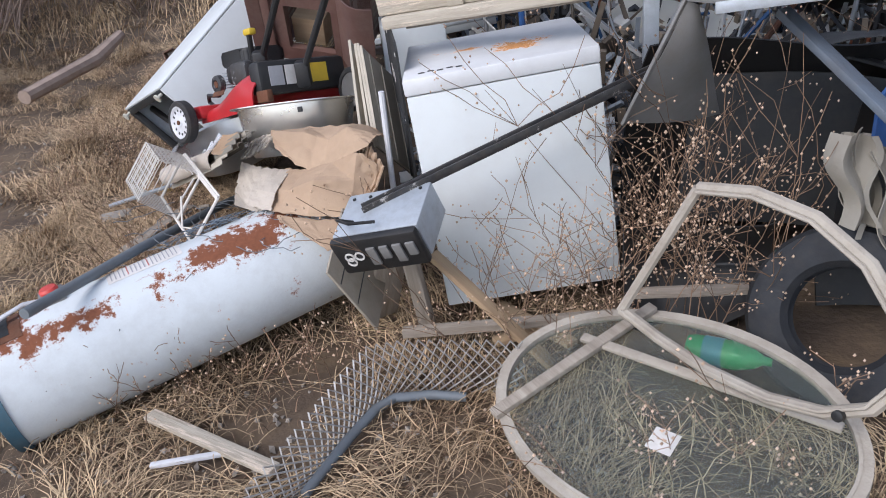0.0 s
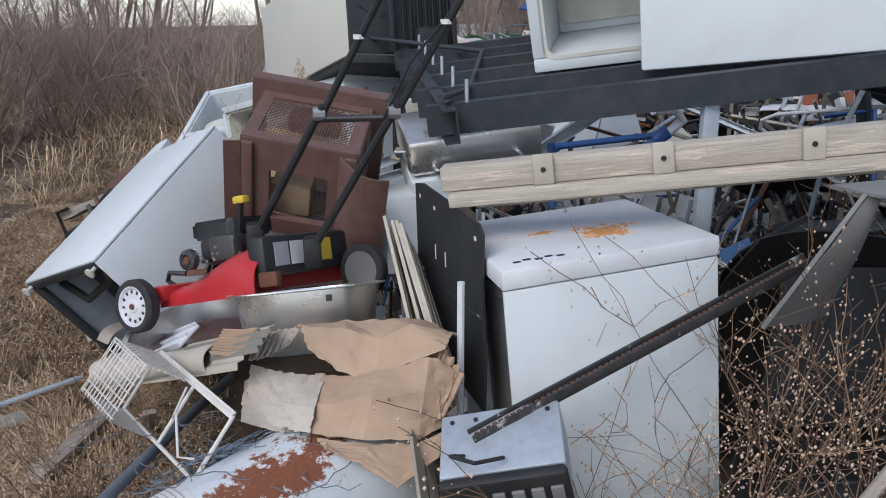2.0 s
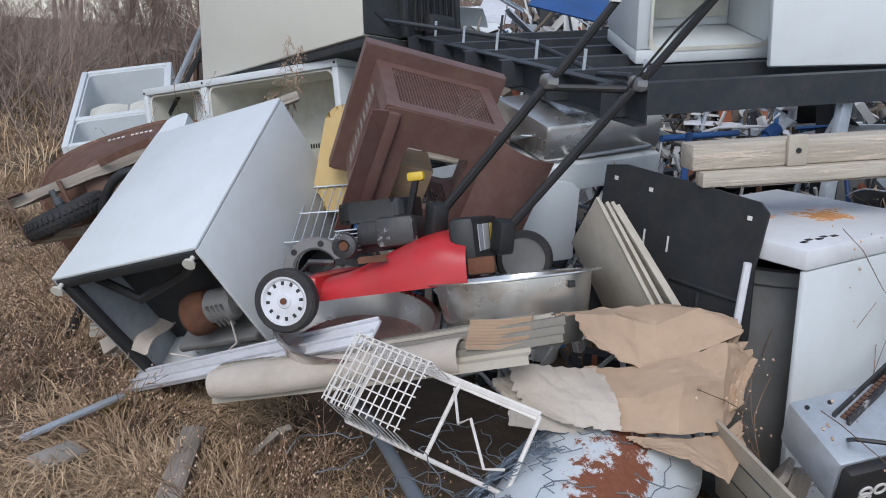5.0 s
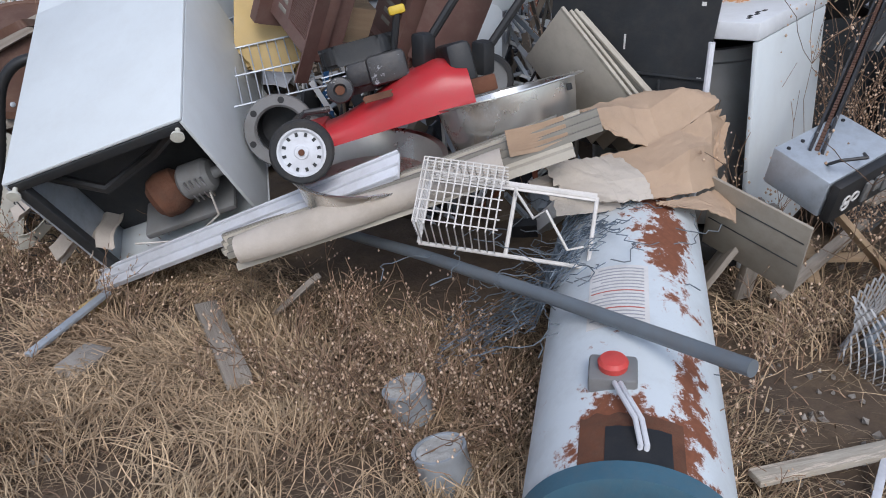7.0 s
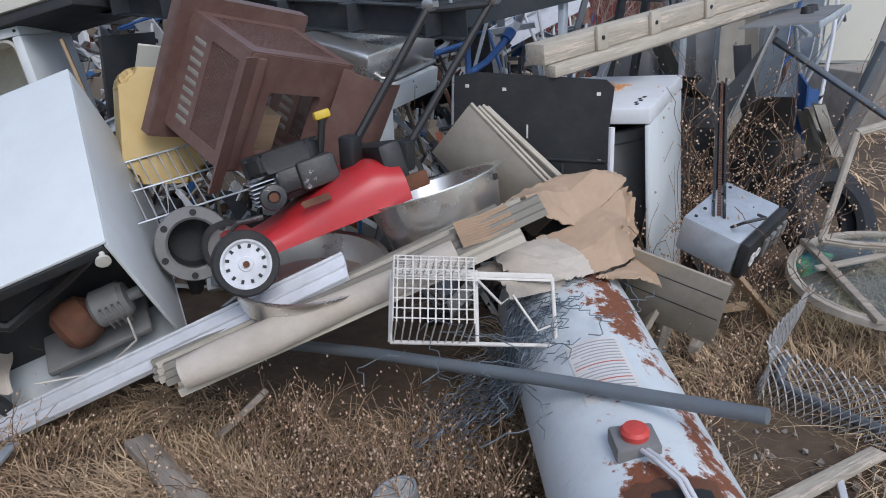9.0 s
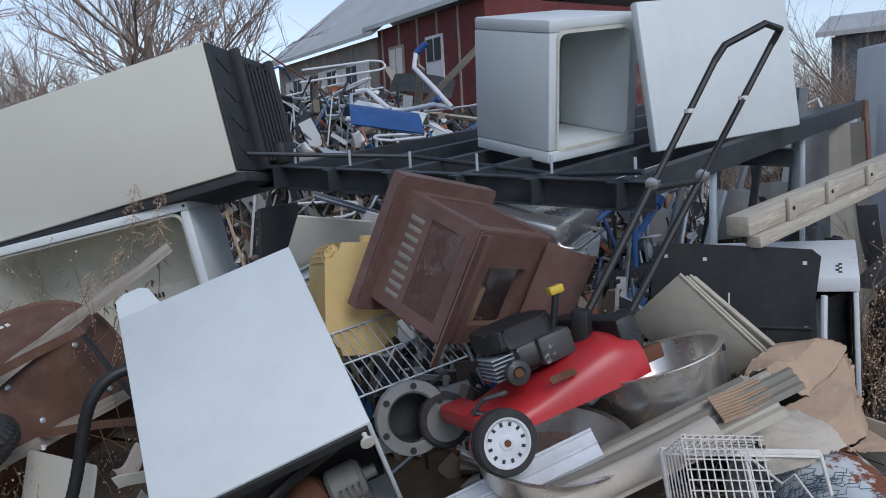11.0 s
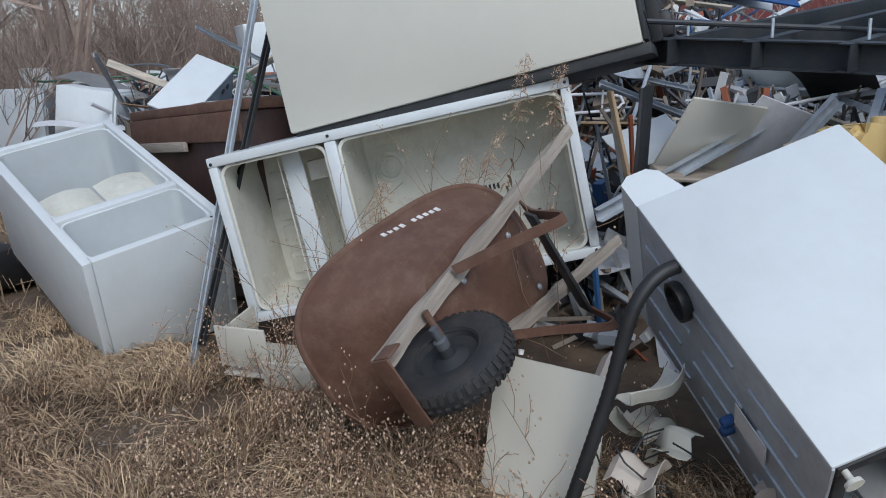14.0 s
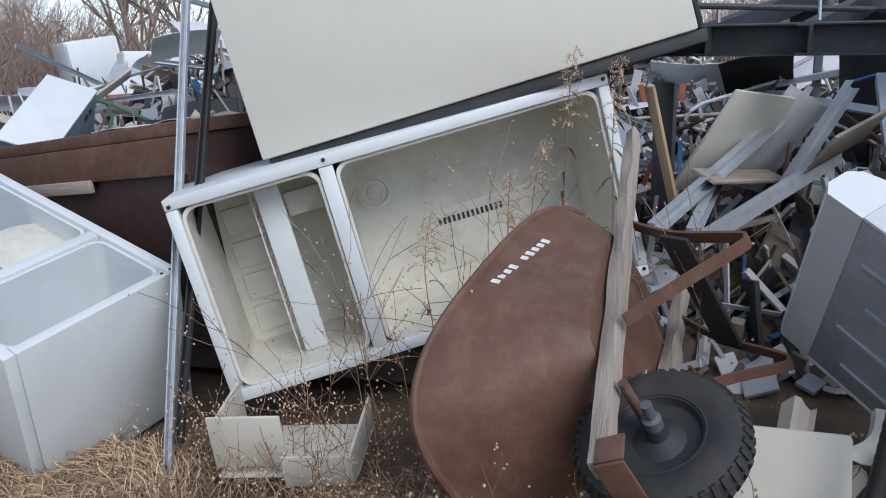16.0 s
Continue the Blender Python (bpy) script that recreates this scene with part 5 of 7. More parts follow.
    b = nb(); slab(b, -0.236, -0.227, -0.06, 0.18, -0.022, 0.045, 0.004); ng = part("nose_guard", b, rust_brown, t)
    b = nb(); slab(b, -0.226, -0.16, -0.062, -0.053, -0.02, 0.042, 0.003); part("guard_flange", b, rust_brown, ng)
    b = nb(); slab(b, -0.226, -0.12, 0.172, 0.18, -0.02, 0.042, 0.003); part("guard_flange", b, rust_brown, ng)
    part("leg", strap([(0.2, -0.06, 0.0), (0.3, -0.045, -0.13), (0.4, -0.025, -0.27), (0.43, -0.02, -0.29), (0.46, -0.018, -0.27), (0.58, -0.006, -0.1), (0.72, 0.0, 0.03)], 0.034, 0.008), rust_brown, t)
    part("leg", strap([(0.22, 0.22, 0.0), (0.32, 0.3, -0.13), (0.4, 0.375, -0.24), (0.43, 0.39, -0.255), (0.46, 0.39, -0.235), (0.58, 0.38, -0.08), (0.72, 0.37, 0.04)], 0.034, 0.008), rust_brown, t)
    b = nb(); slab(b, -0.05, 0.05, -0.02, 0.39, -0.006, 0.006, 0.002); part("cross_plate", b, dark_panel, t, "dark steel plate between the legs", m=pose(0.555, 0, -0.1, 0, -50, 0))
    b = nb(); slab(b, 0.55, 0.69, -0.03, 0.0, 0.06, 0.075, 0.003); part("tray_brace", b, rust_brown, t)
    for x, y in ((0.28, 0.02), (0.3, 0.2), (0.6, 0.05), (0.6, 0.28)):
        b = nb(); lathe(b, [(0, 0), (0.012, 0), (0.012, 0.004), (0.006, 0.008), (0, 0.008)], 10, pose(x, y, 0.064, 180, 0, 0)); part("bolt", b, galv, tr)
    b = nb(); tube(b, [(0.0, -0.05, 0.0), (0.0, 0.17, 0.0)], 0.012, 10); part("axle", b, rust_brown, t)
    return t


B0 = axes((-1.768, 5.33, 0.6), (0.9342, 0.0589, 0.3518), (0.3488, -0.3561, -0.8669))
wheelbarrow(B0)
wm = axes((-1.765, 5.27, 0.497), (0.9, 0.1, 0.413), Vector((-0.427, 0.19, 0.884)).cross(Vector((0.9, 0.1, 0.413))))
t = thing("barrow_wheel", "black pneumatic wheelbarrow wheel with a dark steel hub", "wheel", wm)
b = nb(); lathe(b, [(0.1, -0.035), (0.13, -0.05), (0.165, -0.046), (0.185, -0.03), (0.192, 0.0), (0.185, 0.03), (0.165, 0.046), (0.13, 0.05), (0.1, 0.035)], 56, closed=True); ty = part("tyre", b, rubber, t)
for k in range(44):
    a = 2 * math.pi * k / 44
    for s in (-1, 1):
        b = nb(); box(b, (0.012, 0.014, 0.03), m=pose(0.186 * math.cos(a + 0.06 * s), 0.186 * math.sin(a + 0.06 * s), 0.022 * s, 0, 0, math.degrees(a)) @ pose(0, 0, 0, 0, -25 * s, 0)); part("tread_block", b, rubber, ty)
b = nb(); lathe(b, [(0.022, 0.06), (0.026, 0.03), (0.06, 0.012), (0.092, 0.018), (0.105, 0.04), (0.112, 0.04), (0.112, -0.04), (0.1, -0.03), (0.022, -0.03)], 40); part("rim", b, dark_panel, t)
b = nb(); lathe(b, [(0, -0.05), (0.022, -0.05), (0.022, 0.085), (0.013, 0.09), (0.013, 0.13), (0, 0.13)], 16); part("hub", b, surf("hub_grey", (0.1, 0.11, 0.12), (0.07, 0.075, 0.08), 0.5), t)

# ---------------------------------------------------------------- loose things round the wheelbarrow
t = thing("sheet_metal", "cream sheet metal panel standing in the grass", "panel", axes((-1.66, 5.25, 0.04), (-0.02, -0.36, -0.0), (0.12, 0.0, 0.44)))
b = nb(); prism(b, rounded(0.38, 0.43, 0.012), -0.012, 0.0); part("sheet", b, cream, t)
b = nb(); lathe(b, [(0, 0), (0.008, 0), (0.01, 0.015), (0, 0.017)], 10, pose(0.08, 0.44, -0.006, -90, 0, 0)); part("knob", b, label_white, t)
b = nb(); tube(b, [(0.09, 0.2, -0.016), (0.12, 0.21, -0.018), (0.1, 0.225, -0.016), (0.13, 0.235, -0.017)], 0.003, 5); part("clip", b, rust, t)


def hose(pts, r):
    """A ribbed hose along a smooth line."""
    P = [Vector(p) for p in pts]
    out = []
    for i in range(len(P) - 1):
        a, b_, c, d = P[max(i - 1, 0)], P[i], P[i + 1], P[min(i + 2, len(P) - 1)]
        for k in range(24):
            u = k / 24
            out.append(0.5 * ((2 * b_) + (c - a) * u + (2 * a - 5 * b_ + 4 * c - d) * u * u + (3 * b_ - a - 3 * c + d) * u ** 3))
    out.append(P[-1])
    b = nb(); tube(b, out, [r * (1.0 if i % 2 else 0.93) for i in range(len(out))], 12)
    return b


solo("drain_hose", hose([(-1.34, 4.58, 0.72), (-1.52, 4.68, 0.80), (-1.63, 4.76, 0.72), (-1.68, 4.82, 0.45), (-1.74, 4.88, 0.2), (-1.8, 4.92, 0.02)], 0.021), black, "black ribbed hose hanging from the dryer into the grass", "hose")
rt = random.Random(9)
t = thing("loose_wires", "black loose electric wires in the grass", "wire")
for k in range(7):
    c = Vector((-1.58 + rt.uniform(-0.06, 0.08), 4.75 + rt.uniform(-0.1, 0.1), 0.3))
    pts = [c + Vector((0.05 * math.cos(i * 0.9 + k), 0.06 * math.sin(i * 0.9 + k), -0.03 * i + 0.02 * math.sin(3 * i))) for i in range(10)]
    b = nb(); tube(b, pts, 0.003, 5); part("wire", b, black, t)
# cream trough under the open refrigerator
t = thing("cream_tray", "broken cream plastic drawer lying in the weeds", "drawer", axes((-1.38, 6.80, 0.05), (0.12, -0.5, 0.0), (0.3, 0.08, 0.05)))
for a in ((0, 0.26, 0, 0.012, 0, 0.2), (0.26, 0.5, -0.06, -0.048, -0.04, 0.08), (0.488, 0.5, -0.05, 0.3, -0.04, 0.08), (0, 0.012, 0.013, 0.3, 0, 0.16), (0.0, 0.5, 0.0, 0.3, -0.05, -0.041)):
    b = nb(); slab(b, *a, 0.004); part("side", b, cream, t)

t = thing("brown_cabinet", "long brown metal cabinet lying in the scrap", "cabinet", axes((-0.335, 8.70, 1.1), (-0.255, -0.955, 0.07), (0.9, -0.25, 0.0)))
b = nb(); slab(b, -0.1, 1.5, -0.02, 0.75, -0.06, 0.0, 0.01); part("top_panel", b, rust_brown, t, "rust-red top panel")
b = nb(); slab(b, -0.1, 1.5, -0.03, -0.006, -0.22, -0.0605, 0.006); part("front_band", b, rust_brown, t, "rust-red front band")
b = nb(); slab(b, -0.08, 1.48, 0.0, 0.72, -0.75, -0.061, 0.006); part("body", b, surf("dark_brown_paint", (0.05, 0.025, 0.022), (0.04, 0.02, 0.018), 0.45, dirt=0.2), t)
b = nb(); slab(b, 0.05, 0.8, -0.05, -0.021, -0.27, -0.21, 0.005); part("wood_rail", b, wood_old, t)
b = nb(); sheet(b, lambda u, v: (0.7 + 0.65 * u, 0.08 + 0.16 * v + 0.05 * math.sin(3 * u), 0.006 + 0.006 * math.sin(9 * u)), 10, 4, 0.003)
part("torn_paper", b, label_white, t)
for p, q, r, nm, lb in (((-1.40, 7.01, -0.05), (-0.52, 7.28, 1.75), 0.014, "metal_pole", "thin galvanised pole leaning on the cabinet"), ((-1.34, 6.98, 0.1), (-0.42, 7.2, 1.78), 0.013, "metal_pole", "dark green metal pole leaning beside the refrigerator")):
    t = thing(nm, lb, "pole", between(p, q))
    L = (Vector(q) - Vector(p)).length
    for y in (-0.012, 0.012):
        b = nb(); slab(b, 0, L, y - 0.003, y + 0.003, -0.014, 0.014, 0.001); part("flange", b, galv if r > 0.0135 else dark_panel, t)
    b = nb(); slab(b, 0, L, -0.0085, 0.0085, -0.014, -0.01); part("web", b, galv if r > 0.0135 else dark_panel, t)

# ---------------------------------------------------------------- scrap beside the washing machine
t = thing("oval_frame", "pale wooden half-oval window frame leaning in the weeds", "window frame", axes((0.397, 1.975, 0.344), (0.413, -0.525, 0.006), (0.183, -0.085, 0.406)))
curve = [(0.183, 0.414), (0.34, 0.44), (0.5, 0.42), (0.64, 0.35), (0.74, 0.24), (0.77, 0.12), (0.72, 0.03), (0.62, -0.03), (0.48, -0.06), (0.3, -0.06), (0.14, -0.035), (0.0, 0.0)]
b = nb(); tube(b, [(x, y, 0) for x, y in curve], 0.017, 8); part("curved_rail", b, frame_wood, t)
b = nb(); tube(b, [(0.0, 0.0, 0.004), (0.183, 0.414, 0.004)], 0.015, 8); part("straight_rail", b, frame_wood, t)
b = nb(); tube(b, [(x * 0.97 + 0.01, y * 0.97 + 0.004, 0.018) for x, y in curve], 0.006, 6); part("glazing_bead", b, frame_wood, t)
b = nb(); lathe(b, [(0, 0), (0.014, 0), (0.014, 0.016), (0, 0.02)], 12, Matrix.Translation((0.66, -0.01, 0.016))); part("rubber_stop", b, black, t)

OV = axes((0.45, 1.67, 0.2), (0.74, -0.62, -0.02), (0.6, 0.72, 0.22))
t = thing("oval_window", "oval glazed window frame lying in the dry grass", "window", OV)
el = lambda a, bb, n=56: [(a * math.cos(2 * math.pi * k / n), bb * math.sin(2 * math.pi * k / n)) for k in range(n)]
b = nb(); ring_prism(b, el(0.5, 0.36), el(0.476, 0.338), -0.014, 0.014); part("frame_ring", b, frame_wood, t)
b = nb(); ring_prism(b, el(0.476, 0.338), el(0.467, 0.329), -0.008, 0.018); part("inner_bead", b, frame_wood, t)
b = nb(); prism(b, el(0.47, 0.332), -0.003, 0.003); part("pane", b, glass, t)
b = nb(); slab(b, 0.0, 0.07, -0.12, -0.05, 0.0035, 0.005); part("sticker", b, label_white, t)
b = nb(); slab(b, -0.33, 0.4, 0.12, 0.15, 0.016, 0.03, 0.003); part("loose_bar", b, frame_wood, t)
b = nb(); slab(b, -0.018, 0.018, -0.3, 0.3, 0.016, 0.036, 0.003); part("cross_bar", b, wood_old, t, m=Matrix.Translation((-0.3, 0.05, 0.0)) @ pose(0, 0, 0, 0, 0, -20))

tyre_rubber = surf("tyre_rubber", (0.026, 0.029, 0.034), (0.018, 0.02, 0.024), 0.78, scale=9, dirt=0.12)
t = thing("tyre", "worn black car tyre half buried in weeds", "tyre", axes((1.04, 1.96, 0.26), (0.8, -0.5, 0.1), (0.2, 0.45, 0.85)) @ Matrix.Scale(0.86, 4))
b = nb(); lathe(b, [(0.17, -0.05), (0.19, -0.085), (0.25, -0.095), (0.295, -0.08), (0.31, -0.05), (0.312, 0.05), (0.295, 0.08), (0.25, 0.095), (0.19, 0.085), (0.17, 0.05), (0.18, 0.04), (0.21, 0.0), (0.18, -0.04)], 56, closed=True); ty = part("casing", b, tyre_rubber, t)
for k in range(3):
    b = nb(); lathe(b, [(0.309, -0.03 + 0.03 * k - 0.003), (0.316, -0.03 + 0.03 * k - 0.003), (0.316, -0.03 + 0.03 * k + 0.004), (0.309, -0.03 + 0.03 * k + 0.004)], 48, closed=True); part("tread_rib", b, tyre_rubber, ty)

t = thing("grey_duct", "dented grey sheet metal duct hood over the weeds", "duct", axes((0.63, 2.237, 1.165), (-0.145, 0.136, -0.389), (0.24, 0.39, -0.51)))
b = nb(); sheet(b, lambda u, v: (0.44 * u, (0.02 + 0.4 * u) * v, 0.03 * math.sin(2.5 * v) + 0.01 * math.sin(5 * u)), 8, 10, 0.004); part("side_sheet", b, grey_panel, t)
b = nb(); slab(b, 0, 0.44, -0.012, 0.0, -0.006, 0.006, 0.002); part("seam", b, grey_panel, t)
t = thing("grey_hood_plate", "flat grey sheet metal plate with black knobs", "sheet metal", axes((0.62, 2.20, 1.17), (0.95, -0.12, 0.05), (0.12, 0.8, -0.05)))
b = nb(); prism(b, [(0, 0), (0.06, -0.12), (0.9, -0.1), (0.9, 0.2), (0.0, 0.18)], -0.006, 0.0); part("plate", b, grey_panel, t)
b = nb(); slab(b, 0.05, 0.9, -0.13, -0.121, -0.03, -0.0, 0.002); part("edge", b, galv, t)
for x in (0.5, 0.62):
    b = nb(); lathe(b, [(0, 0), (0.03, 0), (0.024, 0.03), (0.0, 0.034)], 12, Matrix.Translation((x, 0.0, 0.0))); part("knob", b, black, t)
t = thing("black_body_part", "black plastic car body part in the weeds", "car part", axes((0.78, 2.78, 0.85), (0.8, -0.2, -0.1), (0.2, 0.8, 0.1)))
b = nb(); sheet(b, lambda u, v: (0.95 * u, 0.5 * v, -0.45 * v * v + 0.06 * math.sin(4 * u)), 14, 10, 0.01); part("panel", b, black, t)
b = nb(); sheet(b, lambda u, v: (0.05 + 0.85 * u, -0.02 - 0.1 * v, -0.05 - 0.55 * v + 0.05 * math.sin(3 * u)), 12, 8, 0.01); part("fender", b, dark_panel, t)
b = nb(); slab(b, 0, 0.75, -0.025, 0.025, -0.012, 0.012, 0.004)
solo("steel_strut", b, surf("blue_grey_paint", (0.12, 0.15, 0.19), (0.1, 0.12, 0.15), 0.5), "blue-grey steel strut leaning over the tyre", "strut", between((0.9, 2.26, 1.1), (1.2, 1.75, 0.72)))
rt = random.Random(21)
for k in range(9):
    o = Vector((-1.46 + rt.uniform(-0.12, 0.12), 4.72 + rt.uniform(-0.28, 0.22), 0.1 + 0.035 * k))
    ll, ww, ph = rt.uniform(0.12, 0.24), rt.uniform(0.08, 0.16), rt.uniform(0, 6)
    b = nb(); sheet(b, lambda u, v: (ll * u, ww * v, 0.03 * math.sin(4 * u + ph) + 0.02 * math.sin(7 * v + ph)), 8, 6, 0.003)
    solo("plastic_scrap", b, rt.choice((label_white, card_grey, liner, cream)), "crumpled pale plastic scrap under the dryer", "plastic scrap", Matrix.Translation(o) @ pose(0, 0, 0, rt.uniform(-60, 60), rt.uniform(-40, 40), rt.uniform(0, 360)), "pale scraps")
# blue and white walking frame on the rack
t = thing("walking_frame", "white tubular frame with blue grips lying on the rack", "tube frame", Matrix.Translation((1.16, 5.03, 1.98)))
for pts, r, mt in (([(0.09, 0.03, 0.1), (0.11, -0.04, 0.16)], 0.022, blue_plastic), ([(0.09, 0.03, 0.1), (0.0, 0.0, 0.0), (-0.03, -0.14, -0.13), (-0.06, -0.28, -0.27)], 0.016, white_metal), ([(-0.06, -0.28, -0.27), (-0.02, -0.14, -0.24), (0.1, 0.2, -0.26)], 0.016, white_metal), ([(0.11, 0.26, -0.24), (0.19, 0.48, -0.09), (0.15, 0.55, -0.1)], 0.016, white_metal), ([(-0.05, -0.2, -0.2), (0.05, -0.1, -0.22)], 0.024, blue_plastic)):
    b = nb(); tube(b, pts, r, 10); part("tube", b, mt, t)
b = nb(); sheet(b, lambda u, v: (0.5 * u, 0.45 * v, 0.1 * math.sin(3 * u)), 8, 6, 0.01)
solo("plastic_chair_shell", b, blue_plastic, "blue plastic chair seat on the heap", "seat", pose(1.0, 4.9, 1.56, 10, -8, 40))
b = nb(); sheet(b, lambda u, v: (0.6 * u, 0.5 * v, 0.08 * math.sin(3 * u)), 8, 6, 0.01)
solo("white_tub_scrap", b, enamel, "white plastic tub scrap on the heap", "plastic scrap", pose(1.3, 5.1, 1.56, 14, -12, 20))
for k in range(5):
    o = Vector((1.02 + 0.04 * k, 2.05 + 0.03 * (k % 3), 0.80 - 0.02 * k))
    ln = rt.uniform(0.2, 0.4)
    ph = rt.uniform(0, 6)
    b = nb(); sheet(b, lambda u, v: (0.09 * (v - 0.5) * (1 - 0.4 * u) + 0.02 * math.sin(7 * u + ph), 0.03 * math.sin(5 * v + ph) - 0.1 * u, -ln * u), 12, 5, 0.003)
    solo("rag", b, siding_dark, "drab torn rag hanging among the scrap", "rag", Matrix.Translation(o), "torn rags")
b = nb(); sheet(b, lambda u, v: (0.3 * u, 0.05 * math.sin(4 * u), 0.25 * v + 0.05 * math.sin(5 * u)), 8, 6, 0.01)
solo("blue_tarp", b, blue_plastic, "crumpled blue plastic sheet in the scrap", "plastic sheet", Matrix.Translation((1.12, 2.1, 0.62)))

# black car parts behind the weeds
for o, xd, yd, w, h, cv in (((0.62, 2.62, 0.95), (1, 0.05, -0.08), (0.05, 0.2, -1), 0.85, 0.9, 0.14), ((1.2, 2.34, 0.78), (0.9, -0.35, -0.05), (0.1, 0.1, -1), 0.8, 0.75, 0.1), ((1.05, 2.2, 0.42), (0.9, -0.3, 0.1), (0.1, 0.3, -0.8), 0.7, 0.45, 0.12), ((0.5, 2.46, 0.36), (0.9, -0.1, 0.0), (0.05, -0.3, -0.8), 0.5, 0.4, 0.08)):
    t = thing("bumper_panel", "black moulded car bumper panel behind the weeds", "car part", axes(o, xd, yd), "black car parts")
    b = nb(); sheet(b, lambda u, v: (w * u, h * v * (0.85 + 0.15 * math.sin(5 * u)), cv * math.sin(3.1 * v) + 0.05 * math.sin(6 * u)), 16, 12, 0.006); part("shell", b, black, t)
    b = nb(); tube(b, [(w * k / 10, h * 0.35, cv * 0.9 + 0.05 * math.sin(0.6 * k) + 0.012) for k in range(11)], 0.014, 8); part("ridge", b, dark_panel, t)

# expanded metal strip
path = [Vector(p) for p in ((-0.76, 1.4, 0.13), (-0.689, 1.526, 0.16), (-0.592, 1.691, 0.2), (-0.463, 1.975, 0.23), (-0.396, 2.1, 0.24), (-0.291, 2.071, 0.26), (-0.112, 2.015, 0.27), (0.1, 1.985, 0.26))]
inner = [Vector(p) for p in ((-0.68, 1.54, 0.0), (-0.597, 1.678, 0.0), (-0.53, 1.8, 0.0), (-0.432, 2.012, 0.0), (-0.37, 2.11, 0.0), (-0.3, 2.128, 0.0), (-0.138, 2.104, 0.0), (0.06, 2.086, 0.0))]


STEPS = [0.0]
for p, q in zip(path, path[1:]):
    STEPS.append(STEPS[-1] + (q - p).length)


def along(P, u):
    """The point of a line at the share u of the strip's length."""
    x = u * STEPS[-1]
    i = max(k for k in range(len(P) - 1) if STEPS[k] <= x)
    return P[i].lerp(P[i + 1], min(1.0, (x - STEPS[i]) / (STEPS[i + 1] - STEPS[i])))


b = nb()
NL, NW = 36, 10
for j in range(NW):
    for sgn in (0, 1):
        pts = []
        for i in range(NL * 2 + 1):
            u = i / (NL * 2)
            v = (j + ((i + sgn) % 2)) / NW
            p = along(path, u).lerp(along(inner, u), v)
            pts.append(p + Vector((0.02 * math.sin(math.pi * v), -0.02 * math.sin(math.pi * v), 0.01 * math.sin(9 * u) + ground_z(p.x, p.y))))
        if (j + sgn) % 2 == 0:
            tube(b, pts, 0.0038, 3)
solo("metal_lath", b, surf("grey_lath", (0.5, 0.49, 0.48), (0.4, 0.39, 0.38), 0.5, 0.2), "bent strip of grey expanded metal mesh on the grass", "metal mesh", kind="stuff", smooth=0)
b = nb(); tube(b, [(-0.557, 1.658, 0.03), (-0.45, 1.88, 0.035), (-0.38, 2.0, 0.04), (-0.32, 2.05, 0.04), (-0.2, 2.05, 0.04), (-0.09, 2.035, 0.03)], 0.016, 12)
solo("grey_hose", b, pvc_grey, "grey-blue bent plastic hose on the grass", "hose")

# boards and bits lying on the ground
for p, q, w, th, mt, lb, nm in (
        ((-0.16, 2.30, 0.42), (0.2, 2.12, 0.06), 0.05, 0.02, wood_tan, "rust-stained tan board leaning to the ground", "board"),
        ((-1.14, 2.07, 0.04), (-0.66, 1.76, 0.035), 0.05, 0.02, wood_paint, "pale weathered board lying in the grass", "board"),
        ((-1.06, 1.83, 0.03), (-0.84, 1.86, 0.03), 0.02, 0.015, white_metal, "short white stick lying on the ground", "stick"),
        ((0.05, 2.55, 0.05), (0.28, 2.22, 0.07), 0.05, 0.02, wood_tan, "tan board crossing another on the ground", "board"),
        ((0.02, 2.32, 0.04), (0.36, 2.46, 0.04), 0.05, 0.02, wood_tan, "tan board lying crosswise on the ground", "board"),
        ((-0.3, 2.34, 0.1), (0.5, 2.3, 0.12), 0.04, 0.03, wood_old, "grey weathered plank in the weeds", "board"),
        ((0.5, 2.3, 0.2), (0.85, 2.2, 0.24), 0.05, 0.02, wood_old, "grey plank end sticking out of the weeds", "board"),
        ((-1.50, 3.80, 0.06), (-1.69, 3.34, 0.045), 0.075, 0.035, wood_old, "grey splintered plank lying in the grass", "board"),
        ((-1.34, 3.62, 0.03), (-1.30, 3.45, 0.2), 0.05, 0.02, wood_old, "grey stake standing under the siding", "board"),
        ((-2.02, 3.98, 0.04), (-1.68, 4.12, 0.08), 0.03, 0.015, galv, "thin metal strip in the grass", "strip"),
        ((-0.4, 2.6, 0.02), (-0.3, 2.42, 0.4), 0.12, 0.02, wood_old, "splintered upright timber beside the washing machine", "board"),
        ((-0.22, 2.48, 0.02), (-0.25, 2.42, 0.38), 0.06, 0.03, wood_old, "splintered grey post beside the washing machine", "board")):
    L = (Vector(q) - Vector(p)).length
    b = nb(); slab(b, 0, L, -w / 2, w / 2, -th / 2, th / 2, 0.003)
    solo(nm, b, mt, lb, nm, between(p, q))
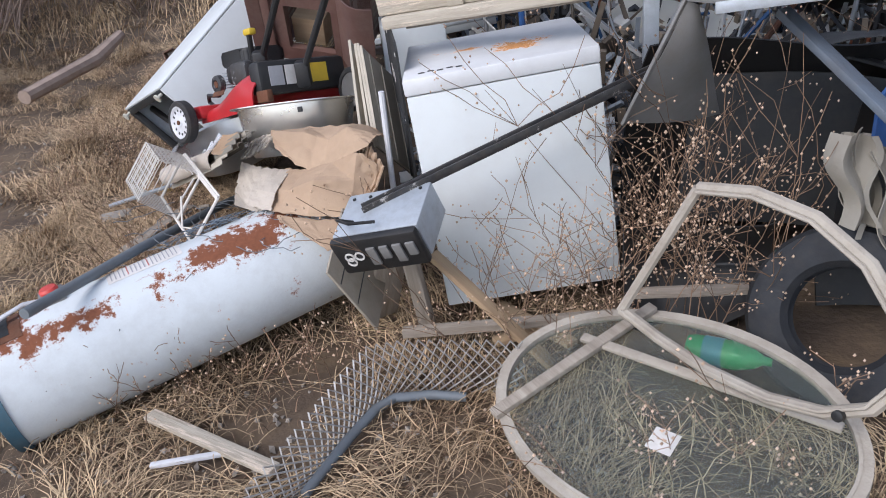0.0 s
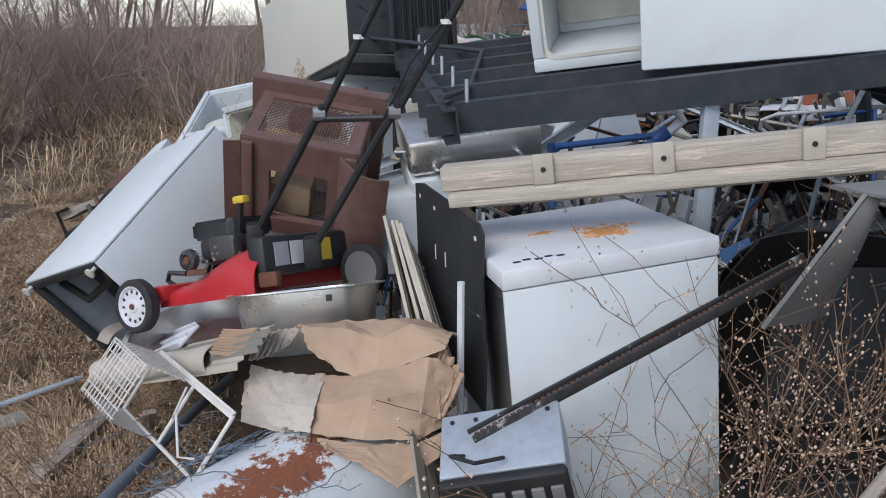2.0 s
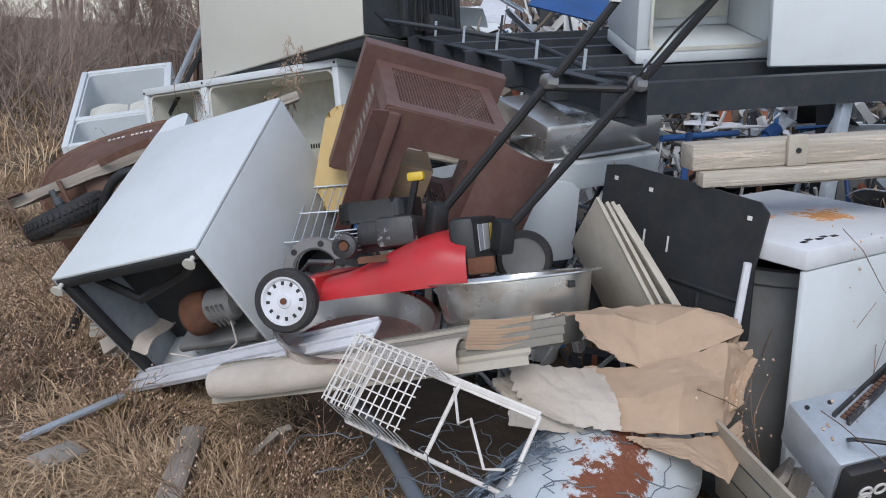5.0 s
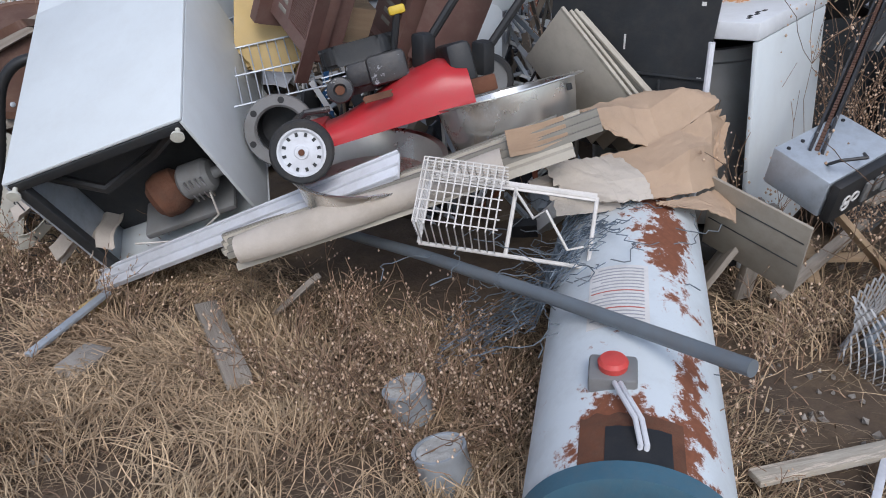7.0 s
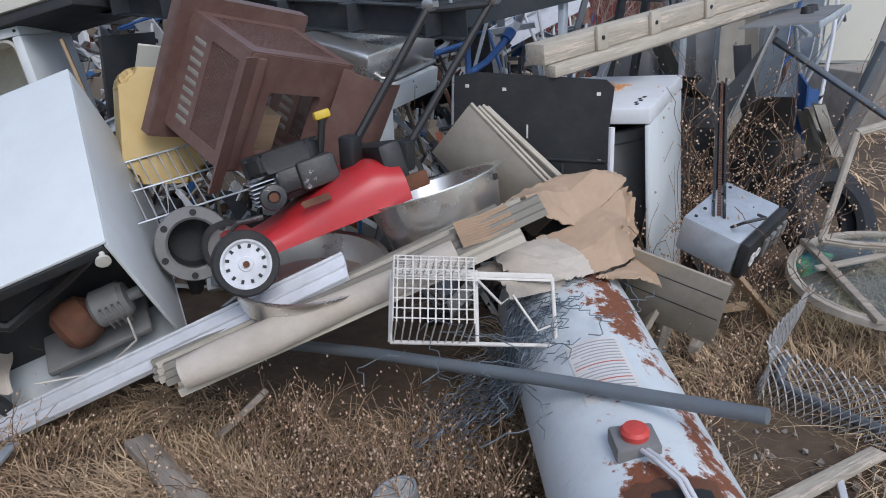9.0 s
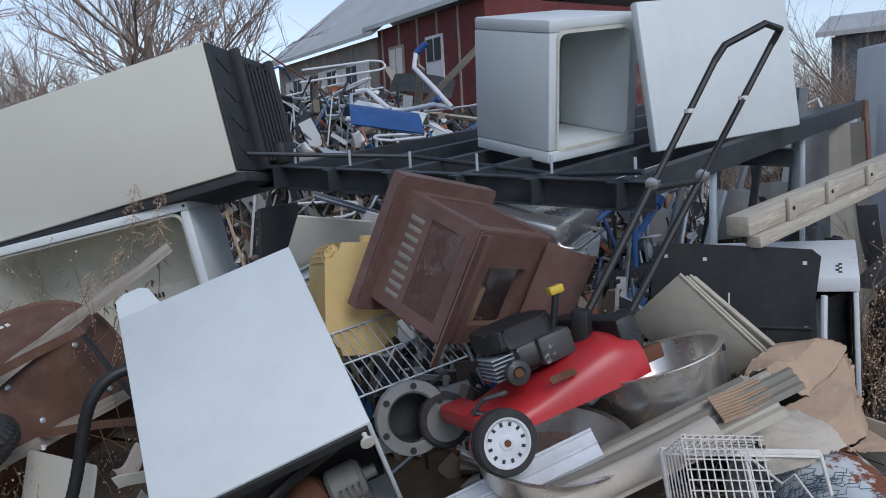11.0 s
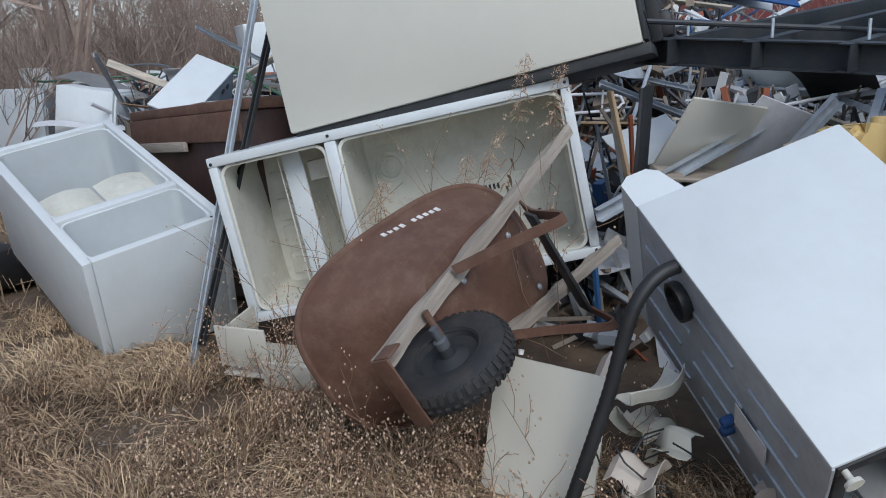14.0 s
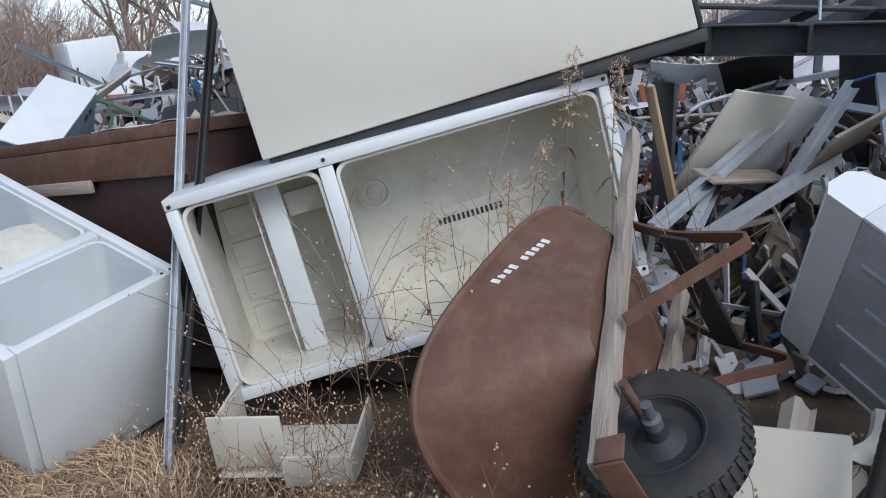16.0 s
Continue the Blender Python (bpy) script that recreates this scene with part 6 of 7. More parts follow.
for k, (x, y, z, r) in enumerate(((-1.45, 2.90, 0.06, 0.06), (-1.58, 2.66, 0.05, 0.066))):
    t = thing("paint_can", "old paint can with a white crusted lid in the grass", "paint can", pose(x, y, z + 0.0, -14, -10 + 6 * k, 0), "paint cans")
    b = nb(); lathe(b, [(0, -0.06), (r, -0.06), (r, 0.03), (r * 1.04, 0.034), (r * 1.04, 0.042), (r * 0.92, 0.042), (r * 0.9, 0.034), (0, 0.034)], 32); part("can", b, galv, t)
    b = nb(); lathe(b, [(0, 0.035), (r * 0.88, 0.035), (r * 0.86, 0.04), (0, 0.041)], 28); part("lid", b, surf("crusted_white", (0.6, 0.59, 0.56), (0.42, 0.4, 0.36), 0.8, scale=20, dirt=0.6, bump=0.5), t)
t = thing("green_bottle", "green plastic drink bottle lying in the grass", "bottle", axes((0.62, 2.06, 0.13), (0.8, -0.5, 0.05), (0.5, 0.8, 0.1)))
b = nb(); lathe(b, [(0, 0), (0.04, 0.0), (0.045, 0.02), (0.045, 0.15), (0.03, 0.2), (0.014, 0.225), (0.014, 0.25), (0, 0.25)], 24, pose(0, 0, 0, 0, 90, 0)); part("body", b, green_plastic, t)
b = nb(); lathe(b, [(0.0455, 0.05), (0.047, 0.05), (0.047, 0.11), (0.0455, 0.11)], 24, pose(0, 0, 0, 0, 90, 0), closed=True); part("band", b, surf("teal_label", (0.02, 0.3, 0.34), (0.02, 0.24, 0.3), 0.4), t)
b = nb(); box(b, (0.16, 0.1, 0.07), (0, 0, 0.0), 0.012); solo("concrete_lump", b, stone, "broken pale concrete lump in the grass", "concrete lump", pose(-1.92, 3.82, 0.02, 5, 3, 30))
b = nb(); box(b, (0.12, 0.05, 0.04), (0, 0, 0.0), 0.01); solo("foam_scrap", b, yellow, "yellow foam scrap under the trim strip", "foam", pose(-1.72, 4.16, 0.03, 5, 3, 30))

# ---------------------------------------------------------------- scrap under and behind the rack
t = thing("steel_hood", "stainless steel cooker lid with a bar handle under the rack", "cooker lid", axes((-0.25, 3.66, 0.98), (0.52, -0.03, 0.06), (0.05, 0.5, 0.1)))
b = nb(); slab(b, 0, 0.55, 0, 0.4, 0.0, 0.15, 0.025); part("lid", b, stainless, t)
b = nb(); slab(b, 0.0, 0.55, -0.02, 0.38, -0.12, -0.01, 0.01); part("body", b, enamel, t)
b = nb(); tube(b, [(0.1, -0.001, 0.03), (0.1, -0.05, 0.035), (0.12, -0.055, 0.035), (0.43, -0.055, 0.04), (0.45, -0.05, 0.04), (0.45, -0.001, 0.035)], 0.01, 10); part("handle", b, chrome, t)
b = nb(); slab(b, 0, 0.3, 0, 0.25, 0, 0.32, 0.01); solo("white_box_panel", b, enamel, "white sheet metal box under the rack", "metal box", axes((-0.36, 3.62, 0.60), (0.9, 0.1, 0), (-0.1, 1, 0)))
t = thing("blue_chair_frame", "blue tubular frame with a white hose end", "tube frame", Matrix.Translation((0.62, 3.35, 1.08)))
for pts, r, mt in (([(-0.35, 0.1, -0.08), (-0.1, 0.12, -0.05), (0.1, 0.08, 0.06)], 0.016, blue_plastic), ([(-0.3, 0.3, 0.0), (0.2, 0.35, 0.02)], 0.014, blue_plastic), ([(-0.35, 0.1, -0.2), (-0.36, 0.1, 0.05)], 0.014, blue_plastic), ([(0.1, 0.08, 0.06), (0.16, 0.06, 0.12), (0.1, 0.02, 0.17), (0.0, 0.0, 0.17)], 0.019, white_metal), ([(0.06, 0.09, 0.04), (0.11, 0.08, 0.075)], 0.028, blue_plastic)):
    b = nb(); tube(b, pts, r, 10); part("tube", b, mt, t)


# discarded upright appliances far behind the heap
def upright_appliance(m, w, d, h):
    t = thing("upright_refrigerator", "white discarded upright refrigerator standing among far scrap", "refrigerator", m, "far refrigerators")
    b = nb(); slab(b, 0, w, 0, d, 0, h, 0.02); part("body", b, enamel, t)
    b = nb(); slab(b, 0.01, w - 0.01, -0.05, -0.004, 0.02, h * 0.62, 0.015); part("door", b, enamel, t)
    b = nb(); slab(b, 0.01, w - 0.01, -0.05, -0.004, h * 0.64, h - 0.02, 0.015); part("freezer_door", b, enamel, t)
    for z in (0.4, 0.72):
        b = nb(); slab(b, w - 0.09, w - 0.06, -0.085, -0.051, h * z, h * z + 0.25, 0.008); part("handle", b, grey_panel, t)


for x, y, h, a, ln in ((3.6, 11.2, 1.5, -50, 6), (4.4, 12.2, 1.9, -42, 4), (5.0, 13.2, 2.1, -30, -6), (5.6, 12.5, 1.8, -55, 8), (4.2, 11.0, 1.3, -25, 3), (5.0, 11.6, 1.55, -65, -5)):
    upright_appliance(pose(x, y, -0.1, 0, ln, a), 0.68, 0.62, h)


# tall scrap standing before the red building
rk = random.Random(31)
for k in range(46):
    x, y = rk.uniform(2.0, 4.4), rk.uniform(2.0, 4.6)
    top = Vector((x + rk.uniform(-0.5, 0.5), y + rk.uniform(-0.5, 0.5), rk.uniform(0.9, 1.75)))
    foot = Vector((x, y, -0.05))
    L = (top - foot).length
    kind = k % 3
    b = nb()
    if kind == 0:
        ww = rk.uniform(0.25, 0.6); ph = rk.uniform(0, 6)
        sheet(b, lambda u, v: (L * u, ww * (v - 0.5) * (1 - 0.25 * u), 0.05 * math.sin(4 * u + ph) + 0.03 * math.sin(6 * v + ph)), 10, 6, 0.004)
        solo("leaning_sheet", b, rk.choice((dark_panel, grey_panel, siding_dark, galv, enamel)), "bent sheet metal leaning in the far scrap", "sheet metal", between(foot, top), "leaning scrap sheets")
    elif kind == 1:
        slab(b, 0, L, -0.03, 0.03, -0.02, 0.02, 0.004)
        solo("steel_bar", b, rk.choice((steel_dark, rust_brown, galv, pvc_grey)), "steel bar standing askew in the far scrap", "steel bar", between(foot, top), "leaning scrap bars")
    else:
        tube(b, [(0, 0, 0), (L * 0.6, 0.05, 0.03), (L, 0.2, 0.0), (L * 0.95, 0.45, 0.02)], 0.014, 8)
        solo("bent_tube", b, rk.choice((white_metal, black, galv, blue_plastic)), "bent metal tube sticking out of the far scrap", "tube", between(foot, top), "bent tubes")


def scrap_studs():
    """Loose steel studs, pipes, planks and sheets on the heap, thrown by chance within the heap's outline."""
    r = random.Random(77)
    kinds = ("stud", "pipe", "plank", "sheet", "white_sheet", "bent_tube")
    out = 0
    while out < 210:
        x, y = r.uniform(-0.2, 6.0), r.uniform(3.4, 12.5)
        near = x < 1.6 and y < 6.4
        hgt = heap_z(x, y)
        if hgt < 0.12 or (x < 0.05 and y > 5.6) or (x < 0.35 and y < 4.4) or (y < 4.0 and x < 1.0):
            continue
        z = hgt + r.uniform(-0.12, 0.1)
        yaw, pitch_, rollv = r.uniform(0, 360), r.uniform(-28, 28), r.uniform(-60, 60)
        m = pose(x, y, z, rollv, pitch_, yaw)
        k = r.choice(kinds)
        L = r.uniform(0.35, 0.9) if near else r.uniform(0.6, 1.8)
        if k == "stud":
            ob = solo("metal_stud", channel(L, 0.045, 0.035, 0.003), galv, "bright galvanised steel stud lying on the heap", "metal stud", m, "scrap heap")
        elif k == "pipe":
            b = nb(); tube(b, [(0, 0, 0), (L, 0, 0)], r.uniform(0.01, 0.022), 8)
            solo("pipe", b, r.choice((galv, pvc_grey, white_metal, rust)), "length of loose metal pipe on the heap", "pipe", m, "scrap heap")
        elif k == "plank":
            b = nb(); box(b, (L, r.uniform(0.05, 0.12), 0.022), (L / 2, 0, 0), 0.003)
            solo("plank", b, r.choice((wood_old, wood_paint, wood_tan)), "weathered plank lying on the heap", "plank", m, "scrap heap")
        elif k == "bent_tube":
            R = r.uniform(0.1, 0.22)
            b = nb(); tube(b, [(0, 0, 0), (L * 0.6, 0, 0), (L * 0.6 + R * 0.5, R * 0.15, 0), (L * 0.6 + R * 0.8, R * 0.5, 0), (L * 0.6 + R * 0.7, R, 0), (L * 0.6, R * 1.3, 0), (0.1, R * 1.3, 0.02)], 0.013, 8)
            solo("bent_tube", b, r.choice((white_metal, white_metal, blue_plastic, galv)), "bent tube from broken garden furniture", "tube", m, "scrap heap")
        else:
            w = r.uniform(0.2, 0.5)
            cc = r.uniform(-0.06, 0.06)
            b = nb(); sheet(b, lambda u, v: (min(L, 0.8) * u, w * v, cc * math.sin(3 * u) + 0.02 * math.sin(5 * v)), 6, 5, 0.004)
            solo("sheet_scrap", b, r.choice((grey_panel, galv, siding_dark, dark_panel)) if k == "sheet" else r.choice((enamel, cream, white_metal)), "bent sheet metal scrap on the heap", "sheet metal", m, "scrap heap")
        out += 1


def heap_z(x, y):
    """Height of the scrap heap."""
    e = max(0.0, min(1.0, (x + 0.4 - max(0, y - 5.4) * 0.25) / 0.9)) * max(0.0, min(1.0, (y - 3.1) / 0.6))
    far = max(0.0, min(1.0, (y - 7) / 5))
    return e * (0.5 + 0.22 * noise.noise((x * 0.7, y * 0.7, 5)) + 0.55 * far + 0.25 * max(0, min(1, (x - 2) / 3)) + 1.5 * math.exp(-((x - 4.6) ** 2 + (y - 7.9) ** 2) / 5.0))


scrap_studs()
for p, q in (((0.445, 4.952, 1.036), (-0.364, 5.44, 0.695)), ((0.62, 4.66, 1.14), (0.33, 4.95, 0.72)), ((0.9, 4.5, 1.15), (0.42, 4.52, 0.86)), ((0.3, 5.2, 0.82), (-0.3, 5.3, 0.66)), ((-0.28, 5.25, 0.62), (0.35, 4.7, 0.86))):
    solo("metal_stud", channel((Vector(q) - Vector(p)).length, 0.06, 0.04, 0.003), galv, "bright galvanised steel stud leaning on the heap", "metal stud", between(p, q), "loose studs")
for o, xd, yd, L, w, mt, lb in (((-0.02, 5.12, 1.16), (0.5, -0.35, -0.1), (0.15, 0.3, -0.5), 0.42, 0.5, cream, "cream cabinet board leaning under the rack"), ((0.3, 4.9, 1.15), (0.5, -0.2, -0.15), (0.1, 0.3, -0.5), 0.5, 0.5, white_metal, "pale grey sheet hanging under the rack"), ((0.05, 4.75, 0.95), (0.4, -0.3, 0.1), (0.2, 0.3, -0.4), 0.4, 0.2, wood_old, "grey board under the rack"), ((-0.1, 5.2, 0.8), (0.6, -0.3, -0.1), (0.2, 0.6, 0.3), 0.7, 0.12, wood_old, "grey plank under the rack"), ((-0.22, 5.42, 1.2), (0.1, -0.1, -0.6), (0.3, 0.3, 0), 0.5, 0.05, wood_tan, "brown wooden batten beside the refrigerator"), ((-0.05, 5.35, 1.2), (0.4, 0.1, 0.0), (0.05, 0.05, -0.7), 0.5, 0.6, dark_panel, "dark board behind the open refrigerator"), ((-0.62, 4.05, 0.76), (0.35, -0.3, 0.02), (0.15, 0.12, -0.1), 0.4, 0.12, white_metal, "white ribbed trim under the pet carrier")):
    b = nb(); slab(b, 0, L, 0, w, -0.008, 0.008, 0.003)
    solo("board_scrap", b, mt, lb, "board", axes(o, xd, yd), "boards under the rack")
t = thing("oven_rack", "rusty wire oven rack behind the mower", "wire rack", axes((-1.1, 4.1, 0.62), (0.5, -0.35, 0.1), (0.2, 0.4, 0.2)))
for i in range(14):
    b = nb(); tube(b, [(0.035 * i, 0, 0), (0.035 * i, 0.36, 0)], 0.0028, 5); part("wire", b, galv, t)
for y in (0, 0.18, 0.36):
    b = nb(); tube(b, [(0, y, 0), (0.455, y, 0)], 0.004, 6); part("cross_wire", b, galv, t)
t = thing("tape_reel", "bent steel sheet with a round boss under the rack", "sheet metal", axes((-0.3, 3.75, 1.08), (0.5, -0.1, 0.0), (0.1, 0.4, -0.1)))
b = nb(); slab(b, 0, 0.36, 0, 0.3, -0.006, 0.0, 0.002); part("plate", b, galv, t)
b = nb(); lathe(b, [(0, 0), (0.05, 0), (0.045, 0.014), (0.03, 0.016), (0.026, 0.006), (0, 0.006)], 24, Matrix.Translation((0.2, 0.14, 0))); part("boss", b, chrome, t)
b = nb(); tube(b, [(-0.25, 5.4, 1.5), (0.3, 4.6, 1.43), (0.0, 3.7, 1.32), (-0.2, 3.3, 1.33)], 0.012, 8)
solo("steel_rod", b, steel_dark, "thin dark rod lying along the rack", "rod")


def shards():
    """Small mixed rubbish that fills the heap."""
    r = random.Random(5)
    V, F = [], []
    n = 0
    for _ in range(13000):
        x, y = r.uniform(-0.4, 7), r.uniform(3.1, 14)
        hh = heap_z(x, y)
        if hh < 0.05:
            continue
        z = hh * r.uniform(0.35, 1.0)
        m = pose(x, y, z, r.uniform(0, 360), r.uniform(0, 360), r.uniform(0, 360))
        a, b_, c = r.uniform(0.02, 0.16), r.uniform(0.015, 0.09), r.uniform(0.003, 0.03)
        if r.random() < 0.5:
            a, b_, c = r.uniform(0.1, 0.42), r.uniform(0.006, 0.016), r.uniform(0.004, 0.01)
        for sx in (-1, 1):
            for sy in (-1, 1):
                for sz in (-1, 1):
                    V.append(m @ Vector((sx * a, sy * b_, sz * c)))
        for q in ((0, 1, 3, 2), (4, 6, 7, 5), (0, 4, 5, 1), (2, 3, 7, 6), (0, 2, 6, 4), (1, 5, 7, 3)):
            F.append([n + i for i in q])
        n += 8
    me = bpy.data.meshes.new("rubbish")
    me.from_pydata(V, [], F)
    mt = surf("mixed_rubbish", (0.3, 0.3, 0.3), (0.2, 0.19, 0.18), 0.6, dirt=0.5, island=0.0)
    nt = mt.node_tree
    g = nt.nodes.new("ShaderNodeNewGeometry")
    cr = nt.nodes.new("ShaderNodeValToRGB")
    cr.color_ramp.interpolation = "CONSTANT"
    els = cr.color_ramp.elements
    els[0].color = (0.035, 0.036, 0.04, 1)
    for p_, c_ in ((0.3, (0.16, 0.13, 0.1, 1)), (0.45, (0.5, 0.5, 0.5, 1)), (0.6, (0.25, 0.2, 0.15, 1)), (0.72, (0.3, 0.33, 0.36, 1)), (0.84, (0.03, 0.1, 0.24, 1)), (0.88, (0.3, 0.1, 0.05, 1)), (0.92, (0.62, 0.62, 0.6, 1))):
        e = els.new(p_)
        e.color = c_
    els[-1].color = (0.62, 0.62, 0.6, 1) if els[-1].position < 0.99 else (0.4, 0.3, 0.18, 1)
    nt.links.new(g.outputs["Random Per Island"], cr.inputs["Fac"])
    nt.links.new(cr.outputs["Color"], nt.nodes["Principled BSDF"].inputs["Base Color"])
    me.materials.append(mt)
    tagged(new("rubbish", me), "mixed small rubbish filling the scrap heap", "rubbish", kind="stuff")
    # the dark mass under it
    nx, ny = 40, 50
    vs = [(-0.4 + 8 * i / nx, 3.1 + 12 * j / ny) for i in range(nx + 1) for j in range(ny + 1)]
    vv = [(x, y, max(ground_z(x, y) - 0.02, heap_z(x, y) * 0.55 - 0.03)) for x, y in vs]
    ff = [(i * (ny + 1) + j, (i + 1) * (ny + 1) + j, (i + 1) * (ny + 1) + j + 1, i * (ny + 1) + j + 1) for i in range(nx) for j in range(ny)]
    me = bpy.data.meshes.new("heap_base")
    me.from_pydata(vv, [], ff)
    me.materials.append(soil)
    tagged(new("heap_base", me), "dark soil and rot under the scrap heap", "ground", kind="structure")


shards()


# ---------------------------------------------------------------- scrap further off
def appliance(name, label, m, s, mt, side):
    t = thing(name, label, "appliance", m, "far appliances")
    b = nb(); slab(b, 0, s[0], 0, s[1], 0, s[2], 0.02); part("cabinet", b, mt, t)
    b = nb(); slab(b, 0.03, s[0] - 0.03, -0.03, -0.001, 0.03, s[2] - 0.03, 0.01); part("door", b, side, t)
    b = nb(); slab(b, 0.06, 0.09, -0.05, -0.031, s[2] * 0.4, s[2] * 0.7, 0.005); part("handle", b, chrome, t)


rt = random.Random(31)
for (x, y, z, rx, ry, rz, s) in ((1.8, 12.4, 0.4, 10, 0, 35, (0.7, 0.65, 0.75)), (2.6, 12.8, 0.5, 0, -12, 70, (1.1, 0.6, 0.55)), (3.4, 13.5, 0.5, 4, 20, 10, (0.7, 0.6, 0.9)), (2.3, 14.6, 0.3, 0, 5, 50, (0.8, 0.7, 0.9)), (4.3, 12.0, 0.6, -8, 10, 80, (0.65, 0.6, 0.85)), (4.8, 14.5, 0.5, 5, 30, 30, (1.5, 0.7, 0.65)), (5.8, 11.0, 0.7, 0, -18, 25, (0.9, 0.6, 0.6)), (3.2, 16.0, 0.5, 8, 0, 15, (0.7, 0.65, 0.9)), (5.6, 16.5, 0.5, 0, 14, 65, (0.7, 0.65, 0.85)), (5.9, 2.2, 0.55, 0, 2, -60, (0.75, 0.7, 1.75))):
    appliance("white_appliance", "white kitchen appliance thrown on the far heap", pose(x, y, z, rx, ry, rz), s, enamel, rt.choice((enamel, galv, cream)))
for k in range(60):
    x, y = rt.uniform(1.0, 7), rt.uniform(9.5, 19)
    m = pose(x, y, max(0.02, heap_z(x, y) if y < 14 else 0.1) + rt.uniform(0, 0.06), rt.uniform(-25, 25), rt.uniform(-15, 15), rt.uniform(0, 360))
    if k % 2:
        ww, ll = rt.uniform(0.2, 0.5), rt.uniform(0.4, 1.1)
        ph = rt.uniform(0, 6)
        b = nb(); sheet(b, lambda u, v: (ll * u, ww * v, 0.06 * math.sin(4 * u + ph)), 6, 4, 0.006)
        solo("sheet_scrap", b, rt.choice((white_metal, rust, rust_brown, wood_tan, galv, grey_panel, blue_plastic)), "crumpled scrap sheet on the far heap", "sheet metal", m, "far scrap")
    else:
        R = rt.uniform(0.2, 0.5)
        b = nb(); tube(b, [(R * math.cos(a * 0.5), R * math.sin(a * 0.5) * 1.6, 0.02 * a) for a in range(11)], 0.015, 6)
        solo("bent_tube", b, rt.choice((rust, surf("green_paint", (0.05, 0.14, 0.07), (0.04, 0.1, 0.06), 0.5), pvc_grey, white_metal)), "bent tube in the far scrap heap", "tube", m, "far scrap")
t = thing("tipped_cabinet", "white metal cabinet tipped over with a blue-grey side", "cabinet", axes((0.415, 9.647, 1.09), (0.63, 0.15, 0.36), (0.42, -0.66, -0.28)))
b = nb(); slab(b, 0, 0.8, 0, 0.36, -0.02, 0.0, 0.006); part("top_panel", b, enamel, t)
b = nb(); slab(b, 0.01, 0.79, 0.005, 0.355, 0.001, 0.4, 0.006); part("body", b, surf("blue_grey_sheet", (0.2, 0.25, 0.3), (0.15, 0.19, 0.23), 0.5, 0.2, dirt=0.3), t)
for x in (0.6, 0.68):
    b = nb(); lathe(b, [(0, 0), (0.025, 0), (0.025, 0.006), (0, 0.006)], 14, pose(x, 0.355, 0.1, -90, 0, 0)); part("knockout", b, black, t)
b = nb(); slab(b, -0.2, 1.0, -0.8, 1.0, 0.0, 0.56, 0.03); solo("concrete_block", b, stone, "low concrete block under the far appliance", "concrete block", pose(5.9, 2.0, -0.02, 0, 0, -60))
t = thing("coiled_hoop", "coil of tan barrel hoops beside the cabinet", "hoops", Matrix.Translation((-0.55, 9.6, 0.35)))
for k in range(6):
    b = nb(); tube(b, [(0.26 * math.cos(a * 0.4) + 0.03 * k, 0.1 * math.sin(a * 0.4), 0.24 * math.sin(a * 0.4) + 0.03 * k) for a in range(16)], 0.012, 6, closed=True); part("hoop", b, wood_tan, t)
b = nb(); box(b, (0.5, 0.35, 0.3), (0, 0, 0), 0.1); solo("black_bag", b, black, "black plastic bag of rubbish on the ground", "bag", pose(-0.95, 9.5, 0.1, 0, 8, 20))


# ---------------------------------------------------------------- buildings beyond the yard
def shed(m, L, h, d, wall_m, label, wins, roof_rise=3.6):
    t = thing("long_shed", label, "building", m)
    b = nb(); slab(b, 0, L, 0, d, -1, h); part("wall", b, wall_m, t)
    b = nb()
    prism(b, [(-0.4, h), (d / 2, h + roof_rise), (d + 0.4, h), (d + 0.4, h + 0.15), (d / 2, h + roof_rise + 0.2), (-0.4, h + 0.15)], -0.4, L + 0.4, Matrix(((0, 0, 1, 0), (1, 0, 0, 0), (0, 1, 0, 0), (0, 0, 0, 1))))
    part("roof", b, surf("pale_roof", (0.5, 0.52, 0.53), (0.42, 0.43, 0.44), 0.6, scale=0.6), t, "pale metal roof")
    for i in range(wins):
        x = 0.8 + (L - 1.6) * i / wins
        b = nb(); slab(b, x, x + 1.0, -0.06, -0.002, h - 2.4, h - 0.7); w_ = part("window", b, white_metal if i % 3 else wood_old, t)
        for a in (0.08, 0.54):
            b = nb(); slab(b, x + a, x + a + 0.38, -0.075, -0.062, h - 2.3 + (0.8 if i % 4 == 1 else 0), h - 0.8); part("pane", b, dark_panel if (i % 2) else label_white, w_)
    for i in range(int(L / 1.2)):
        b = nb(); slab(b, 0.3 + i * 1.2, 0.38 + i * 1.2, -0.04, -0.001, 0, h); part("batten", b, wood_old, t)
    return t


dirn = Vector((18.42 - 26.42, 12.07 - 25.92, 0)).normalized()
side = Vector((-dirn.y, dirn.x, 0))
shed(axes((26.42, 25.92, 0), dirn, side), 9.5, 5.6, 9, surf("grey_boards", (0.3, 0.27, 0.24), (0.2, 0.18, 0.16), 0.85, scale=1.5), "long grey board shed with broken windows", 9)
shed(axes(Vector((26.42, 25.92, 0)) + dirn * 9.6, dirn, side), 6.5, 5.8, 9, surf("barn_red", (0.15, 0.03, 0.03), (0.11, 0.025, 0.025), 0.8, scale=1.5), "dark red barn with a pale roof", 2)
shed(axes((24, 3.0, 0), (-0.1, -1, 0), (1, -0.1, 0)), 9, 4.2, 6, surf("blue_grey_wall", (0.12, 0.15, 0.17), (0.09, 0.11, 0.13), 0.8, scale=1.0), "blue-grey shed far across the yard", 3, 0.8)
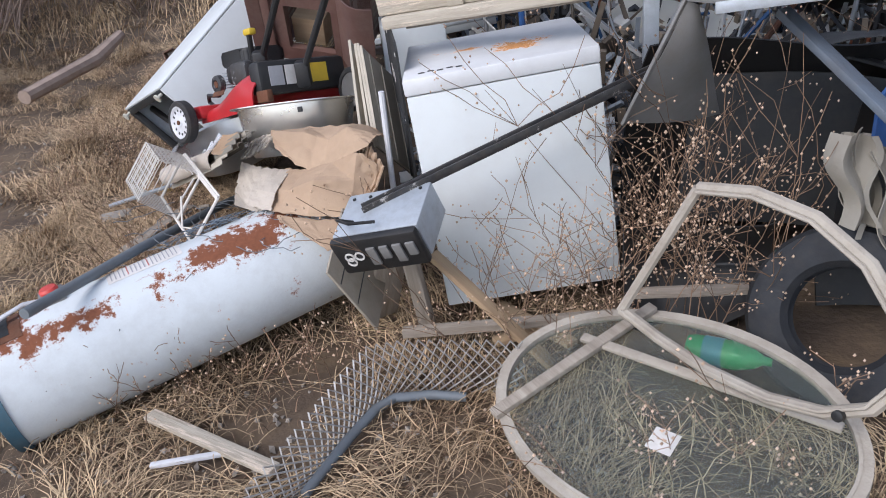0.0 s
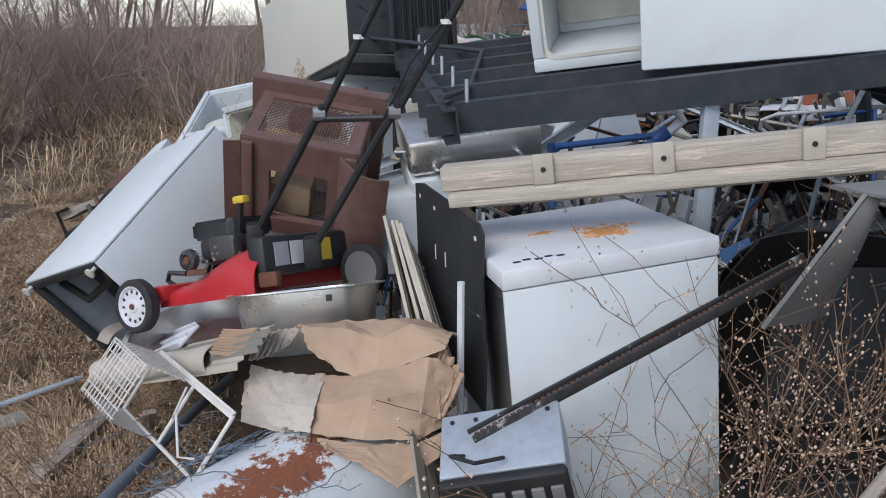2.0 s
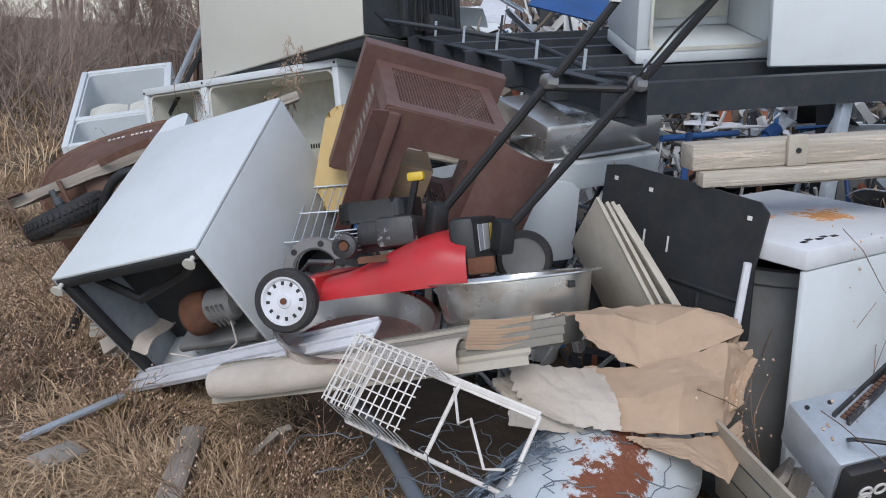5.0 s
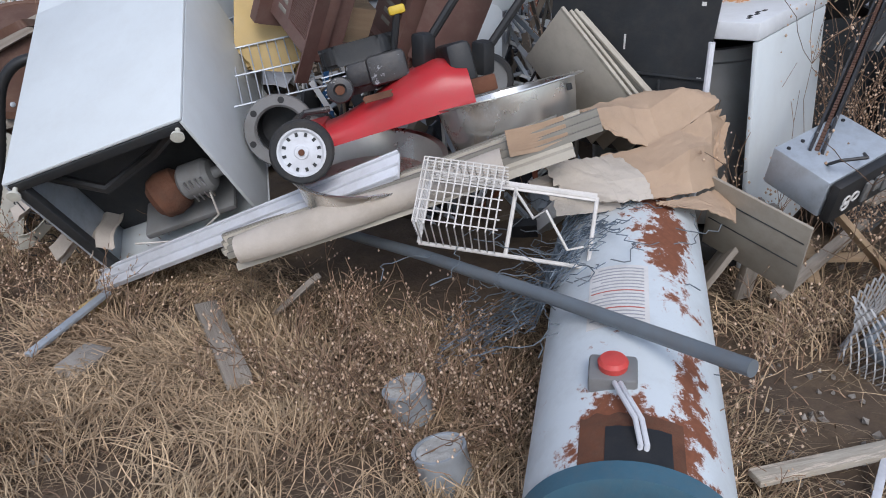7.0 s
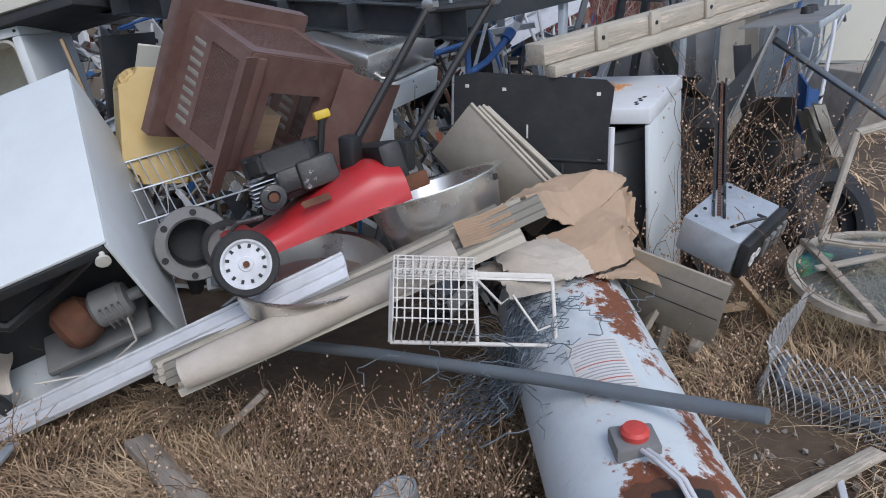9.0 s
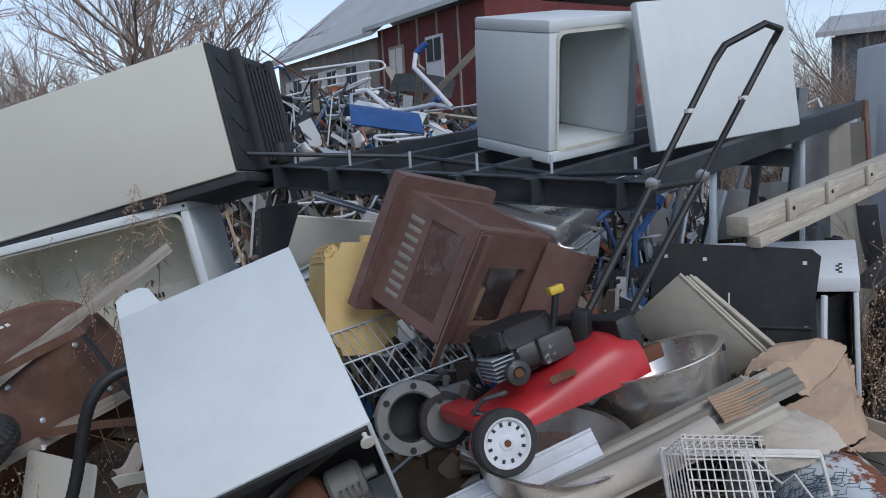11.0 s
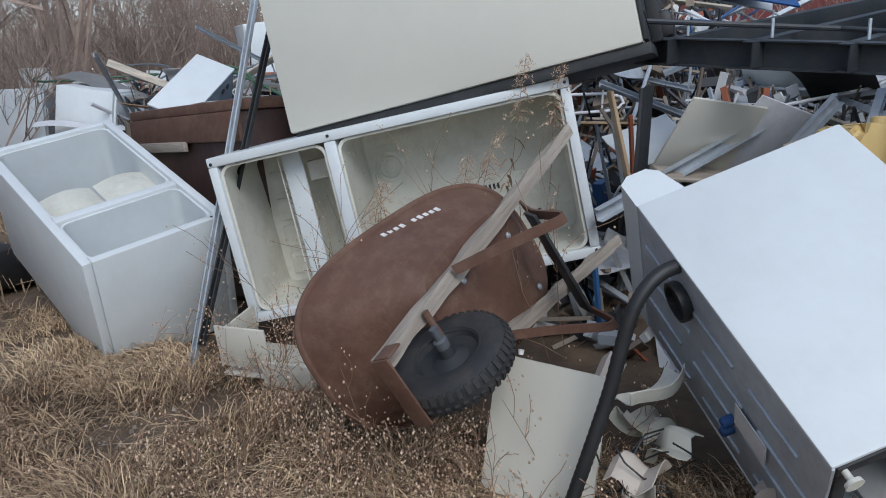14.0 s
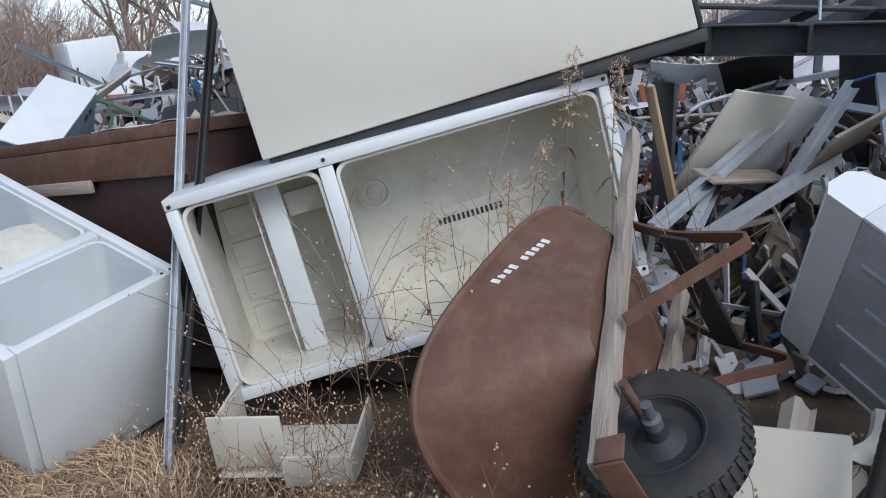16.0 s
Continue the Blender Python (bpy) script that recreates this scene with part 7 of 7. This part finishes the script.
t = thing("pickup_truck", "white pickup truck parked far across the yard", "truck", axes((17.5, 4.6, 0.0), (0.1, -1, 0), (1, 0.1, 0)))
b = nb(); slab(b, 0, 4.4, 0, 1.7, 0.4, 1.0, 0.1); part("body", b, enamel, t)
b = nb(); slab(b, 1.3, 3.0, 0.1, 1.6, 1.0, 1.6, 0.15); cb = part("cab", b, enamel, t)
b = nb(); slab(b, 1.5, 2.8, 0.08, 0.099, 1.08, 1.5); part("side_window", b, dark_panel, cb)
for x in (0.8, 3.5):
    b = nb(); lathe(b, [(0, -0.1), (0.35, -0.1), (0.38, 0), (0.35, 0.1), (0, 0.1)], 24, pose(x, 0.0, 0.35, 90, 0, 0)); part("wheel", b, rubber, t)


# ---------------------------------------------------------------- bare shrubs and trees
def shrub_mesh(seed, height, stems, spread, depth, r0, twig=0.5):
    r = random.Random(seed)
    V, F = [], []

    def limb(p, d, L, rad, lev):
        n = 3 if lev > 0 else 4
        seg = 3 if lev < 2 else (2 if lev < depth else 1)
        pts = [p]
        dd = d.copy()
        for _ in range(seg):
            dd = (dd + Vector((r.gauss(0, 0.16), r.gauss(0, 0.16), r.gauss(0.05, 0.1)))).normalized()
            pts.append(pts[-1] + dd * L / seg)
        u = dd.orthogonal().normalized()
        w = dd.cross(u)
        base = len(V)
        for i, q in enumerate(pts):
            rr = rad * (1 - 0.6 * i / seg)
            for k in range(n):
                a = 2 * math.pi * k / n
                V.append(q + (u * math.cos(a) + w * math.sin(a)) * rr)
        for i in range(seg):
            for k in range(n):
                F.append((base + i * n + k, base + i * n + (k + 1) % n, base + (i + 1) * n + (k + 1) % n, base + (i + 1) * n + k))
        if lev < depth:
            for _ in range(r.randint(3, 4) if lev else r.randint(4, 6)):
                f = r.uniform(0.35, 1.0)
                i = min(int(f * seg), seg - 1)
                q = pts[i].lerp(pts[i + 1], f * seg - i)
                nd = (dd + Vector((r.gauss(0, 0.55), r.gauss(0, 0.55), r.gauss(0.15, 0.3)))).normalized()
                limb(q, nd, L * r.uniform(0.45, 0.7), rad * twig, lev + 1)

    for _ in range(stems):
        a = r.uniform(0, 6.28)
        limb(Vector((0.12 * spread * math.cos(a), 0.12 * spread * math.sin(a), -0.05)), Vector((math.cos(a) * spread * r.random(), math.sin(a) * spread * r.random(), 1)).normalized(), height * r.uniform(0.45, 0.65), r0, 0)
    me = bpy.data.meshes.new("crown")
    me.from_pydata(V, [], F)
    me.materials.append(bark)
    return me


meshes = [shrub_mesh(1, 2.6, 9, 0.9, 3, 0.014), shrub_mesh(2, 3.2, 7, 0.7, 3, 0.018), shrub_mesh(3, 2.0, 12, 1.1, 3, 0.010), shrub_mesh(4, 5.5, 4, 0.5, 4, 0.05, 0.55)]


def shrub(i, x, y, s, label, cat="shrub", grp="bare shrubs"):
    t = thing("bare_tree" if i == 3 else "bare_shrub", label, cat, pose(x, y, ground_z(x, y), 0, 0, rt.uniform(0, 360)) @ Matrix.Scale(s, 4), grp)
    ob = new("crown", meshes[i])
    ob.parent = t


for k in range(130):
    a = rt.random()
    if a < 0.55:
        x, y = rt.uniform(-9, -0.9), rt.uniform(10.2, 19)
        if x > -2.6 and y < 11.5:
            continue
    else:
        x, y = rt.uniform(-12, -5.6), rt.uniform(3.5, 12)
    shrub(rt.choice((0, 0, 1, 2)), x, y, rt.uniform(0.75, 1.15), "leafless brown shrub in a tangled thicket")
for k in range(26):
    shrub(3, rt.uniform(-14, 4), rt.uniform(20, 30), rt.uniform(0.9, 1.4), "leafless grey-brown tree behind the thicket", "tree", "bare trees")
for k in range(36):
    f = rt.random()
    shrub(rt.choice((3, 3, 1)), 4 + 20 * f + rt.uniform(-2, 2), 40 - 8 * f + rt.uniform(-3, 6), rt.uniform(0.9, 1.5), "leafless tree beyond the yard", "tree", "bare trees")
for k in range(26):
    shrub(rt.choice((0, 1, 1, 2, 3)), 3.2 + 0.3 * k + rt.uniform(-0.5, 0.5), 15.4 + rt.uniform(-0.8, 2.2), rt.uniform(0.95, 1.35), "tall leafless brown shrub behind the far appliances")
shrub(1, 1.6, 15.0, 1.0, "leafless multi-stemmed bush by the far appliances")
shrub(3, 0.6, 14.0, 0.62, "small bare tree with upright stems by the heap", "tree", "bare trees")
for k in range(60):
    shrub(rt.choice((0, 2, 1)), rt.uniform(0, 20), rt.uniform(19, 34), rt.uniform(1.0, 1.7), "leafless brown shrub beyond the heap")
for k in range(34):
    f = rt.random()
    shrub(rt.choice((0, 1, 2)), 5.5 + 6.5 * f + rt.uniform(-0.8, 0.8), 17.5 - 3.5 * f + rt.uniform(-1.0, 1.0), rt.uniform(1.0, 1.35), "leafless brown shrub at the back of the scrap yard")
for k in range(26):
    shrub(rt.choice((0, 1, 2)), rt.uniform(12, 21), rt.uniform(0.0, 7.0), rt.uniform(1.1, 1.6), "leafless brown shrub across the yard")


# ---------------------------------------------------------------- dry grass and weeds
def blades(name, label, n, region, lmin, lmax, lift, seed, mat_, keep=None, width=0.0021):
    rs = np.random.RandomState(seed)
    x = rs.uniform(region[0], region[1], n)
    y = rs.uniform(region[2], region[3], n)
    clump = np.array([noise.noise((a * 2.3, b_ * 2.3, 9.0)) for a, b_ in zip(x, y)])
    track = np.exp(-((x + 3.3 + 0.12 * (y - 4)) / 0.8) ** 2)
    ok = rs.rand(n) < np.clip(0.72 + clump * 1.7 - 0.65 * track, 0.05, 1)
    if keep is not None:
        ok &= np.array([keep(a, b_) for a, b_ in zip(x, y)])
    x, y, clump = x[ok], y[ok], clump[ok]
    n = len(x)
    z = np.array([ground_z(a, b_) for a, b_ in zip(x, y)])
    ang = np.array([6.0 * noise.noise((a * 1.3, b_ * 1.3, 2.0)) for a, b_ in zip(x, y)]) + rs.normal(0, 1.05, n)
    L = rs.uniform(lmin, lmax, n)
    up = lift * rs.uniform(0.2, 1.0, n) * (0.7 + 0.8 * np.clip(clump, 0, 1))
    bend = rs.normal(0, 0.35, n)
    seg = 3
    V = np.zeros((n, seg + 1, 2, 3))
    for i in range(seg + 1):
        f = i / seg
        a = ang + bend * f
        px = x + np.cos(a) * L * f * 0.9
        py = y + np.sin(a) * L * f * 0.9
        pz = z + up * np.sin(np.pi * min(0.85, f * 0.85)) * 1.0 + 0.006 + 0.01 * f
        w = width * (1 - 0.75 * f)
        sx, sy = -np.sin(a) * w, np.cos(a) * w
        V[:, i, 0] = np.stack([px + sx, py + sy, pz], 1)
        V[:, i, 1] = np.stack([px - sx, py - sy, pz + w * 0.6], 1)
    verts = V.reshape(-1, 3)
    base = (np.arange(n) * (seg + 1) * 2)[:, None]
    quads = np.concatenate([base + np.array([[2 * i, 2 * i + 1, 2 * i + 3, 2 * i + 2]]) for i in range(seg)], 1).reshape(-1, 4)
    me = bpy.data.meshes.new(name)
    me.from_pydata(verts.tolist(), [], quads.tolist())
    me.materials.append(mat_)
    return tagged(new(name, me), label, "grass", kind="stuff")


def bare(x, y):
    return not ((x > 0.3 and y > 3.2) or (x > 0.42 and y > 1.8) or (-1.05 < x < 0.1 and 3.1 < y < 4.3) or (x > -1.2 and y > 4.0))


blades("dry_grass", "matted tan dry grass over the ground", 165000, (-5.2, 1.6, 0.4, 9.4), 0.07, 0.25, 0.075, 11, grass_mat, bare, 0.0021)
blades("grass_thatch", "short brown dead grass and litter", 120000, (-5.0, 1.6, 0.6, 9.4), 0.03, 0.11, 0.04, 12, stem_mat, bare, 0.002)
blades("matted_grass", "thick matted dry grass before the wheelbarrow and refrigerators", 15000, (-3.0, -1.15, 4.2, 7.9), 0.1, 0.28, 0.11, 21, grass_mat, bare, 0.0026)
blades("dead_stalks", "brown dead stalks tangled in the dry grass", 12000, (-3.0, -1.15, 4.2, 7.9), 0.08, 0.24, 0.1, 23, stem_mat, bare, 0.0024)
blades("matted_grass", "tangled pale dead stalks below the siding", 12000, (-2.4, -1.0, 2.3, 4.3), 0.08, 0.24, 0.1, 22, grass_mat, bare, 0.0022)
blades("outlying_grass", "thin dry grass on the open yard", 52000, (-11, 7, -5, 13), 0.12, 0.34, 0.08, 15, grass_mat, lambda x, y: bare(x, y) and not (-5.0 < x < 1.5 and 0.6 < y < 9.2), 0.005)
blades("far_grass", "tall dry grass at the edge of the thicket", 26000, (-13, 2.5, 8.6, 26), 0.2, 0.6, 0.4, 13, grass_mat, None, 0.006)


def weed(bs, bp, o, height, lean, r, pods=40, side=5):
    """A dry weed: a thin stem with side twigs that end in pale pods."""
    p = Vector(o)
    d = Vector((lean[0], lean[1], 1)).normalized()
    pts = [p]
    for _ in range(6):
        d = (d + Vector((r.gauss(0, 0.12), r.gauss(0, 0.12), 0))).normalized()
        pts.append(pts[-1] + d * height / 6)
    tube(bs, pts, [0.0022 * (1 - 0.1 * i) for i in range(7)], 3)
    for _ in range(side):
        i = r.randint(2, 5)
        q = [pts[i]]
        e = (d + Vector((r.gauss(0, 0.7), r.gauss(0, 0.7), r.gauss(0.1, 0.3)))).normalized()
        for _ in range(4):
            e = (e + Vector((r.gauss(0, 0.25), r.gauss(0, 0.25), r.gauss(0, 0.15)))).normalized()
            q.append(q[-1] + e * height * 0.09)
        tube(bs, q, 0.0013, 3)
        for _ in range(pods // side):
            c = q[r.randint(1, 4)] + Vector((r.gauss(0, 0.02), r.gauss(0, 0.02), r.gauss(0, 0.02)))
            s = r.uniform(0.0025, 0.0055)
            vs = [bp.verts.new(c + Vector(v) * s) for v in ((1, 0, 0), (-1, 0, 0), (0, 1, 0), (0, -1, 0), (0, 0, 1.2), (0, 0, -1.2))]
            for f in ((0, 2, 4), (2, 1, 4), (1, 3, 4), (3, 0, 4), (2, 0, 5), (1, 2, 5), (3, 1, 5), (0, 3, 5)):
                bp.faces.new([vs[k] for k in f])


rw = random.Random(3)
for name, label, cx, cy, sx, sy, n, hmin, hmax, lean in (
        ("weed_patch", "tall dry weeds with pale seed pods beside the washing machine", 0.70, 2.40, 0.19, 0.15, 44, 0.45, 1.1, 0.3),
        ("weed_patch", "dry weeds in front of the washing machine", 0.2, 2.3, 0.3, 0.1, 26, 0.3, 0.75, 0.3),
        ("weed_patch", "dry weeds over the oval frames", 0.62, 1.66, 0.25, 0.15, 6, 0.2, 0.5, 0.4),
        ("weed_patch", "low dry weeds along the tank", -1.0, 2.25, 0.45, 0.08, 46, 0.12, 0.32, 0.3),
        ("weed_patch", "brown weeds between the tank and the siding", -1.36, 2.95, 0.18, 0.36, 190, 0.1, 0.3, 0.6),
        ("weed_patch", "brown tangled weeds below the dryer", -1.8, 4.6, 0.3, 0.5, 130, 0.1, 0.3, 0.7),
        ("weed_patch", "dry weeds round the wheelbarrow", -1.85, 5.6, 0.25, 0.45, 80, 0.15, 0.5, 0.6),
        ("weed_patch", "dry weeds below the open refrigerator", -1.3, 6.5, 0.2, 0.4, 50, 0.15, 0.45, 0.5),
        ("weed_patch", "dry flowering stalks in the open refrigerator", -1.0, 5.95, 0.16, 0.3, 16, 0.7, 1.05, 0.15),
        ("weed_patch", "dry weeds on the scrap heap", 0.9, 3.3, 0.4, 0.3, 20, 0.5, 1.0, 0.3)):
    bs, bp = nb(), nb()
    for _ in range(n):
        x, y = rw.gauss(cx, sx), rw.gauss(cy, sy)
        weed(bs, bp, (x, y, ground_z(x, y)), rw.uniform(hmin, hmax), (rw.gauss(0, lean), rw.gauss(0, lean)), rw, 12 if hmax < 0.4 else 36)
    t = thing(name, label, "weeds")
    st = part("stem_growth", bs, stem_mat, t, smooth=0)
    st["kind"] = "stuff"
    pd = part("seed_head", bp, pod_mat, t, "pale dry seed pods", smooth=0)
    pd["kind"] = "stuff"


def goldenrod(o, top, seed):
    """A dead tall stalk: a thin bent stem, curled brown leaves and a plume of fluffy side branches."""
    r = random.Random(seed)
    t = thing("dry_stalk", "tall dead flower stalk with a fluffy brown plume and curled leaves", "dry plant", group="dead flower stalks")
    o, top = Vector(o), Vector(top)
    pts = [o.lerp(top, i / 10) + Vector((0.025 * math.sin(i * 0.9 + seed), 0.02 * math.cos(i * 0.7), 0)) for i in range(11)]
    bs, bl, bp = nb(), nb(), nb()
    tube(bs, pts, [0.0034 * (1 - 0.07 * i) for i in range(11)], 5)

    def leaf(p, d, ln, w):
        side = d.cross(Vector((0, 0, 1))).normalized()
        sheet(bl, lambda u, v: p + d * ln * u + Vector((0, 0, -0.9 * ln * u * u)) + side * (v - 0.5) * w * math.sin(0.3 + 2.6 * u) + Vector((0, 0, 0.25 * w * abs(v - 0.5))), 5, 2, 0.0008)
    for k in range(16):
        p = pts[4].lerp(pts[9], r.random())
        a = r.uniform(0, 6.28)
        leaf(p, Vector((math.cos(a), math.sin(a), r.uniform(-0.2, 0.4))), r.uniform(0.03, 0.07), r.uniform(0.008, 0.016))
    for k in range(16):
        p = pts[8].lerp(pts[10], k / 15)
        a = k * 2.4
        d = Vector((math.cos(a), math.sin(a), 0.7)).normalized()
        q = [p + d * 0.017 * i * (1.25 - k / 20) + Vector((0, 0, -0.003 * i * i)) for i in range(5)]
        tube(bs, q, 0.001, 3)
        for c in q[1:]:
            for _ in range(5):
                e = c + Vector((r.gauss(0, 0.005), r.gauss(0, 0.005), r.gauss(0.003, 0.005)))
                tube(bp, [e, e + Vector((r.gauss(0, 0.006), r.gauss(0, 0.006), r.gauss(0.004, 0.005)))], 0.0011, 3)
    part("stem", bs, stem_mat, t, smooth=0)
    part("leaf_growth", bl, surf("curled_leaf", (0.3, 0.2, 0.13), (0.2, 0.13, 0.085), 0.85, dirt=0.2), t, "curled dry brown leaves", smooth=0)["kind"] = "stuff"
    part("plume", bp, pod_mat, t, "fluffy tan seed plume", smooth=0)["kind"] = "stuff"


for o, top, sd in (((-0.86, 5.8, 0.0), (-0.562, 5.64, 1.36), 1), ((-0.8, 5.62, 0.0), (-0.535, 5.487, 1.32), 2), ((-0.95, 5.95, 0.0), (-0.6, 5.75, 1.05), 3), ((-1.2, 6.1, 0.0), (-1.089, 6.03, 0.88), 4), ((-0.9, 5.92, 0.0), (-0.72, 5.86, 0.95), 6)):
    goldenrod(o, top, sd)


def pebbles():
    r = random.Random(8)
    b = nb()
    for _ in range(900):
        if r.random() < 0.55:
            x, y = r.gauss(-2.6, 0.5), r.uniform(3.5, 7.2)
        else:
            x, y = r.uniform(-1.6, 0.3), r.uniform(1.3, 2.3)
        s = r.uniform(0.006, 0.02)
        m = pose(x, y, ground_z(x, y) + s * 0.3, r.uniform(0, 90), r.uniform(0, 90), r.uniform(0, 360)) @ Matrix.Diagonal((s, s * 0.8, s * 0.6, 1))
        vs = [b.verts.new(m @ Vector(v)) for v in ((1, 0, 0), (-1, 0, 0), (0, 1, 0), (0, -1, 0), (0, 0, 1), (0, 0, -1))]
        for f in ((0, 2, 4), (2, 1, 4), (1, 3, 4), (3, 0, 4), (2, 0, 5), (1, 2, 5), (3, 1, 5), (0, 3, 5)):
            b.faces.new([vs[k] for k in f])
    solo("gravel", b, stone, "scattered pale gravel on the bare soil", "gravel", kind="stuff", smooth=0)


pebbles()
b = nb(); tube(b, [(-3.6, 6.3, 0.15), (-3.4, 7.3, 0.2), (-3.35, 7.9, 0.3)], [0.06, 0.07, 0.05], 10)
solo("fallen_log", b, bark, "short dark fallen log in the dry grass", "log")
